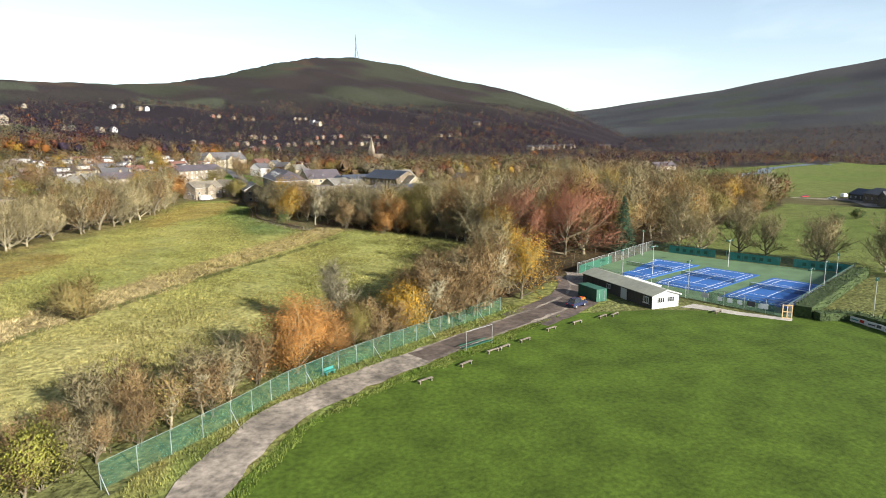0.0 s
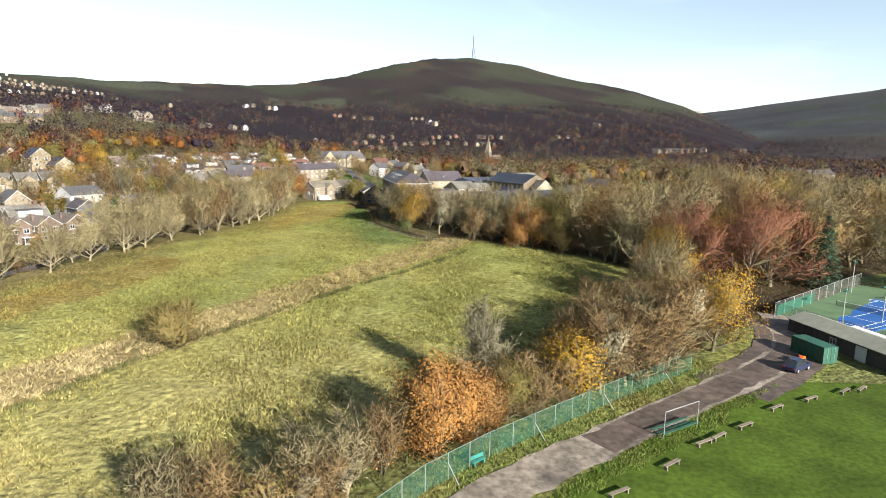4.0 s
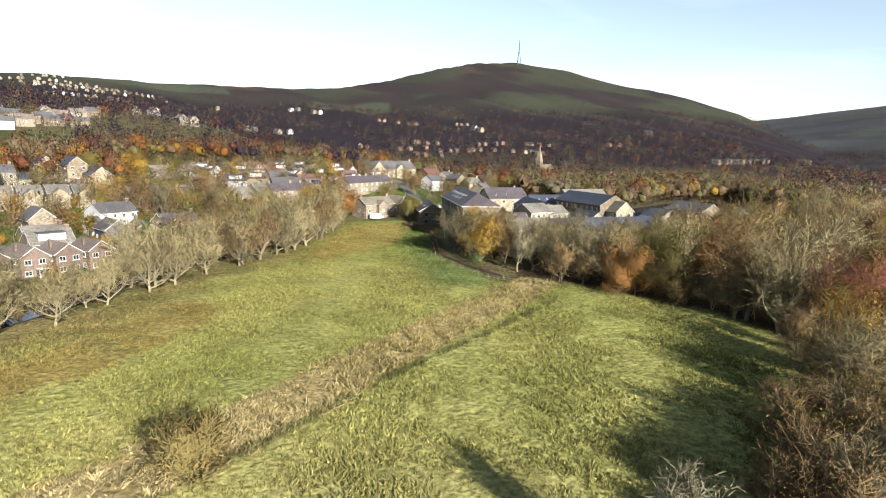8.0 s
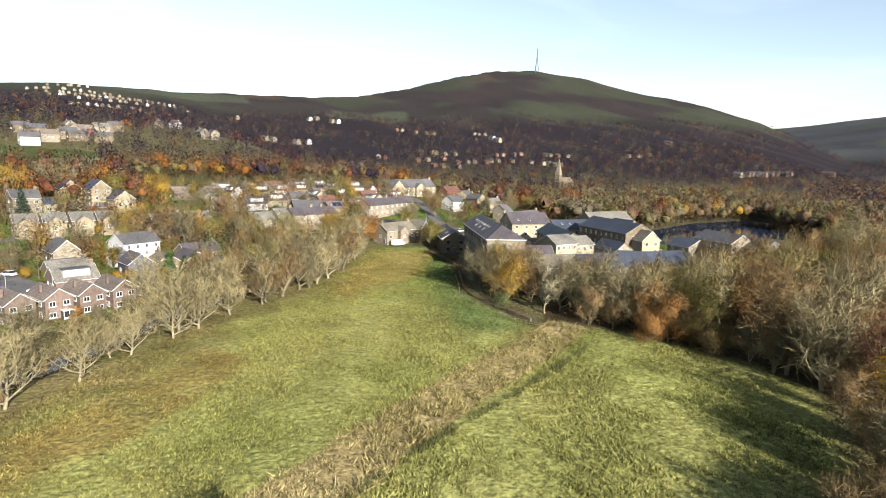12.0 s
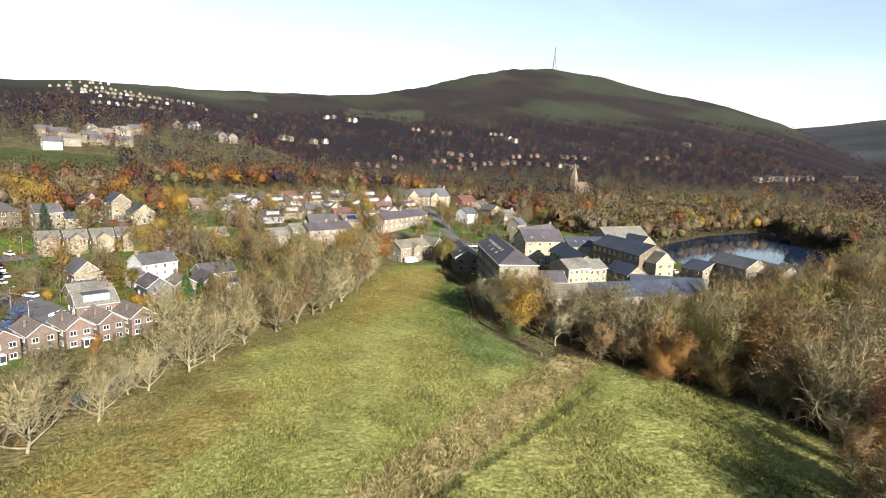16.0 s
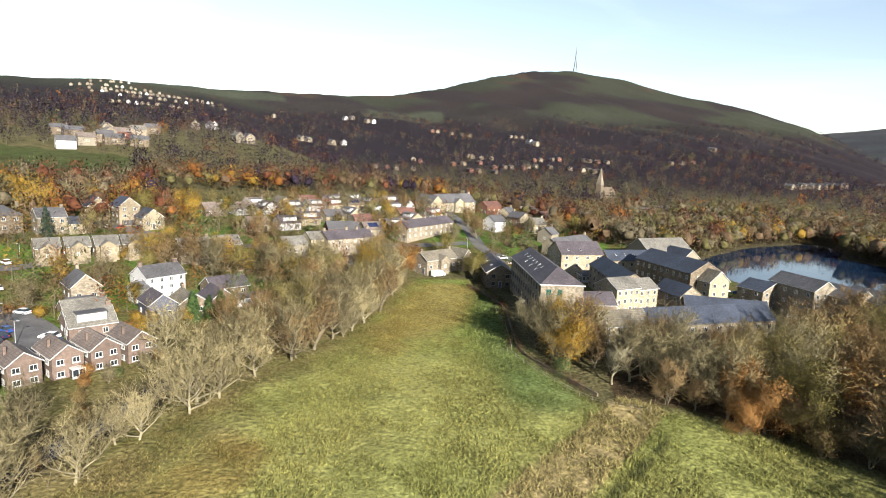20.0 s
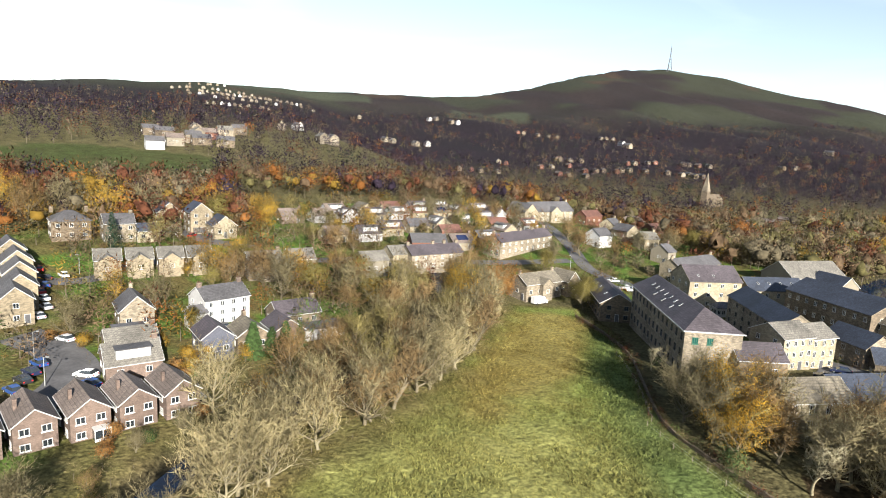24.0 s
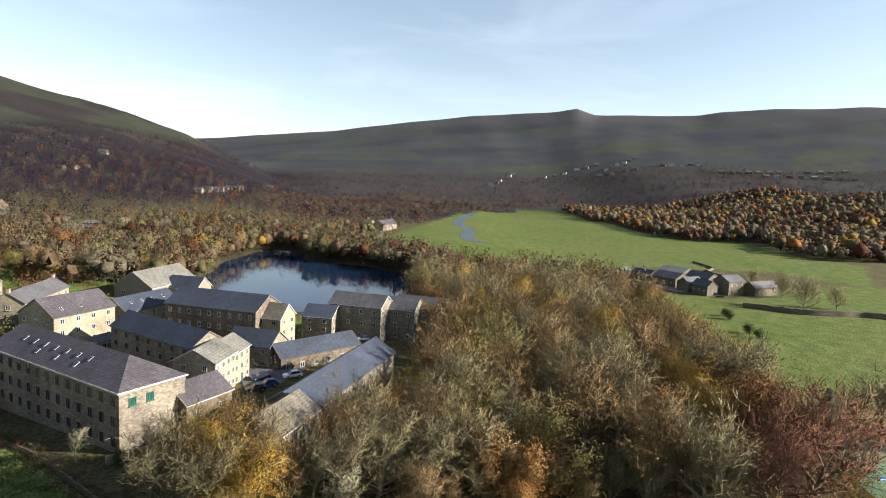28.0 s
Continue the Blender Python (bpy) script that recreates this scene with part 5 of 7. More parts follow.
# the mill and the buildings in its yard
MILL = "mill buildings"
mill = house(12.9, 194.4, -8, 11.6, 42, 10.0, 3.6, "stone", "slate_purple", "long hipped stone mill with tall dark windows and roof lights", "mill", "mill", MILL, hip=(6.5, 0.6), rows=3, front=0, sides=13, style="dark", win=(1.1, 1.8), chimneys=0, doors=("right",), trim="frame_white",
             skylights=[(-1, 0.55, 0.32 + 0.085 * k) for k in range(7)] + [(-1, 0.3, 0.36 + 0.15 * k) for k in range(3)], base=8.1)
for xx in (-3.6, -0.6):
    add_window(mill, xx, -21.06, 8.0, "front", 1.2, 1.4, "green", 2)
house(-0.8, 228, -8, 9.5, 24, 5.2, 2.8, "stone_dark", "slate_purple", "low stone mill annex with a dark slate roof and skylights", "mill_annex", "mill", MILL, front=2, sides=6, style="dark", chimneys=0, skylights=[(-1, 0.5, 0.25), (-1, 0.5, 0.6), (-1, 0.5, 0.8)])
house(24.8, 177.2, 78, 8.0, 10, 4.6, 2.6, "stone_dark", "slate_purple", "low dark-roofed stone outbuilding against the mill", "outbuilding", "building", MILL, front=1, sides=2, chimneys=0)
house(31.0, 251.8, 72, 12.6, 17.5, 8.8, 4.0, "stone_pale", "slate_purple", "square sunlit stone mill block with a pale front", "mill_block", "mill", MILL, front=3, sides=4, style="white", chimneys=0, skylights=[(1, 0.3, 0.2), (1, 0.3, 0.5)], trim="lintel_stone")
house(34.6, 240.0, 72, 4.6, 7.0, 2.8, 1.4, "render_white", "slate_grey", "small white glazed garden room with a hipped roof", "garden_room", "building", MILL, hip=(1.5, 1.5), front=1, sides=5, win=(1.0, 1.4), chimneys=0)
house(39.6, 216.5, -6, 9.2, 32, 8.0, 3.0, "stone", "slate_blue", "long stone mill range under a blue slate roof", "mill_range", "mill", MILL, rows=3, front=2, sides=7, style="dark", win=(1.0, 1.3), chimneys=0, trim="lintel_stone")
house(33.8, 189.2, 57, 8.8, 9.0, 7.4, 2.4, "stone_pale", "tile_grey", "pale stone three-storey townhouse with white windows", "townhouse", "house", MILL, rows=3, front=2, sides=4, win=(0.95, 1.2), chimneys=0, doors=("right",))
house(41.0, 194.0, 57, 8.0, 8.0, 7.2, 2.3, "stone_pale", "tile_grey", "pale stone three-storey townhouse with french windows", "townhouse", "house", MILL, rows=3, front=1, sides=3, win=(0.95, 1.3), chimneys=0, doors=("right",))
house(63.9, 231.5, -23, 13.2, 29, 10.2, 3.6, "stone_dark", "slate_blue", "large dark stone mill with rows of small windows", "mill_range", "mill", MILL, rows=3, front=2, sides=9, style="stone", win=(1.0, 1.3), chimneys=0, trim="lintel_stone", base=5.6)
house(70.5, 216.5, -23, 8.0, 8.0, 8.2, 3.4, "stone_pale", "stone_slate", "sunlit pale gabled end house of the mill", "townhouse", "house", MILL, rows=3, front=2, sides=2, chimneys=0, base=5.8)
house(51.5, 255.5, 70, 9.6, 20, 7.2, 3.2, "stone_pale", "slate_blue", "pale stone mill wing with roof lights", "mill_wing", "mill", MILL, front=2, sides=5, win=(1.0, 1.5), chimneys=0, skylights=[(1, 0.5, 0.2 + 0.2 * k) for k in range(4)], trim="lintel_stone")
house(32.6, 283.6, 42, 8.6, 27, 6.0, 2.8, "stone_pale", "slate_grey", "row of stone cottages with two chimneys", "terrace", "house", MILL, front=1, sides=6, style="stone", chimneys=2, doors=("right",), trim="lintel_stone")
house(77, 298, 62, 15, 26, 4.6, 5.2, "render_cream", "tile_grey", "large hall with a broad grey tiled roof", "hall", "building", MILL, front=2, sides=5, win=(1.6, 1.2), chimneys=0)
house(83.5, 287.5, -28, 9, 13, 4.4, 3.6, "render_cream", "slate_blue", "cream gabled wing with a dark slate roof", "hall_wing", "building", MILL, front=2, sides=3, chimneys=0)
house(49.8, 167.4, 68, 9.4, 40, 6.6, 3.0, "stone", "slate_blue", "long low stone range with a row of pale-framed windows", "mill_range", "mill", MILL, rows=2, front=2, sides=10, style="stone", win=(1.15, 1.3), chimneys=0, trim="lintel_stone", base=6.6)
house(26.4, 155.2, 68, 8.0, 13, 8.2, 2.6, "stone_pale", "stone_slate", "small three-storey stone house among the trees", "house", "house", MILL, rows=3, front=2, sides=4, win=(1.0, 1.7), chimneys=0, base=6.0)
house(67, 195.5, 97, 8.2, 23, 5.0, 2.6, "stone_dark", "slate_blue", "low dark stone range with a blue slate roof", "mill_range", "mill", MILL, front=2, sides=6, style="stone", chimneys=0, trim="lintel_stone", base=4.8)
house(55.8, 203.5, -23, 8.0, 12, 5.6, 3.0, "stone", "slate_blue", "gabled stone cottage in the mill yard", "cottage", "house", MILL, front=2, sides=3, chimneys=0, trim="lintel_stone", base=6.3)
house(86.5, 215, -32, 12, 9, 7.4, 2.4, "stone", "slate_blue", "gabled stone apartments beside the lake", "apartment_block", "apartments", MILL, rows=3, front=3, sides=2, chimneys=0, trim="frame_white", base=5.2)
for n, (xx, yy, ww, ee) in enumerate([(95.5, 208, 9.0, 10.6), (103.5, 201.5, 8.4, 9.6), (110.5, 196.0, 8.4, 9.6)]):
    house(xx, yy, -20 + 52 - 52, ww, 17 - n, ee, 2.8, "stone", "slate_grey", "tall gabled stone apartment block beside the lake", "apartment_block", "apartments", MILL, rows=3, front=3, sides=4, chimneys=0, trim="frame_white", base=5.0)

# the brick houses beyond the river
for n, (xx, yy) in enumerate([(-96.0, 112.6), (-92.0, 118.0), (-87.6, 123.4), (-83.6, 128.8), (-79.4, 134.2)]):
    h = house(xx, yy, -55, 5.5, 9.4, 4.7, 2.0, "brick_brown", "tile_brown", "brown brick gabled house with a brown tiled roof", "brick_house", "house", "brick houses by the river", rows=2, front=2, sides=2, win=(1.3, 1.1), chimneys=0, doors=("back",), base=5.0)
    s = Solid().box((-0.3, -0.4, 4.9), (0.2, 0.25, 7.1), "brick_brown")
    child("chimney", s.mesh("chimney"), h, pose(-1.7, 0, 0))
    if n in (0, 2, 4):
        px, py = ((-1.4, -4.7), (1.2, -4.7), (2.75, -2.0))[n // 2]
        cs = child("conservatory", Solid().box((-1.1, -1.6, -1.0), (1.1, 0, 2.1), "glass").mesh("conservatory"), h, pose(px, py, 0, 0, 0, 90 if n == 4 else 0))
        child("frame", Solid().box((-1.15, -1.66, 2.0), (1.15, 0.0, 2.2), "frame_white").box((-1.15, -1.66, -1.0), (1.15, -1.58, 0.7), "frame_white").box((-1.15, -1.66, 0.7), (-1.03, -1.56, 2.0), "frame_white").box((1.03, -1.66, 0.7), (1.15, -1.56, 2.0), "frame_white").box((-0.06, -1.66, 0.7), (0.06, -1.58, 2.0), "frame_white").mesh("frame"), cs)
house(-102.0, 151.5, 42, 8.6, 9.5, 3.0, 2.6, "brick_brown", "tile_grey", "dormer bungalow with a pale tiled roof", "dormer_house", "house", "brick houses by the river", front=2, sides=3, dormer=-1)
house(-95.6, 143.8, 42, 8.8, 9.6, 3.2, 3.0, "brick_brown", "tile_grey", "brick house with a wide white flat-roofed dormer", "dormer_house", "house", "brick houses by the river", front=2, sides=2, dormer=1)
house(-97.4, 176.8, 30, 8.4, 11.5, 6.4, 2.6, "render_white", "slate_grey", "tall white rendered house with a dark slate roof", "white_house", "house", rows=3, front=2, sides=4, chimneys=2, win=(0.9, 1.2), base=7.2)
house(-98.6, 169.0, 30, 4.4, 3.6, 3.8, 1.5, "render_white", "slate_grey", "white gabled side wing with an arched door", "house_wing", "house", front=1, sides=1, chimneys=0)
house(-111.5, 164.5, -47, 7.0, 10, 4.8, 3.2, "stone", "slate_grey", "stone gabled cottage with two front windows", "cottage", "house", front=2, sides=2, style="stone", chimneys=1)
house(-86.4, 156.8, -47, 6.4, 8.5, 5.0, 2.4, "slate_clad", "slate_purple", "dark slate-clad house with white windows", "clad_house", "house", front=2, sides=2, chimneys=0)
house(-82.0, 163.5, -47, 7.0, 8.0, 3.8, 2.4, "stone_dark", "stone_slate", "low house with a grey-brown tiled roof", "bungalow", "house", front=2, sides=2, chimneys=1)
house(-76.8, 169.5, -47, 6.6, 9.0, 3.8, 2.4, "brick_brown", "slate_purple", "brick house with a purple tiled roof", "bungalow", "house", front=2, sides=2, chimneys=0)
house(-80.0, 181.5, 40, 8.0, 11, 3.2, 2.6, "stone_dark", "slate_purple", "dark-roofed bungalow behind the conifers", "bungalow", "house", front=2, sides=3, chimneys=1)
g = thing("garage_row", pose(-70.5, 176.5, at(-70.5, 176.5), 0, 0, -40), "row of white garages with a flat roof", "garage")
child("wall", Solid().box((-2.7, -5, -1.5), (2.7, 5, 2.5), "render_white").mesh("wall"), g)
child("roof", Solid().box((-3, -5.3, 2.5), (3, 5.3, 2.68), "slate_grey").mesh("roof"), g)
for yy in (-3.2, 0, 3.2):
    child("garage_door", Solid().box((2.7, yy - 1.2, 0.05), (2.76, yy + 1.2, 2.1), "frame_white").mesh("garage_door"), g)
# the row of pale stone houses and those above them
for xx, yy in [(-140.5, 190.0), (-134.4, 195.2), (-128.3, 200.4), (-122.4, 205.4)]:
    house(xx, yy, 47, 8.2, 6.6, 4.6, 2.5, "stone_tan", "tile_grey", "pale stone house with a grey roof and front gable", "stone_house", "house", "row of stone houses", front=1, sides=2, chimneys=0, wing=4.4, doors=())
house(-103.5, 209.5, 47, 8, 10, 5.0, 2.6, "stone", "tile_grey", "stone house half hidden by yellow trees", "stone_house", "house", front=1, sides=3, chimneys=1, wing=4)
house(-95.5, 217.5, 47, 8, 8, 5.0, 2.6, "stone", "tile_grey", "small stone house among trees", "stone_house", "house", front=1, sides=2, chimneys=0)
for xx, yy in [(-155.5, 236.0), (-147.0, 242.0)]:
    h = house(xx, yy, -50, 7.6, 9.5, 7.6, 3.2, "stone_tan", "slate_blue", "tall narrow stone house with a blue slate gable", "tall_house", "house", "pair of tall houses", rows=3, front=2, sides=2, chimneys=0)
    for dx in (-1.7, 1.7):
        child("garage_door", Solid().box((dx - 1.2, -4.84, 0.05), (dx + 1.2, -4.76, 2.1), "wood_dark").mesh("garage_door"), h)
house(-136.5, 240.5, -50, 8, 9, 4.4, 3.2, "stone_pale", "slate_blue", "stone house with a blue slate roof and bay", "stone_house", "house", front=2, sides=2, chimneys=0)
house(-174.5, 213.0, 40, 10.5, 11, 6.0, 3.0, "stone_dark", "slate_grey", "dark stone villa with a hipped slate roof and ivy", "villa", "house", hip=(4.5, 4.5), front=2, sides=3, chimneys=2, style="stone")
house(-160.5, 218.0, 40, 8.5, 9, 6.0, 2.8, "stone", "slate_grey", "stone house with tall white windows", "villa", "house", front=1, sides=3, chimneys=1)
house(-153.0, 222.5, 40, 6, 7, 3.6, 2.2, "stone_pale", "slate_blue", "small stone annexe with white windows", "annexe", "house", front=1, sides=2, chimneys=0)
for n, (xx, yy) in enumerate([(-133.5, 157.5), (-139.5, 164.5), (-146.5, 171.0), (-153.5, 177.0), (-162, 183)]):
    house(xx - 2.5, yy - 1, -52, 6.6, 9.5, 5.6, 2.8, "stone_tan", "slate_grey", "cream stone house in a stepped row", "stepped_house", "house", "stepped row of houses", front=1, sides=2, chimneys=0)

# bungalows and terraces of the village
BUNG = "village bungalows"
rb = random.Random(4)
for n, (xx, yy) in enumerate([(-128, 277), (-118, 286), (-109, 294), (-100, 303), (-92, 313), (-84, 321), (-75, 328), (-68, 340), (-100, 257), (-90, 266), (-85, 279), (-77, 290), (-70, 302), (-62, 315), (-54, 329), (-55, 274), (-47, 287), (-41, 306), (-33, 326), (-62, 287), (-46, 316), (-118, 300), (-108, 312), (-99, 323), (-88, 334), (-80, 345), (-60, 352), (-50, 345)]):
    roof = rb.choice(["tile_brown", "tile_brown", "tile_red", "slate_grey", "slate_purple", "stone_slate"])
    house(xx, yy, 44 + rb.uniform(-4, 4) + (90 if n % 5 == 2 else 0), 7.6, 9.6, 2.9, 2.7, rb.choice(["render_white", "render_cream", "stone_pale", "brick_brown"]), roof, "village bungalow with a tiled roof and dormer", "bungalow", "house", BUNG, front=1, sides=2, chimneys=1 if n % 3 == 0 else 0, dormer=rb.choice([0, 1, 1, -1]), panes=False, doors=("right",), solar=1 if n in (6, 15) else 0)
for xx, yy, ww in [(-75.5, 228, "render_cream"), (-69.5, 239.5, "stone_pale")]:
    house(xx, yy, 44, 7.6, 9, 5.0, 2.4, ww, "tile_grey", "plain cream house with a shallow tiled roof", "village_house", "house", front=1, sides=3, chimneys=0, panes=False)
house(-64.5, 259.5, 62, 8, 13, 5.0, 2.6, "brick_red", "slate_grey", "red brick house with a slate roof", "village_house", "house", front=1, sides=3, chimneys=1, panes=False)
house(-59.5, 246.0, 44, 8, 21, 5.2, 2.6, "stone", "slate_purple", "terrace of stone cottages with several chimneys", "terrace", "house", front=1, sides=6, chimneys=4, style="stone", panes=False)
house(-32.5, 285.5, 29, 8, 37, 5.2, 2.6, "stone", "slate_purple", "long terrace of stone cottages with chimneys", "terrace", "house", front=1, sides=9, chimneys=4, style="stone", panes=False)
house(-25, 371, 42, 11, 30, 5.5, 4.5, "stone_pale", "slate_grey", "village school with steep slate roofs and gables", "school", "school", front=2, sides=7, chimneys=1, win=(1.3, 2.0), panes=False, wing=7)
house(-37, 355, -48, 9, 14, 5.0, 4.0, "stone_pale", "slate_grey", "gabled wing of the village school", "school_wing", "school", front=2, sides=3, chimneys=0, panes=False)
house(-23.0, 233.5, 41, 8, 15.5, 5.0, 2.6, "stone", "stone_slate", "stone cottages at the head of the meadow", "cottage_row", "house", front=1, sides=4, chimneys=2, style="stone", wing=4.2)
house(-14.0, 241.5, -49, 5.4, 8, 4.8, 2.8, "stone_dark", "stone_slate", "gabled stone cottage end", "cottage", "house", front=1, sides=2, chimneys=0, style="stone")
for xx, yy, bb, ll, wall, roof in [(14, 345, -40, 10, "stone_pale", "slate_grey"), (30, 372, 40, 9, "brick_red", "tile_red"), (0, 318, 40, 9, "render_white", "slate_grey"), (22, 330, 60, 8, "stone_pale", "tile_grey"), (8, 362, 30, 9, "stone_pale", "slate_grey"), (26, 306, 40, 6, "render_cream", "slate_grey"), (-2, 392, 40, 14, "brick_red", "tile_red"), (22, 402, 50, 14, "brick_red", "tile_brown"), (48, 412, 55, 16, "brick_red", "tile_red"), (70, 430, 55, 16, "brick_red", "tile_red"), (92, 448, 55, 14, "brick_red", "tile_brown"), (112, 470, 55, 14, "brick_red", "tile_red")]:
    house(xx, yy, bb, 8, ll, 5.0, 2.8, wall, roof, "village house by the road below the wood", "village_house", "house", "houses by the road", front=1, sides=max(2, ll // 4), chimneys=1, panes=False)

# the farm on the far field and the farm by the river
for xx, yy, bb, w, l, e, wall, roof in [(318, 154, -66, 10, 13, 7.5, "stone_dark", "slate_grey"), (332, 141, -66, 8, 20, 4.5, "stone_dark", "slate_grey"), (311, 172, -66, 8, 12, 4.8, "stone_dark", "slate_grey"), (322, 186, 20, 13, 16, 5.0, "stone_dark", "slate_grey"), (345, 190, 20, 14, 18, 5.6, "stone_dark", "felt_roof"), (334, 172, 20, 10, 15, 5.6, "stone_dark", "slate_grey"), (305, 163, 24, 8, 10, 5.0, "stone_dark", "slate_grey"), (330, 204, 20, 10, 14, 3.6, "wood_dark", "slate_blue")]:
    house(xx, yy, bb, w, l, e, 2.8, wall, roof, "dark stone farm building in shade", "farm_building", "farm", "farm buildings", front=1, sides=3, chimneys=0, panes=False)
for xx, yy, bb, l in [(392, 487, 70, 22), (408, 495, 70, 18), (380, 498, -20, 14)]:
    house(xx, yy, bb, 11, l, 5.5, 4.0, "stone", "slate_purple", "stone farmhouse in the green fields", "farmhouse", "farm", "farm by the stream", front=1, sides=3, chimneys=1, panes=False)

# houses scattered over the far hillsides
fh = random.Random(9)
far_kinds = []
for wall, roof in [("render_white", "slate_grey"), ("render_cream", "tile_brown"), ("stone", "slate_grey"), ("brick_red", "tile_brown"), ("stone", "tile_grey"), ("stone_dark", "slate_grey")]:
    far_kinds.append(house(-300, 420 + len(far_kinds) * 22, 45, 9, 12, 5.5, 3.2, wall, roof, "far hillside house with a pitched roof", "hillside_house", "house", "houses on the far hillsides", front=1, sides=1, rows=1, chimneys=1, panes=False, win=(3.2, 1.5), doors=(), sink=4, bars=2))
def hill_row(x0, y0, x1, y1, count, kinds, size, turn):
    """A row of houses along a hillside lane."""
    for n in range(count):
        f = (n + 0.5) / count
        xx, yy = x0 + (x1 - x0) * f + fh.uniform(-5, 5), y0 + (y1 - y0) * f + fh.uniform(-5, 5)
        copy_thing(far_kinds[fh.choice(kinds)], Matrix.LocRotScale((xx, yy, at(xx, yy)), Euler((0, 0, radians(turn + fh.uniform(-12, 12)))), (size * fh.uniform(0.85, 1.1), size * fh.uniform(0.9, 1.4), size)))
        FOOT.append((xx, yy, 6.5 * size))


WHITE, MUTED, RED = (0, 1, 4, 2, 5), (5, 5, 5, 3, 2), (3, 5)
for row in [(-838, 1175, -691, 1263, 8), (-846, 1252, -805, 1339, 4), (-739, 1092, -601, 1318, 11), (-597, 932, -515, 1007, 6), (-670, 1224, -560, 1290, 4), (-650, 1040, -560, 1110, 5), (-780, 1150, -660, 1190, 6)]:
    hill_row(*row[:4], int(row[4] * 1.7), WHITE, 0.58, 30)
for row in [(-329, 506, -300, 474, 2), (-246, 547, -212, 564, 2), (-330, 1052, -306, 1035, 2), (-273, 1037, -247, 1050, 2), (-343, 1434, -321, 1423, 2), (-276, 1361, -252, 1337, 2), (449, 1270, 455, 1285, 1), (72, 1177, 91, 1139, 2), (-489, 1326, -475, 1326, 1), (-317, 647, -306, 668, 2)]:
    hill_row(*row, (0, 2, 4), 1.0, 40)
for row in [(-342, 462, -324, 468, 2), (-290, 455, -273, 473, 2)]:
    hill_row(*row, RED, 0.9, -50)
for row in [(-134, 1265, -29, 1293, 5), (-123, 926, -101, 925, 2), (-40, 987, 6, 980, 4), (36, 1283, 76, 1255, 3), (6, 885, 93, 929, 7), (117, 918, 170, 902, 5), (147, 1008, 200, 1010, 4), (301, 1042, 364, 1103, 4), (-165, 841, -100, 843, 4), (-60, 900, -10, 930, 3), (-96, 720, -63, 732, 2), (60, 980, 120, 1000, 4), (-30, 860, 10, 840, 3)]:
    hill_row(*row, MUTED, 0.7, 20)
for row in [(402, 850, 529, 951, 9), (640, 1047, 680, 1066, 3)]:
    hill_row(*row, (2, 5), 0.85, 40)
for row in [(1700, 1250, 2000, 1330, 6), (1960, 1200, 2250, 1080, 6), (2100, 1010, 2384, 988, 6), (2238, 846, 2330, 714, 5), (2150, 620, 2220, 430, 7), (2120, 480, 2140, 211, 8), (2250, 420, 2300, 250, 5), (2000, 1000, 2150, 880, 4)]:
    hill_row(*row, (0, 2, 4, 5), 1.2, 20)
# a long low brick school below the wood
for xx, yy in [(96, 479), (118, 505), (141, 530), (164, 556)]:
    house(xx, yy, -42, 10, 30, 3.6, 1.6, "brick_red", "tile_brown", "long low red brick building with broad white windows", "school_block", "school", "brick school blocks", front=1, sides=8, rows=1, win=(2.6, 1.7), chimneys=0, panes=False, doors=())
# church with a spire, on the far side of the village
ch = thing("church", pose(131, 690, at(131, 690), 0, 0, -40), "small stone church with a slender spire", "church")
child("nave", Solid().prism([(-5, -2), (5, -2), (5, 7), (0, 12), (-5, 7)], -14, 10, "stone_dark").mesh("nave"), ch)
child("tower", Solid().box((-3, -20, -2), (3, -14, 15), "stone_dark").mesh("tower"), ch)
sp = Solid()
sp.add([(-3, -20, 15), (3, -20, 15), (3, -14, 15), (-3, -14, 15), (0, -17, 33)], [(0, 1, 4), (1, 2, 4), (2, 3, 4), (3, 0, 4)], "stone")
child("spire", sp.mesh("spire"), ch)
# the lattice mast on the moor
mz = at(344, 2595)
ma = thing("radio_mast", pose(344, 2595, mz - 3), "tall thin lattice radio mast on the moor top", "mast")
for k in range(3):
    a0 = k * 2.094
    child("leg", Solid().tube((math.cos(a0) * 11, math.sin(a0) * 11, 0), (math.cos(a0) * 1.4, math.sin(a0) * 1.4, 62), 1.2, 0.9, "frame_dark", 5).tube((math.cos(a0) * 1.4, math.sin(a0) * 1.4, 62), (math.cos(a0) * 1.2, math.sin(a0) * 1.2, 92), 0.9, 0.7, "frame_dark", 5).mesh("leg"), ma)
s = Solid()
for n in range(9):
    zz = 5 + n * 9.5
    rr = max(1.3, 11 - 9.6 * zz / 62)
    r2 = max(1.3, 11 - 9.6 * (zz + 9.5) / 62)
    for k in range(3):
        a0, a1 = k * 2.094, (k + 1) * 2.094
        s.tube((math.cos(a0) * rr, math.sin(a0) * rr, zz), (math.cos(a1) * r2, math.sin(a1) * r2, zz + 9.5), 0.4, 0.4, "frame_dark", 4)
child("brace", s.mesh("brace"), ma)
child("aerial", Solid().tube((0, 0, 90), (0, 0, 104), 0.8, 0.5, "frame_dark", 5).mesh("aerial"), ma)

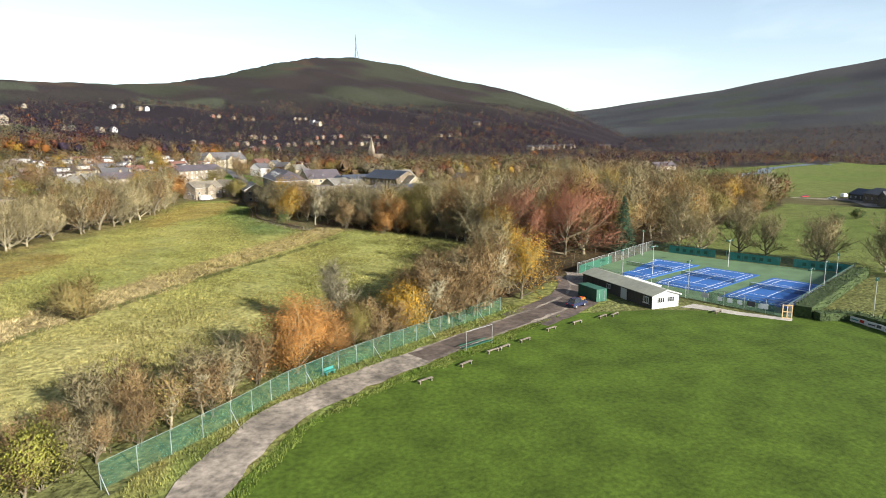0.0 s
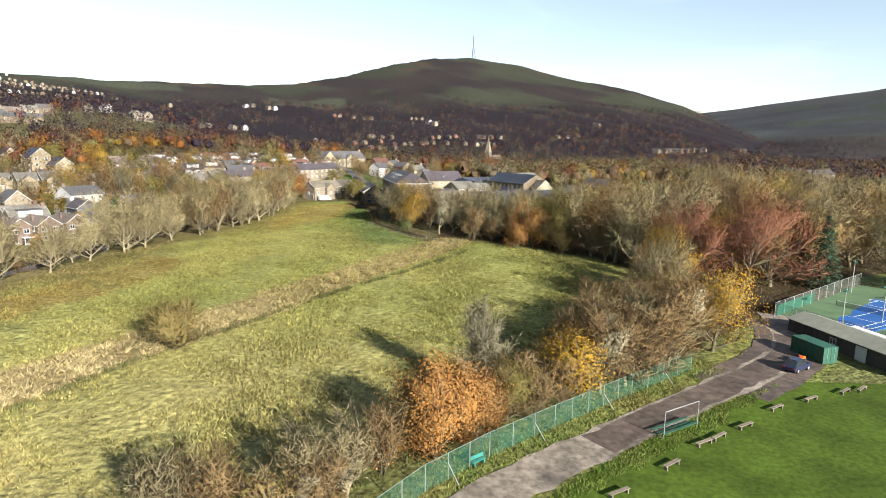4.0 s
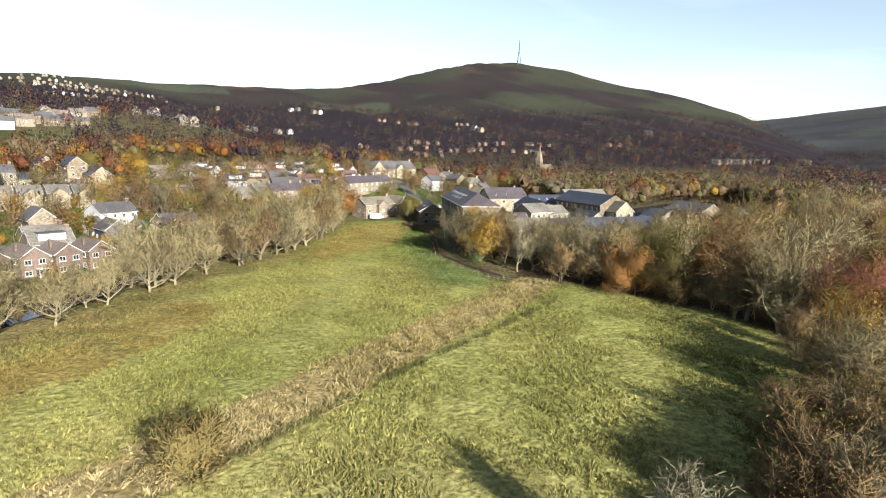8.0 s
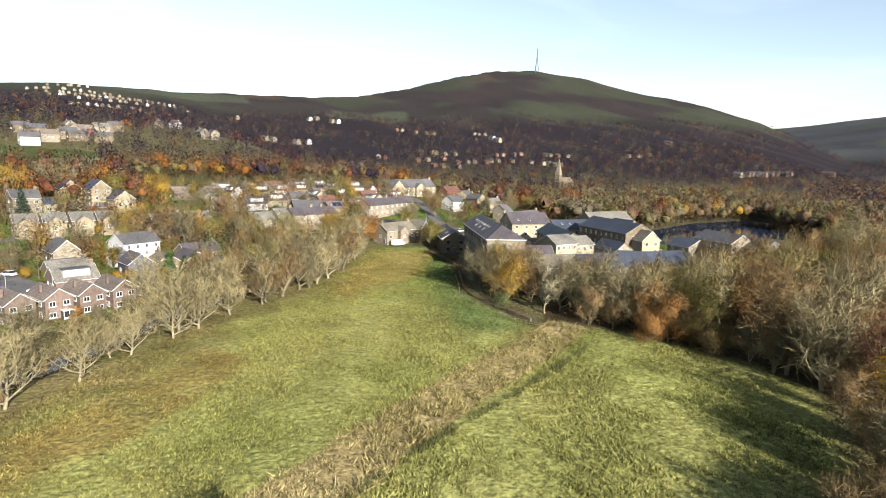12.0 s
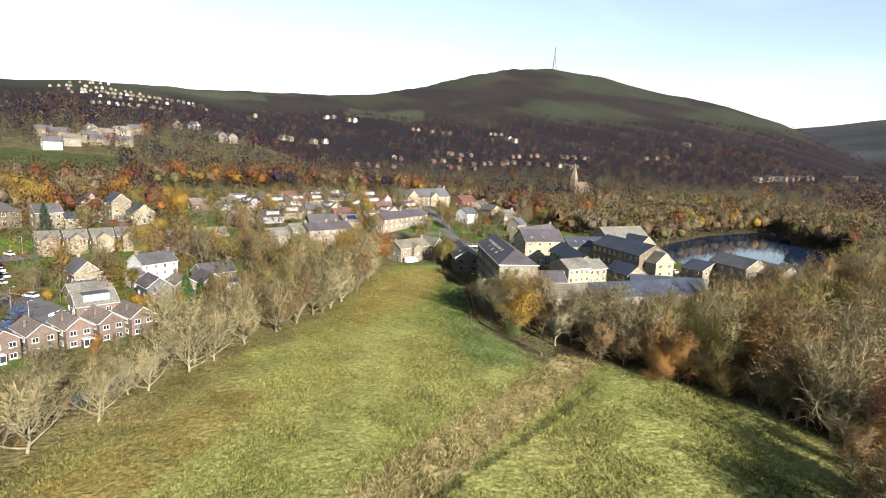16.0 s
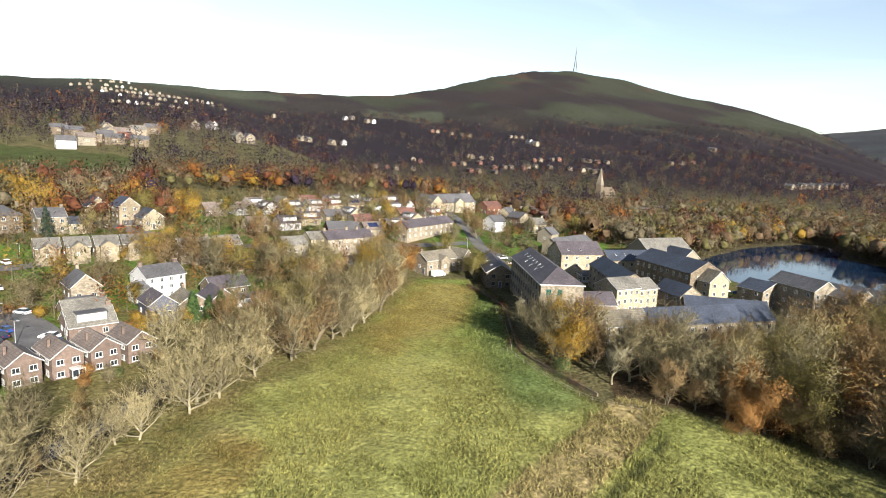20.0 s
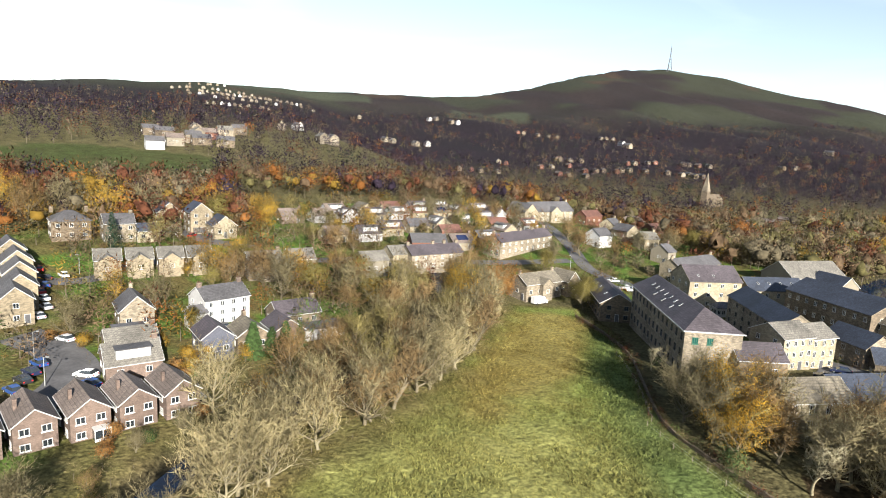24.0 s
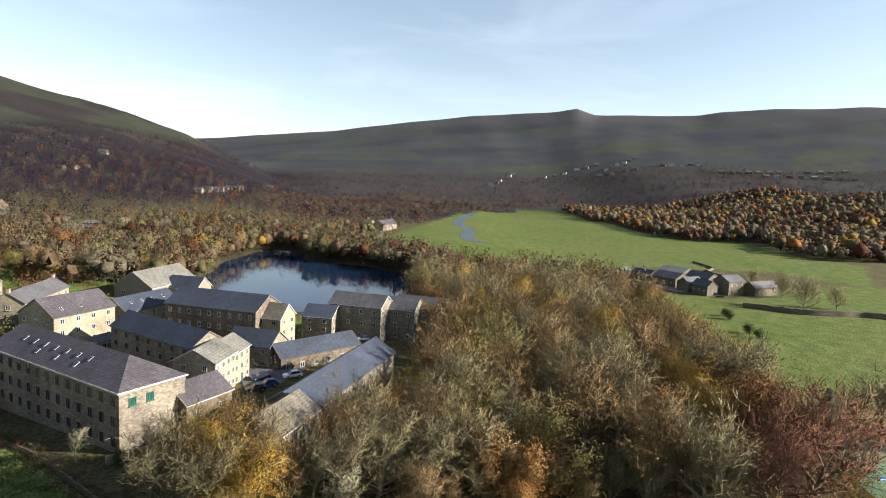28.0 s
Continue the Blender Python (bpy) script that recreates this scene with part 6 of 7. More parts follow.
# ---- the woods of the valley and the hills ----
ROADS = [[(-30, 368), (-23.6, 349.7), (-12, 305), (-6, 277), (1.4, 268), (10, 259), (16, 236)], [(-165, 183), (-150, 178), (-141, 184), (-138, 202), (-120, 217), (-100, 228), (-70, 248), (-40, 262), (-12, 282)], [(-128, 150), (-116, 147), (-104, 139), (-100, 128), (-104, 114)], [(-155, 245), (-140, 233), (-120, 232)]]
foot = np.array(FOOT)


def free(x, y, margin=0.0):
    """Whether a place is open to trees: no building, road, field or water."""
    if np.any(np.hypot(foot[:, 0] - x, foot[:, 1] - y) < foot[:, 2] + margin):
        return False
    if any(from_line(x, y, r) < 5 + margin for r in ROADS):
        return False
    return not (any(inside(x, y, f) for f in FIELDS) or inside(x, y, MEADOW) or inside(x, y, LAKE) or inside(x, y, BACKWOOD) or from_line(x, y, RIVER) < 4.5)


def belt(q0, q1, e0, e1, gap, seed):
    poly = [(-0.6 * q + 0.8 * e, 0.8 * q + 0.6 * e) for q, e in ((q0, e0), (q1, e0), (q1, e1), (q0, e1))]
    return scatter(poly, gap, seed)


autumn = dict(brown=5, grey=1, olive=1.2, rust=3, orange=1.6, yellow=0.6, purple=1.0)
# mostly the dark bluish tint that holds the hillside's shade and haze
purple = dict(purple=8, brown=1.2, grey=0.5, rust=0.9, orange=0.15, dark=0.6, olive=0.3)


SCHOOL = [(80, 480), (160, 575), (190, 560), (150, 505), (112, 462)]


def clear_of(places, margin=0.0):
    return [p for p in places if free(p[0], p[1], margin) and not inside(p[0], p[1], SCHOOL)]


hanger = clear_of(belt(272, 372, -190, 45, 7.6, 21) + belt(352, 400, 45, 240, 7.8, 22) + belt(255, 400, 240, 330, 8.5, 23))
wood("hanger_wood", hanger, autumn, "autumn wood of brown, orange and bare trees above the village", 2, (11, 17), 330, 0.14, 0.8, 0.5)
hill_places = clear_of(belt(372, 700, -260, 45, 9.6, 24) + belt(400, 700, 45, 1150, 10, 25))
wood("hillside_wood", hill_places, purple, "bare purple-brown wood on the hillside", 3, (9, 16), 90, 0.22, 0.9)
lake_rim = [p for p in clear_of(scatter([(60, 225), (60, 440), (260, 440), (260, 225)], 5.0, 61)) if from_line(p[0], p[1], LAKE + LAKE[:1]) < 34 and (p[0] > 100 or p[1] > 310) and not (p[1] < 264 and p[0] < 185)]
shore = lake_rim + clear_of(scatter([(50, 320), (90, 312), (110, 345), (150, 385), (210, 425), (330, 470), (330, 420), (262, 330), (230, 270), (215, 262), (205, 300), (205, 330), (196, 350), (216, 385), (300, 560), (120, 560), (40, 440)], 6.5, 26))
water_edge = [p for p in scatter([(85, 225), (85, 440), (260, 440), (260, 225)], 3.0, 62) if 1.0 < from_line(p[0], p[1], LAKE + LAKE[:1]) < 6 and not inside(p[0], p[1], LAKE) and p[1] > 264 and p[0] > 100]
wood("lake_bushes", water_edge, dict(olive=3, brown=3, rust=2, grey=2), "willow bushes and brambles at the water edge", 63, (1.5, 4.5), 60, 0.13)
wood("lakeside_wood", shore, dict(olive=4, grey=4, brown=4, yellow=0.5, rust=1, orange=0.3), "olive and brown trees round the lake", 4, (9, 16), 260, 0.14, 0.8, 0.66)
floor_places = clear_of(belt(250, 400, 330, 1300, 11, 27) + belt(-250, 250, 620, 1500, 12, 28) + belt(-250, 250, 1500, 2000, 16, 30) + belt(60, 260, 420, 640, 10, 29))
wood("valley_wood", floor_places, dict(brown=4, grey=2, purple=3, olive=1.5, orange=0.8, rust=1), "mixed bare woods along the valley floor", 5, (8, 16), 64, 0.22, 0.95)
valley_side = clear_of(belt(-700, -60, 560, 1400, 8.8, 33))
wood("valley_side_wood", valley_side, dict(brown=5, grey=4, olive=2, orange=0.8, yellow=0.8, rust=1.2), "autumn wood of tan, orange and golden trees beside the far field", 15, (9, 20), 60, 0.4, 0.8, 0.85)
far_side = clear_of(belt(-900, -60, 1400, 2300, 19, 34))
# mostly the greyed tint, for haze painted over the far trees
wood("far_valley_wood", far_side, dict(haze_grey=5, brown=2, grey=2, purple=2), "dark bare woods on the far valley side", 16, (12, 18), 30, 0.35)
ring = []
rw = random.Random(31)
for _ in range(24000):
    bb, rr = radians(rw.uniform(-52, 92)), rw.uniform(640, 2300)
    px, py = MEADOW_EYE[0] + rr * math.sin(bb), MEADOW_EYE[1] + rr * math.cos(bb)
    if 0.8 * py - 0.6 * px < 690 and math.degrees(bb) < 35:
        continue
    zz = at(px, py)
    edge = 108 + 55 * float(patchy(px, py, 300, 3)) + (-25 if bb < radians(-20) else 22 if bb > 0.1 else 0)
    if zz < edge and not any(inside(px, py, f) for f in FIELDS) and float(patchy(px, py, 150, 5)) > 0.2:
        ring.append((px, py))
ring = [p for p in ring if np.all(np.hypot(foot[:, 0] - p[0], foot[:, 1] - p[1]) > 7)]
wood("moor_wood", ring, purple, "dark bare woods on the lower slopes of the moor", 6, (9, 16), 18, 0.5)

# golden trees along the foot of the hanger and by the village road
rh = random.Random(61)
for n in range(24):
    q, e = 288 + rh.uniform(-6, 14), -170 + 9 * n
    px, py = -0.6 * q + 0.8 * e, 0.8 * q + 0.6 * e
    if free(px, py, -1.0):
        plant(rh.choice(["maple_yellow", "lime_olive", "sycamore_brown", "oak_orange", "oak_grey", "maple_yellow"]), px, py, rh.uniform(1.1, 1.5), rh.uniform(0, 6), "trees at the foot of the hanger")
for px, py, kind, s in [(-22, 256, "lime_olive", 1.0), (-13, 316, "sycamore_brown", 0.9), (-8, 292, "sycamore_brown", 0.9), (-19, 276, "oak_grey", 0.7), (-34, 220, "oak_orange", 1.2), (-8, 226, "lime_olive", 1.0), (34, 334, "sycamore_brown", 0.9), (44, 343, "lime_olive", 1.1), (53, 420, "oak_orange", 1.2), (5, 296, "sycamore_brown", 0.6), (18, 318, "oak_grey", 0.7), (60, 366, "lime_olive", 1.2), (62, 325, "oak_olive", 0.9), (-46, 240, "sycamore_brown", 0.85), (14, 290, "bush_green", 1.0), (8, 284, "bush_green", 1.0), (50, 330, "maple_yellow", 1.1), (70, 345, "oak_grey", 0.9), (30, 318, "oak_grey", 0.8)]:
    plant(kind, px, py, s, rh.uniform(0, 6), "trees by the village road")
for px, py, kind in [(-81, 122, "bush_orange"), (-79.5, 119, "bush_orange"), (-78, 116.5, "bush_orange"), (-118, 152, "bush_orange"), (-120.5, 150.5, "bush_orange"), (-88, 147, "bush_orange"), (-84, 144, "bush_orange"), (-90.5, 145, "bush_green"), (-89, 152, "bush_yellow"), (-112, 150, "bush_yellow"), (-105, 148, "bush_lime"), (-86, 141, "bush_green"), (-75, 122, "bush_green"), (-73, 128, "bush_green")]:
    plant(kind, px, py, rh.uniform(0.55, 0.8), rh.uniform(0, 6), "garden hedges and shrubs")

# trees and bushes among the houses
rg = random.Random(17)
VILLAGE_MIX = dict(brown=4, grey=2.5, olive=3, orange=1.0, yellow=1.2, rust=1, green=1.5)
GARDENS = [(-165, 150), (-120, 120), (-100, 105), (-74, 128), (-62, 150), (-62, 215), (-45, 240), (-20, 300), (-30, 390), (-110, 345), (-150, 270), (-185, 220)]
n_garden = 0
for px, py in scatter(GARDENS, 6.2, 41):
    if not free(px, py, -1.0) or n_garden > 90:
        continue
    n_garden += 1
    tall = rg.random()
    if 0.8 * py - 0.6 * px > 175 and px > -150 and tall < 0.5:
        kind = rg.choice(["sycamore_brown", "maple_yellow", "oak_grey", "oak_olive", "lime_olive", "maple_yellow"])
        plant(kind, px, py, rg.uniform(0.55, 0.85), rg.uniform(0, 6), "village trees")
    else:
        kind = rg.choice(["bush_green", "bush_orange", "scrub_olive", "bush_yellow", "scrub_brown", "bush_green", "maple_yellow"])
        plant(kind, px, py, rg.uniform(0.5, 0.85) * (0.6 if kind == "maple_yellow" else 1), rg.uniform(0, 6), "garden bushes")
for px, py, s in [(-78, 158.5, 1.1), (-75, 161, 0.9), (-73, 163.5, 1.0), (-72, 168, 0.8), (-154, 208, 1.2), (-84, 146, 0.5)]:
    plant("conifer_green" if px > -100 else "conifer_dark", px, py, s if px > -100 else 0.75, rg.uniform(0, 6), "garden conifers")
for px, py in [(-162, 262), (-150, 262), (-140, 268), (-130, 262)]:
    plant("maple_yellow", px, py, rg.uniform(1.0, 1.3), rg.uniform(0, 6), "golden trees above the village")
village = [p for p in clear_of(scatter(GARDENS, 5.4, 43), -1.5)]
big_ones = [p for p in village if (0.8 * p[1] - 0.6 * p[0] > 172) and rg.random() < 0.68]
wood("village_trees", big_ones, VILLAGE_MIX, "brown, golden and bare trees between the village houses", 7, (7, 13), 230, 0.08)
shrubs = [p for p in clear_of(scatter(GARDENS + [], 3.0, 44), -2.2)]
wood("garden_shrubs", shrubs, dict(green=5, olive=3, orange=2, yellow=2, brown=2, dark=1), "garden shrubs, hedges and low bushes", 8, (0.9, 2.6), 60, 0.1)
CENTRE = [(-14, 244), (4, 240), (22, 258), (50, 310), (80, 350), (90, 420), (40, 400), (12, 392), (-22, 398), (-22, 340), (-6, 300)]
middle = clear_of(scatter(CENTRE, 6.0, 47), -1.0)
wood("centre_trees", middle, VILLAGE_MIX, "garden trees round the village road", 48, (4, 9), 200, 0.12)
yard = [p for p in clear_of(scatter([(-5, 232), (10, 210), (4, 190), (8, 150), (60, 150), (80, 175), (120, 195), (125, 235), (95, 245), (90, 300), (30, 310), (-10, 290)], 4.0, 45), -3.0) if rg.random() < 0.55]
wood("mill_shrubs", yard, dict(green=3, olive=4, brown=4, yellow=1, rust=1), "shrubs and small trees round the mill buildings", 9, (1.5, 5.5), 90, 0.09)
for line, wide, n in zip(ROADS, (6, 5, 9, 6), range(4)):
    band("road", line, wide, "asphalt", 0.14, "grey village road between the houses", "road", across=4)

# ---- tennis courts, pavilion, fence and track side ----
COURT_TURN = 25.0  # the courts' long side runs along their own x
ENCL = [(78.5, 66.5), (115.8, 91.6), (142.6, 50.2), (98.2, 24.9)]
patch("court_surface", ENCL, "court_green", 0.07, "green painted hard court surround", "court", step=6)
for n, (cx, cy) in enumerate([(99.6, 69.2), (106.0, 55.8), (112.2, 41.0)]):
    z = at(cx, cy) + 0.1
    ob = thing("tennis_court", pose(cx, cy, z, 0, 0, COURT_TURN), "blue hard tennis court with white lines", "court", "tennis courts")
    v = [(x, y, -0.0) for x in (-13, 13) for y in (-6.9, 6.9)]
    child("playing_surface", Solid().box((-13.2, -6.4, -0.12), (13.2, 6.4, 0.03), "court_blue").mesh("playing_surface"), ob)
    for x0, y0, x1, y1 in [(-11.9, -5.5, 11.9, -5.4), (-11.9, 5.4, 11.9, 5.5), (-11.9, -4.15, 11.9, -4.05), (-11.9, 4.05, 11.9, 4.15), (-11.95, -5.4, -11.8, 5.4), (11.8, -5.4, 11.95, 5.4), (-6.45, -4.05, -6.35, 4.05), (6.35, -4.05, 6.45, 4.05), (-6.35, -0.05, 6.35, 0.05)]:
        child("line", Solid().box((x0, y0, 0.03), (x1, y1, 0.037), "line_white").mesh("line"), ob)
    nt = thing("tennis_net", pose(cx, cy, z, 0, 0, COURT_TURN), "dark tennis net slung between two posts", "net", "tennis nets")
    for yy in (-6.2, 6.2):
        child("post", Solid().tube((0, yy, 0), (0, yy, 1.1), 0.06, 0.06, "paint_green").mesh("post"), nt)
    child("netting", Solid().box((-0.015, -6.2, 0.06), (0.015, 6.2, 0.98), "net_dark").mesh("netting"), nt)
    child("tape", Solid().box((-0.03, -6.2, 0.96), (0.03, 6.2, 1.04), "line_white").mesh("tape"), nt)


def fence(name, line, high, gap, net, post, label, group="", stays=0, lean=0.0):
    """Posts at even gaps with netting between them."""
    ob = thing(name, pose(line[0][0], line[0][1], at(*line[0])), label, "fence", group)
    x0, y0, z0 = line[0][0], line[0][1], at(*line[0])
    pts = []
    for (ax, ay), (bx, by) in zip(line, line[1:]):
        n = max(1, round(math.hypot(bx - ax, by - ay) / gap))
        pts += [(ax + (bx - ax) * k / n, ay + (by - ay) * k / n) for k in range(n)]
    pts.append(line[-1])
    for n, (x, y) in enumerate(pts):
        z = at(x, y)
        p = Solid().tube((x - x0, y - y0, z - z0 - 0.3), (x - x0, y - y0, z - z0 + high), 0.055, 0.055, post)
        child("post", p.mesh("post"), ob)
        if stays and n % stays == 0:
            child("stay", Solid().tube((x - x0 + 0.9, y - y0 - 1.1, z - z0), (x - x0, y - y0, z - z0 + high * 0.62), 0.035, 0.035, "metal_grey").mesh("stay"), ob)
        if n + 1 < len(pts):
            u, v = pts[n + 1]
            w = at(u, v)
            a, b, c, d = (x - x0, y - y0, z - z0), (u - x0, v - y0, w - z0), (u - x0, v - y0, w - z0 + high), (x - x0, y - y0, z - z0 + high)
            child("netting", mesh_of("netting", [a, b, c, d], [(0, 1, 2, 3)], net), ob)
            child("rail", Solid().tube(d, c, 0.03, 0.03, post, 5).mesh("rail"), ob)
    return ob


fence("chain_fence", FENCE, 2.6, 3.2, "net_green", "post_dull", "tall green chain-link fence on grey posts beside the track", stays=4)
fence("court_fence", [ENCL[3], ENCL[0], ENCL[1]], 2.75, 4.0, "net_grey", "metal_grey", "grey chain-link fence round the tennis courts")
fence("court_fence", [ENCL[1], ENCL[2], ENCL[3]], 2.75, 4.0, "net_grey", "paint_green", "grey chain-link fence behind the tennis courts")


def banner(a, b, z0, z1, m, label, marks, colour, off=0.0):
    (ax, ay), (bx, by) = a, b
    length, turn = math.hypot(bx - ax, by - ay), math.degrees(math.atan2(by - ay, bx - ax))
    ob = thing("windbreak", pose((ax + bx) / 2, (ay + by) / 2, at((ax + bx) / 2, (ay + by) / 2), 0, 0, turn), label, "screen", "court windbreaks")
    child("sheet", Solid().box((-length / 2, -0.03, z0), (length / 2, 0.03, z1), m).mesh("sheet"), ob)
    for n in range(marks):
        x = -length * 0.3 + length * 0.6 * n / max(1, marks - 1)
        child("mark", Solid().box((x - length * 0.035, -0.036, z0 + (z1 - z0) * 0.3), (x + length * 0.035, 0.036, z0 + (z1 - z0) * 0.7), colour).mesh("mark"), ob)


def along(a, b, s):
    return (a[0] + (b[0] - a[0]) * s, a[1] + (b[1] - a[1]) * s)


for s0, s1 in ((0.1, 0.36), (0.43, 0.68), (0.74, 0.99)):
    banner(along(ENCL[1], ENCL[2], s0), along(ENCL[1], ENCL[2], s1), 0.2, 2.3, "paint_teal", "green windbreak sheet with dark marks on the court fence", 5, "paint_green")
banner(along(ENCL[3], ENCL[0], 0.05), along(ENCL[3], ENCL[0], 0.32), 0.15, 2.2, "net_green", "translucent green windbreak with pale marks", 5, "line_white")
banner(along(ENCL[0], ENCL[1], 0.02), along(ENCL[0], ENCL[1], 0.4), 0.1, 2.1, "paint_green", "dark green windbreak sheet on the end fence", 0, "paint_green")
for s0, m in ((0.09, "line_white"), (0.33, "frame_white"), (0.14, "frame_dark")):
    p = along(ENCL[3], ENCL[0], s0)
    sg = thing("sign", pose(p[0] - 0.1, p[1] - 0.05, at(*p), 0, 0, 116), "small white notice board on the court fence", "sign")
    child("board", Solid().box((-0.7, -0.03, 0.9), (0.7, 0.03, 1.8), m).mesh("board"), sg)
gt = thing("court_gate", pose(97.6, 24.6, at(97.6, 24.6), 0, 0, 150), "wooden gate in the corner of the court fence", "gate")
for x in (-0.75, 0, 0.75):
    child("upright", Solid().box((x - 0.08, -0.05, 0), (x + 0.08, 0.05, 2.6), "timber_tan").mesh("upright"), gt)
for z in (0.1, 1.2, 2.4):
    child("crossbar", Solid().box((-0.75, -0.04, z), (0.75, 0.04, z + 0.14), "timber_tan").mesh("crossbar"), gt)
for x, y in [(96.2, 62.6), (92.8, 45.2), (120.5, 66.0), (109.5, 31.5), (118.5, 36.5), (129.0, 43.0), (108.0, 84.6), (86.5, 60.0), (113.5, 21.5)]:
    lp = thing("court_light", pose(x, y, at(x, y), 0, 0, rt.uniform(0, 90)), "grey floodlight pole with two lamp heads", "lamp", "court floodlights")
    child("pole", Solid().tube((0, 0, 0), (0, 0, 7.0), 0.09, 0.06, "metal_grey").mesh("pole"), lp)
    child("arm", Solid().box((-0.9, -0.05, 6.9), (0.9, 0.05, 7.0), "metal_grey").mesh("arm"), lp)
    for sx in (-1, 1):
        child("lamp_head", Solid().prism([(sx * 0.9 - 0.3, 6.75), (sx * 0.9 + 0.3, 6.75), (sx * 0.9 + 0.2, 7.05), (sx * 0.9 - 0.2, 7.05)], -0.25, 0.25, "paint_green").mesh("lamp_head"), lp)

# the long club hut
hut = thing("club_hut", pose(80.3, 48.2, at(80.3, 48.2) - 0.05, 0, 0, 6), "long dark timber club hut with a white gable", "hut")
FOOT.append((80, 48, 13))
child("wall", Solid().prism([(-3.1, -0.2), (3.1, -0.2), (3.1, 2.5), (0, 3.4), (-3.1, 2.5)], -11.3, 11.3, "wood_dark").mesh("wall"), hut)
child("gable", Solid().prism([(-3.12, -0.1), (3.12, -0.1), (3.12, 2.5), (0, 3.42), (-3.12, 2.5)], -11.38, -11.3, "render_white").mesh("gable"), hut)
child("roof", Solid().prism(gable_roof(6.2, 22.6, 2.5, 0.9, 0.1, 0.3), -11.7, 11.6, "felt_roof").mesh("roof"), hut)
child("bargeboard", Solid().prism([(-3.5, 2.28), (-3.5, 2.5), (0, 3.52), (0, 3.32)], -11.76, -11.7, "frame_white").prism([(3.5, 2.28), (3.5, 2.5), (0, 3.52), (0, 3.32)], -11.76, -11.7, "frame_white").mesh("bargeboard"), hut)
for x in (-1.1, 1.2):
    add_window(hut, x, -11.38, 1.55, "front", 1.6, 1.1, "white", 2)
add_window(hut, -3.1, -9.6, 1.45, "left", 1.5, 1.2, "white", 2)
add_window(hut, -3.1, 2.0, 1.5, "left", 1.2, 1.0, "white", 1)
add_door(hut, -3.1, -3.0, "left", "frame_white", 1.7, 2.1)
child("lean_to_roof", Solid().box((3.1, -4.5, 2.2), (5.0, 6.0, 2.35), "metal_white").mesh("lean_to_roof"), hut)
child("lean_to", Solid().box((3.1, -4.3, -0.2), (4.8, 5.8, 2.2), "render_white").mesh("lean_to"), hut)
patch("path", [(84.2, 36.2), (88.5, 37.6), (92.5, 30.5), (98.5, 24.2), (97, 22.9), (90.8, 28.8), (86, 35)], "paving", 0.09, "pale concrete path beside the hut", "path")
# the green container
ct = thing("shipping_container", pose(71.4, 46.6, at(71.4, 46.6) + 0.05, 0, 0, 8), "dark green corrugated steel shipping container", "container")
plan = [(1.22, -3.0), (1.22, 3.0)]
for k in range(20, 0, -1):
    y1, y0 = -3.0 + k * 0.3, -3.0 + (k - 1) * 0.3
    plan += [(-1.21, y1), (-1.21, y0 + 0.2), (-1.26, y0 + 0.15), (-1.26, y0 + 0.05)]
plan.append((-1.21, -3.0))
n = len(plan)
s = Solid().add([(x, y, z) for z in (0.02, 2.5) for x, y in plan], [tuple(range(n - 1, -1, -1)), tuple(range(n, 2 * n))] + [(k, (k + 1) % n, (k + 1) % n + n, k + n) for k in range(n)], "paint_green")
child("body", s.mesh("body"), ct)
for sx in (-0.6, 0.6):
    d = child("door", Solid().box((sx - 0.57, -3.05, 0.1), (sx + 0.57, -3.0, 2.4), "paint_green").mesh("door"), ct)
    child("lock_rod", Solid().tube((sx, -3.08, 0.1), (sx, -3.08, 2.4), 0.03, 0.03, "metal_grey").mesh("lock_rod"), d)
child("corner_post", Solid().box((-1.28, -3.06, 0), (-1.18, -2.96, 2.55), "paint_green").mesh("corner_post"), ct)

# ---- cars ----
CAR_MESH = {}


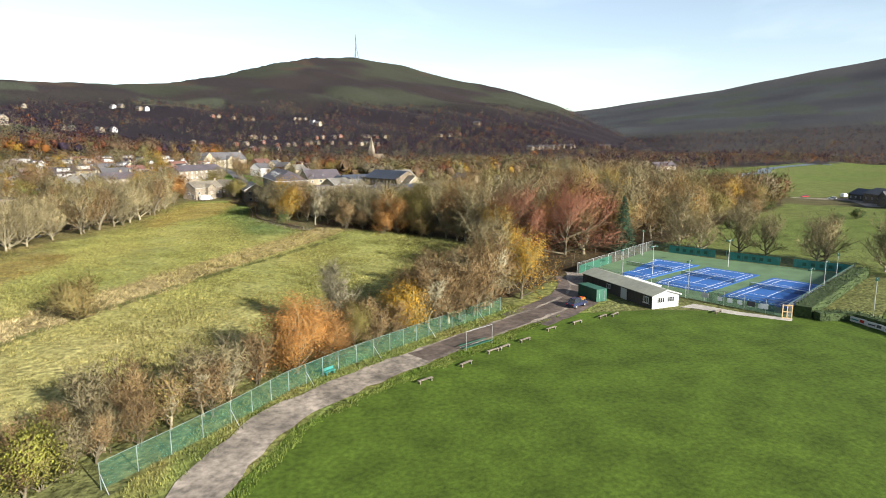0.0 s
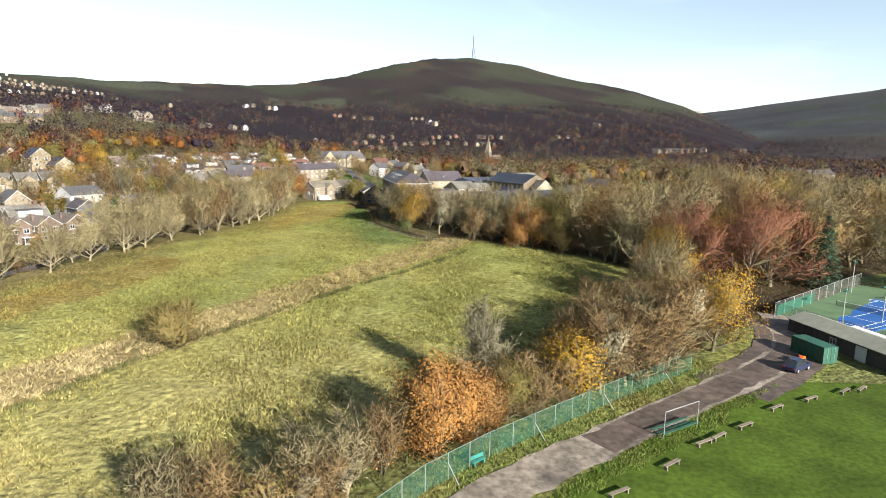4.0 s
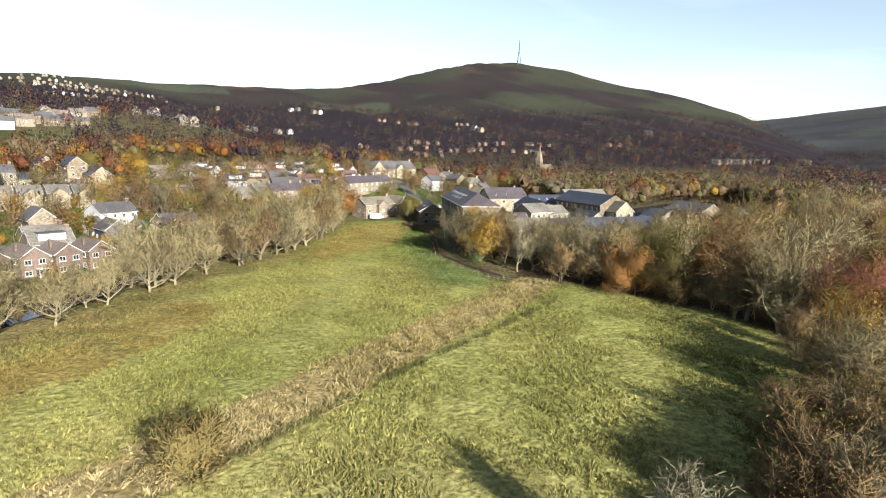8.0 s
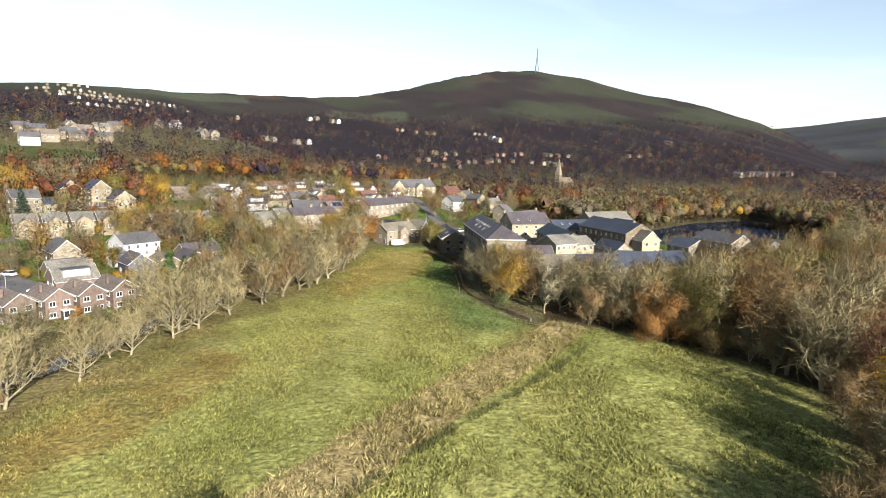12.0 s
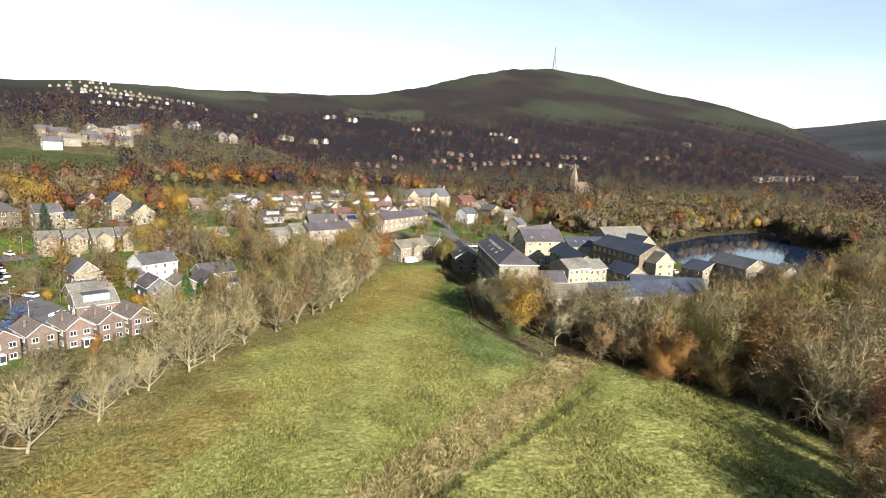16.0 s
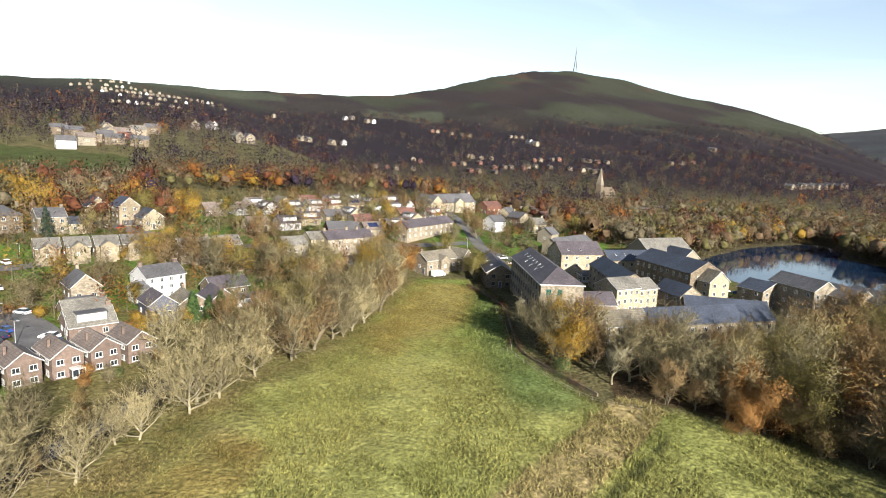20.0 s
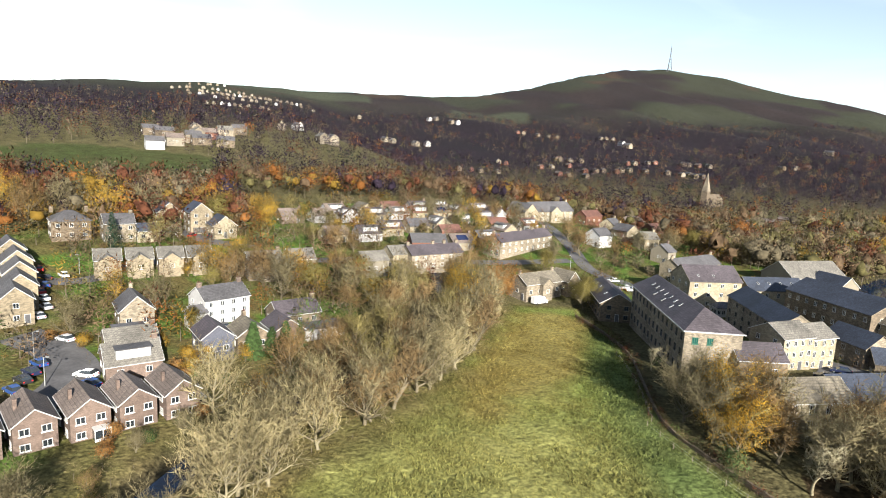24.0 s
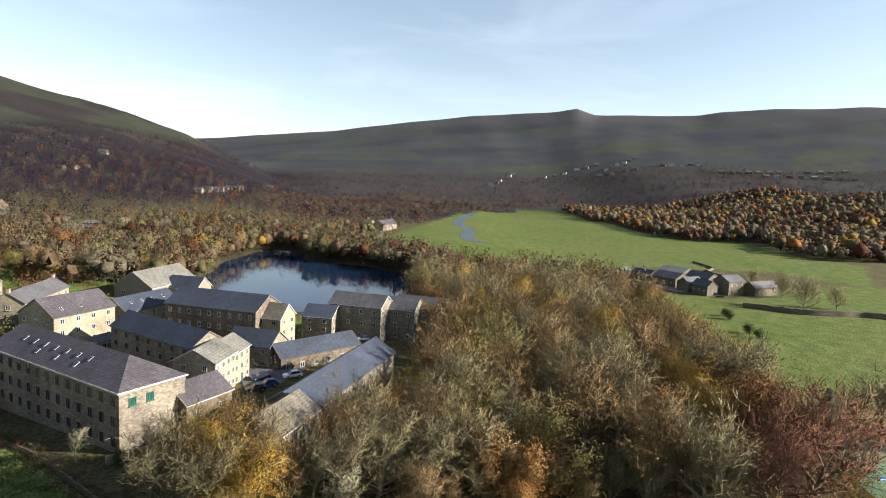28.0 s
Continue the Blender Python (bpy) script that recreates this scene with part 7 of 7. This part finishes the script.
def car(x, y, turn, paint, tall=1.5, long=4.2, label="", surface=0.14):
    key = (paint, tall, long)
    if key not in CAR_MESH:
        a = long / 2
        body = Solid()
        side = [(-a, 0.35), (a, 0.35), (a, 0.7), (a - 0.15, 0.88), (a * 0.5, 0.95), (-a * 0.9, 0.98), (-a, 0.8)]
        n = len(side)
        for w0, w1 in ((-0.86, 0.86),):
            v = [(w0, yy, zz) for yy, zz in side] + [(w1, yy, zz) for yy, zz in side]
            body.add(v, [tuple(range(n)), tuple(range(2 * n - 1, n - 1, -1))] + [(i + n, i, (i + 1) % n, (i + 1) % n + n) for i in range(n)], "car_" + paint)
        cab = Solid()
        top = [(-a * 0.86, 0.96), (a * 0.45, 0.94), (a * 0.12, tall), (-a * 0.62, tall)]
        v = [(-0.8, top[0][0], top[0][1]), (-0.8, top[1][0], top[1][1]), (-0.64, top[2][0], top[2][1]), (-0.64, top[3][0], top[3][1])]
        v += [(-p, q, r) for p, q, r in v]
        cab.add(v, [(0, 1, 2, 3), (7, 6, 5, 4), (1, 5, 6, 2), (4, 0, 3, 7)], "glass")
        roof = Solid().box((-0.64, top[3][0], tall), (0.64, top[2][0], tall + 0.05), "car_" + paint)
        wheel = Solid().tube((-0.1, 0, 0), (0.1, 0, 0), 0.33, 0.33, "rubber", 12)
        rim = Solid().tube((-0.11, 0, 0), (0.11, 0, 0), 0.2, 0.2, "metal_grey", 8)
        lampm = Solid().box((-0.18, -0.04, -0.08), (0.18, 0.04, 0.08), "frame_white")
        tail = Solid().box((-0.14, -0.04, -0.12), (0.14, 0.04, 0.12), "car_red")
        CAR_MESH[key] = [s.mesh(nm) for s, nm in ((body, "body"), (cab, "cabin_glass"), (roof, "car_roof"), (wheel, "tyre"), (rim, "rim"), (lampm, "headlight"), (tail, "tail_light"))]
    b, c, r, w, ri, hl, tl = CAR_MESH[key]
    ob = thing("car", pose(x, y, at(x, y) + surface, 0, 0, turn), label or f"{paint} car parked on the tarmac", "car", "parked cars")
    child("body", b, ob)
    child("cabin", c, ob)
    child("roof", r, ob)
    for sx in (-0.8, 0.8):
        for yy in (-long * 0.3, long * 0.31):
            t = child("wheel", w, ob, pose(sx, yy, 0.33))
            child("rim", ri, t)
        child("headlight", hl, ob, pose(sx * 0.75, long / 2 - 0.03, 0.68))
        child("tail_light", tl, ob, pose(sx * 0.85, -long / 2 + 0.03, 0.75))
    return ob


car(65.3, 41.5, -62, "navy", 1.7, 4.5, "dark blue off-road car parked on the gravel track", 0.1)
tr = thing("mower", pose(67.6, 44.4, at(67.6, 44.4) + 0.1, 0, 0, 30), "orange ride-on mower beside the container", "mower")
child("body", Solid().prism([(-1.1, 0.35), (1.1, 0.35), (1.1, 0.8), (0.5, 0.95), (0.2, 0.7), (-0.5, 0.75), (-1.1, 0.9)], -0.45, 0.45, "car_orange").mesh("body"), tr)
for sx, sy, rr in ((-0.7, -0.55, 0.38), (-0.7, 0.55, 0.38), (0.8, -0.5, 0.26), (0.8, 0.5, 0.26)):
    child("wheel", Solid().tube((sx, sy - 0.1, rr), (sx, sy + 0.1, rr), rr, rr, "rubber", 10).mesh("wheel"), tr)
child("seat", Solid().box((-0.6, -0.25, 0.8), (-0.1, 0.25, 0.95), "rubber").box((-0.65, -0.25, 0.95), (-0.55, 0.25, 1.3), "rubber").mesh("seat"), tr)
for x, y, t, p in [(-155.8, 183.1, 40, "red"), (-147.5, 182.2, 60, "white"), (-149.5, 178.6, 60, "black"), (-146.0, 174.4, 60, "blue"), (-143.4, 170.6, 60, "red"), (-139.5, 167.6, 65, "white"), (-135.0, 163.8, 65, "silver"), (-132.0, 158.8, 65, "silver"), (-117.5, 151.0, 80, "silver"), (-112.4, 139.5, 70, "blue"), (-110.5, 136.0, 70, "navy"), (-109.0, 132.8, 70, "black"), (-107.0, 129.0, 70, "blue"), (-101.0, 138.5, 95, "white"), (-97.4, 135.6, 80, "blue"), (-152.5, 228.5, 45, "black"), (-147.5, 231.5, 45, "white"), (-143.5, 233.3, 10, "red"), (-138.0, 236.8, 10, "black"), (-17.0, 252.0, 60, "silver"), (3.0, 262.5, 100, "white"), (6.5, 256.0, 100, "silver"), (9.0, 254.5, 100, "white"), (53.2, 186.0, 70, "white"), (46.5, 188.5, 70, "navy"), (44.5, 183.0, 70, "blue"), (40.5, 181.5, 70, "black"), (92.3, 203.5, 50, "white"), (47.8, 201.5, -6, "silver"), (88, 236, 20, "blue"), (85, 240, 20, "white"), (318, 214, 30, "white"), (313, 228, 70, "red"), (300, 154, 30, "black"), (305, 158, 30, "red"), (-92.2, 170.8, 40, "black")]:
    car(x, y, t, p)
for x, y, t in [(-21, 225.5, 45), (352, 222, 20), (360, 228, 20), (338, 224, 20)]:
    vn = thing("van", pose(x, y, at(x, y) + 0.06, 0, 0, t), "white delivery van parked by the buildings", "van", "parked vans")
    child("body", Solid().prism([(-2.6, 0.4), (2.6, 0.4), (2.6, 1.1), (1.9, 1.35), (1.3, 2.3), (-2.6, 2.35)], -0.95, 0.95, "car_white").mesh("body"), vn)
    child("windscreen", Solid().add([(1.93, -0.8, 1.4), (1.93, 0.8, 1.4), (1.4, 0.75, 2.2), (1.4, -0.75, 2.2)], [(0, 1, 2, 3)], "glass").mesh("windscreen"), vn)
    for sx in (-1.7, 1.7):
        for sy in (-0.9, 0.9):
            child("wheel", Solid().tube((sx, sy - 0.1, 0.36), (sx, sy + 0.1, 0.36), 0.36, 0.36, "rubber", 10).mesh("wheel"), vn)
for cx, cy in ((191.5, 155), (199, 161)):
    cv_ = thing("caravan", pose(cx, cy, at(cx, cy), 0, 0, 40), "white caravan standing among the trees", "caravan")
    child("body", Solid().prism([(-3, 0.5), (3, 0.5), (3.1, 1.4), (2.7, 2.6), (-2.7, 2.6), (-3.1, 1.6)], -1.1, 1.1, "car_white").mesh("body"), cv_)
    for yy in (-1.12, 1.1):
        child("window", Solid().box((-1.5, yy, 1.4), (1.5, yy + 0.02, 2.0), "glass").mesh("window"), cv_)
    child("wheel", Solid().tube((0, -1.1, 0.35), (0, 1.1, 0.35), 0.35, 0.35, "rubber", 10).mesh("wheel"), cv_)

# ---- goal, benches, boards, hedges ----
gl = thing("goal", pose(40.0, 24.3, at(40, 24.3) + 0.05, 0, 0, 27), "grey tubular football goal standing on its frame", "goal")
for x in (-2.8, 2.8):
    child("upright", Solid().tube((x, 0, 0), (x, 0, 3.0), 0.045, 0.045, "metal_grey").mesh("upright"), gl)
    child("base_rail", Solid().tube((x, 0, 0.06), (x, 1.6, 0.06), 0.045, 0.045, "metal_grey").mesh("base_rail"), gl)
child("crossbar", Solid().tube((-2.8, 0, 3.0), (2.8, 0, 3.0), 0.045, 0.045, "metal_grey").mesh("crossbar"), gl)
for gy, gz_ in ((0.1, 0.45), (1.5, 0.45), (0.8, 0.25)):
    child("board", Solid().box((-2.9, gy - 0.14, gz_), (2.9, gy + 0.14, gz_ + 0.07), "paint_green").mesh("board"), gl)
child("back_rail", Solid().tube((-2.8, 1.6, 0.06), (2.8, 1.6, 0.06), 0.045, 0.045, "metal_grey").mesh("back_rail"), gl)


def bench(x, y, turn, m, label, long=2.2, back=False):
    ob = thing("bench", pose(x, y, at(x, y) + 0.05, 0, 0, turn), label, "bench", "benches round the pitch")
    for k in range(2):
        child("slat", Solid().box((-long / 2, -0.2 + 0.22 * k, 0.42), (long / 2, -0.02 + 0.22 * k, 0.48), m).mesh("slat"), ob)
    for sx in (-long / 2 + 0.25, long / 2 - 0.25):
        child("leg", Solid().box((sx - 0.06, -0.2, 0), (sx + 0.06, 0.2, 0.42), m).mesh("leg"), ob)
    if back:
        child("backrest", Solid().box((-long / 2, 0.2, 0.55), (long / 2, 0.26, 0.95), m).mesh("backrest"), ob)


for x, y in [(41.2, 21.6), (43.5, 22.8), (28.9, 13.2), (35.8, 17.6), (47.8, 25.1), (54.3, 29.4), (60.3, 31.7), (66.4, 33.8), (69.2, 34.4), (88.5, 31.0)]:
    bench(x, y, 30 + rt.uniform(-6, 6), "wood_grey", "weathered brown plank bench on the grass", 2.4)
bench(17.1, 18.6, 35, "paint_teal", "teal painted bench beside the green fence", 1.7, True)
for k, (x, y, m) in enumerate([(106.6, 18.6, "frame_white"), (106.4, 15.4, "frame_white"), (106.2, 12.2, "frame_white"), (106.0, 9.0, "frame_white")]):
    bd = thing("advert_board", pose(x, y, at(x, y), 0, 0, 92), "white printed advertising board on the boundary", "sign", "advertising boards")
    child("panel", Solid().box((-1.45, -0.04, 0.25), (1.45, 0.04, 1.15), m).mesh("panel"), bd)
    for sx in (-1.2, 1.2):
        child("post", Solid().box((sx - 0.05, -0.12, 0), (sx + 0.05, -0.04, 1.1), "wood_grey").mesh("post"), bd)
    child("mark", Solid().box((-1.1, 0.04, 0.45), (-0.3, 0.055, 0.95), ("car_red", "frame_dark", "car_blue", "car_red")[k]).mesh("mark"), bd)
    child("mark", Solid().box((-0.1, 0.04, 0.55), (1.2, 0.055, 0.8), ("paint_teal", "frame_dark", "frame_dark", "car_navy")[k]).mesh("mark"), bd)


def hedge(line, wide, high, m, label, seed):
    """A clipped hedge of many small leaf clumps round a dark core."""
    rnd = random.Random(seed)
    x0, y0 = line[0]
    z0 = at(x0, y0)
    ob = thing("hedge", pose(x0, y0, z0), label, "hedge")
    pts = smoothed(line, 1.5)
    core = Solid()
    cv, cf = [], []
    for (ax, ay), (bx, by) in zip(pts, pts[1:]):
        tx, ty = bx - ax, by - ay
        s = math.hypot(tx, ty) or 1
        nx, ny = -ty / s, tx / s
        z = at(ax, ay) - z0
        w, h = wide * 0.38, high * 0.85
        o = [(ax - x0 + nx * u, ay - y0 + ny * u, z + k) for u, k in ((-w, -0.2), (w, -0.2), (w, h), (-w, h))]
        e = [(bx - x0 + nx * u, by - y0 + ny * u, z + k) for u, k in ((-w, -0.2), (w, -0.2), (w, h), (-w, h))]
        core.add(o + e, [(1, 2, 6, 5), (2, 3, 7, 6), (3, 0, 4, 7), (0, 3, 2, 1), (4, 5, 6, 7)], m)
        for _ in range(int(s * (wide + 2 * high) * 9)):
            f = rnd.random()
            u = rnd.uniform(-1, 1)
            if rnd.random() < 0.55:
                off, k = math.copysign(wide * 0.42, u) + rnd.gauss(0, 0.1), rnd.uniform(0, high)
            else:
                off, k = u * wide * 0.45, high * rnd.uniform(0.84, 1.06)
            p = Vector((ax - x0 + tx * f + nx * off, ay - y0 + ty * f + ny * off, z + k))
            d = Vector((rnd.gauss(0, 1), rnd.gauss(0, 1), rnd.gauss(0.4, 1))).normalized() * rnd.uniform(0.14, 0.3)
            c = d.orthogonal().normalized() * rnd.uniform(0.08, 0.16)
            b = len(cv)
            cv += [tuple(p - c), tuple(p + c), tuple(p + d)]
            cf.append((b, b + 1, b + 2))
    child("core", core.mesh("core"), ob)
    child("foliage", tri_mesh("foliage", np.array(cv), np.array(cf), m), ob)


hedge([(101, 24.6), (112, 31.0), (126, 39), (143, 48.6)], 3.6, 2.4, "hedge_leaf", "tall dark green hedge beside the tennis courts", 1)
hedge([(102, 22.6), (107.8, 20.4), (108.2, 12), (108, -4)], 2.6, 1.7, "hedge_leaf", "clipped dark hedge behind the advertising boards", 2)
patch("bowling_green", [(111.5, 18.5), (111.5, -14), (150, -14), (150, 40), (134, 33.5)], "mown_grass", 0.06, "bright mown bowling green", "lawn", step=6)
patch("mill_yard", [(36, 178), (58, 188), (62, 192), (54, 198), (48, 200), (38, 181)], "asphalt", 0.12, "dark tarmac parking yard between the mill buildings", "yard")
patch("lake_lawn", [(76, 243), (92, 252), (97, 262), (92, 282), (84, 276), (80, 258)], "mown_grass", 0.12, "small bright lawn beside the lake", "lawn")
patch("farm_yard", [(300, 232), (330, 216), (372, 236), (366, 218), (336, 196), (305, 168), (298, 176), (320, 205)], "gravel", 0.1, "gravel farm yard with parked vehicles", "yard")

for x, y in [(-116, 142), (-104.5, 133), (-97.5, 139), (-146, 186), (-12, 268)]:
    sl = thing("street_lamp", pose(x, y, at(x, y), 0, 0, rt.uniform(0, 360)), "grey steel street lamp beside the village lane", "lamp", "street lamps")
    child("pole", Solid().tube((0, 0, -0.2), (0, 0, 5.6), 0.09, 0.055, "metal_grey").mesh("pole"), sl)
    child("arm", Solid().tube((0, 0, 5.5), (0.8, 0, 5.75), 0.04, 0.035, "metal_grey", 5).mesh("arm"), sl)
    child("lantern", Solid().box((0.65, -0.14, 5.68), (1.25, 0.14, 5.84), "metal_grey").mesh("lantern"), sl)

# ---- field walls, reeds and rough grass ----
def stone_wall(line, high, wide, label, m="stone_dark", seed=1):
    rnd = random.Random(seed)
    pts = smoothed(line, 2.0)
    x0, y0 = pts[0]
    z0 = at(x0, y0)
    ob = thing("stone_wall", pose(x0, y0, z0), label, "wall")
    s = Solid()
    for (ax, ay), (bx, by) in zip(pts, pts[1:]):
        d = math.hypot(bx - ax, by - ay) or 1
        nx, ny = -(by - ay) / d * wide / 2, (bx - ax) / d * wide / 2
        za, zb = at(ax, ay) - z0, at(bx, by) - z0
        h = high * rnd.uniform(0.85, 1.05)
        v = [(ax - x0 + nx, ay - y0 + ny, za - 0.2), (ax - x0 - nx, ay - y0 - ny, za - 0.2), (bx - x0 - nx, by - y0 - ny, zb - 0.2), (bx - x0 + nx, by - y0 + ny, zb - 0.2)]
        v += [(p, q, r + 0.2 + h) for p, q, r in v]
        s.add(v, [(4, 5, 6, 7), (0, 4, 7, 3), (1, 2, 6, 5), (0, 1, 5, 4), (3, 7, 6, 2)], m)
    child("masonry", s.mesh("masonry"), ob)


stone_wall([(-10.3, 217), (-3.5, 203), (1.2, 186), (2.4, 168), (3.8, 152), (8.5, 142), (18, 130)], 0.8, 0.35, "dark drystone wall along the meadow edge")
edge_line = [(-11, 216), (-4, 203), (0.8, 186), (2.0, 168), (3.2, 152), (8.0, 141.5), (17, 130)]
bramble = [(x + rt.uniform(-1.6, 1.6), y + rt.uniform(-1.6, 1.6)) for x, y in smoothed(edge_line, 0.45)]
wood("wall_brambles", bramble, dict(brown=4, rust=3, olive=3, grey=2, green=1), "red-brown brambles and nettles smothering the field wall", 72, (1.2, 2.8), 70, 0.14)
stone_wall([(7.5, 171.5), (16, 169.5), (22, 166)], 1.3, 0.4, "pale stone garden wall below the mill", "stone_pale", 2)
stone_wall([(281, 139), (284, 126), (286, 114), (296, 101), (305, 90), (318, 60)], 2.6, 0.9, "dark field wall below the farm", seed=3)
stone_wall([(460, 212), (430, 190), (404, 186), (380, 160)], 1.4, 0.8, "dark field wall running from the farm", seed=4)


def posts(line, gap, high, label, lean=0.06):
    """A line of weathered stakes with two wires."""
    pts = smoothed(line, gap)
    x0, y0 = pts[0]
    z0 = at(x0, y0)
    ob = thing("stake_fence", pose(x0, y0, z0), label, "fence")
    for n, (x, y) in enumerate(pts):
        z = at(x, y) - z0
        child("post", Solid().tube((x - x0, y - y0, z - 0.3), (x - x0 + rt.uniform(-lean, lean), y - y0 + rt.uniform(-lean, lean), z + high), 0.07, 0.06, "wood_grey", 5).mesh("post"), ob)
        if n + 1 < len(pts):
            u, v = pts[n + 1]
            for k in (0.5, 0.9):
                child("wire", Solid().tube((x - x0, y - y0, z + high * k), (u - x0, v - y0, at(u, v) - z0 + high * k), 0.012, 0.012, "metal_grey", 3).mesh("wire"), ob)


posts([(1.0, 150), (6.5, 140), (16.5, 127.5), (27, 125)], 3.0, 1.1, "weathered stake fence beside the mill trees")
posts([(-1.5, 185), (1.0, 168), (2.0, 152)], 3.0, 1.1, "weathered stake fence under the drystone wall")


def tufts(name, places, tint, label, high, blades, seed, wide=0.05, lean=0.5, category="grass"):
    """Tufts of bent blades, each a few slivers."""
    rng = np.random.default_rng(seed)
    p = np.repeat(np.asarray(places), blades, 0)
    n = len(p)
    col = np.repeat(np.asarray(tint), blades, 0)
    z = land(p[:, 0], p[:, 1])
    h = high * rng.uniform(0.5, 1.3, n)
    a = rng.uniform(0, 6.28, n)
    bx, by = p[:, 0] + rng.normal(0, 0.16, n), p[:, 1] + rng.normal(0, 0.16, n)
    wx, wy = np.cos(a) * wide * rng.uniform(0.6, 1.4, n), np.sin(a) * wide * rng.uniform(0.6, 1.4, n)
    tx, ty = bx + rng.normal(0.1, lean, n) * h, by + rng.normal(0.1, lean, n) * h
    v = np.stack([np.c_[bx - wx, by - wy, z - 0.05], np.c_[bx + wx, by + wy, z - 0.05], np.c_[tx, ty, z + h]], 1).reshape(-1, 3)
    c = np.repeat(col * rng.uniform(0.6, 1.4, (n, 1)), 3, 0)
    return tagged(new(name, tri_mesh(name, v, np.arange(len(v)).reshape(-1, 3), "reed", c)), label, category, kind="stuff")


rng = np.random.default_rng(5)
mx, my = rng.uniform(-66, 76, 330000), rng.uniform(-20, 228, 330000)
keep = inside(mx, my, MEADOW) & (from_line(mx, my, STRIP) > 3.5) & (patchy(mx, my, 2.2, 4) > rng.uniform(0.0, 0.75, len(mx)))
mx, my = mx[keep], my[keep]
tufts("meadow_tufts", np.c_[mx, my], tint_of(mx, my) * (0.87, 0.85, 0.8) * rng.uniform(0.6, 1.25, (len(mx), 1)), "tussocks of bent yellow-green meadow grass", 0.34, 3, 6, 0.09, 0.8)
sx, sy = rng.uniform(-50, 34, 90000), rng.uniform(10, 130, 90000)
d = from_line(sx, sy, STRIP)
keep = (d < 4.7 + 2.2 * (patchy(sx, sy, 7, 2) - 0.5)) & (patchy(sx, sy, 2.6, 6) > 0.36) & (rng.uniform(0, 1, len(sx)) < 0.75)
sx, sy = sx[keep], sy[keep]
tufts("strip_reeds", np.c_[sx, sy], (np.array((0.26, 0.212, 0.108)) + smooth(35, 90, sy)[:, None] * np.array((-0.05, -0.038, -0.035))) * rng.uniform(0.4, 1.2, (len(sx), 1)), "band of tall dead straw-coloured grass across the meadow", 0.6, 4, 7, 0.11, 1.0)
DITCH = [(-33, 25), (-24, 42), (-16, 53.5), (-4.5, 71.5), (10, 90.5), (27, 114), (29, 118)]
dx, dy = rng.uniform(-32, 32, 60000), rng.uniform(28, 122, 60000)
keep = (from_line(dx, dy, DITCH) < 0.6) & (patchy(dx, dy, 3.0, 5) > 0.35)
dx, dy = dx[keep], dy[keep]
tufts("ditch_rushes", np.c_[dx, dy], np.tile((0.068, 0.07, 0.026), (len(dx), 1)), "line of dark green rushes along the ditch", 0.6, 5, 8, 0.08, 0.35)
vx, vy = rng.uniform(-12, 80, 60000), rng.uniform(-20, 60, 60000)
dd = from_line(vx, vy, TRACK)
keep = (dd > 2.5) & (dd < 7.0) & ~inside(vx, vy, LAWN) & (from_line(vx, vy, FENCE) < 5)
vx, vy = vx[keep], vy[keep]
tufts("verge_grass", np.c_[vx, vy], tint_of(vx, vy), "rough green and straw grass on the track verge", 0.3, 3, 9, 0.06)

ex, ey = rng.uniform(0, 70, 90000), rng.uniform(-16, 42, 90000)
de = from_line(ex, ey, TRACK)
keep = (de > 2.3) & (de < 4.6 + 1.6 * (patchy(ex, ey, 5, 3) - 0.5)) & inside(ex, ey, LAWN)
ex, ey = ex[keep], ey[keep]
w = patchy(ex, ey, 3.0, 6)[:, None]
tufts("lawn_edge_grass", np.c_[ex, ey], np.array((0.062, 0.1, 0.016)) * (1 - w) + np.array((0.11, 0.12, 0.035)) * w, "rough longer grass between track and outfield", 0.3, 3, 12, 0.05)
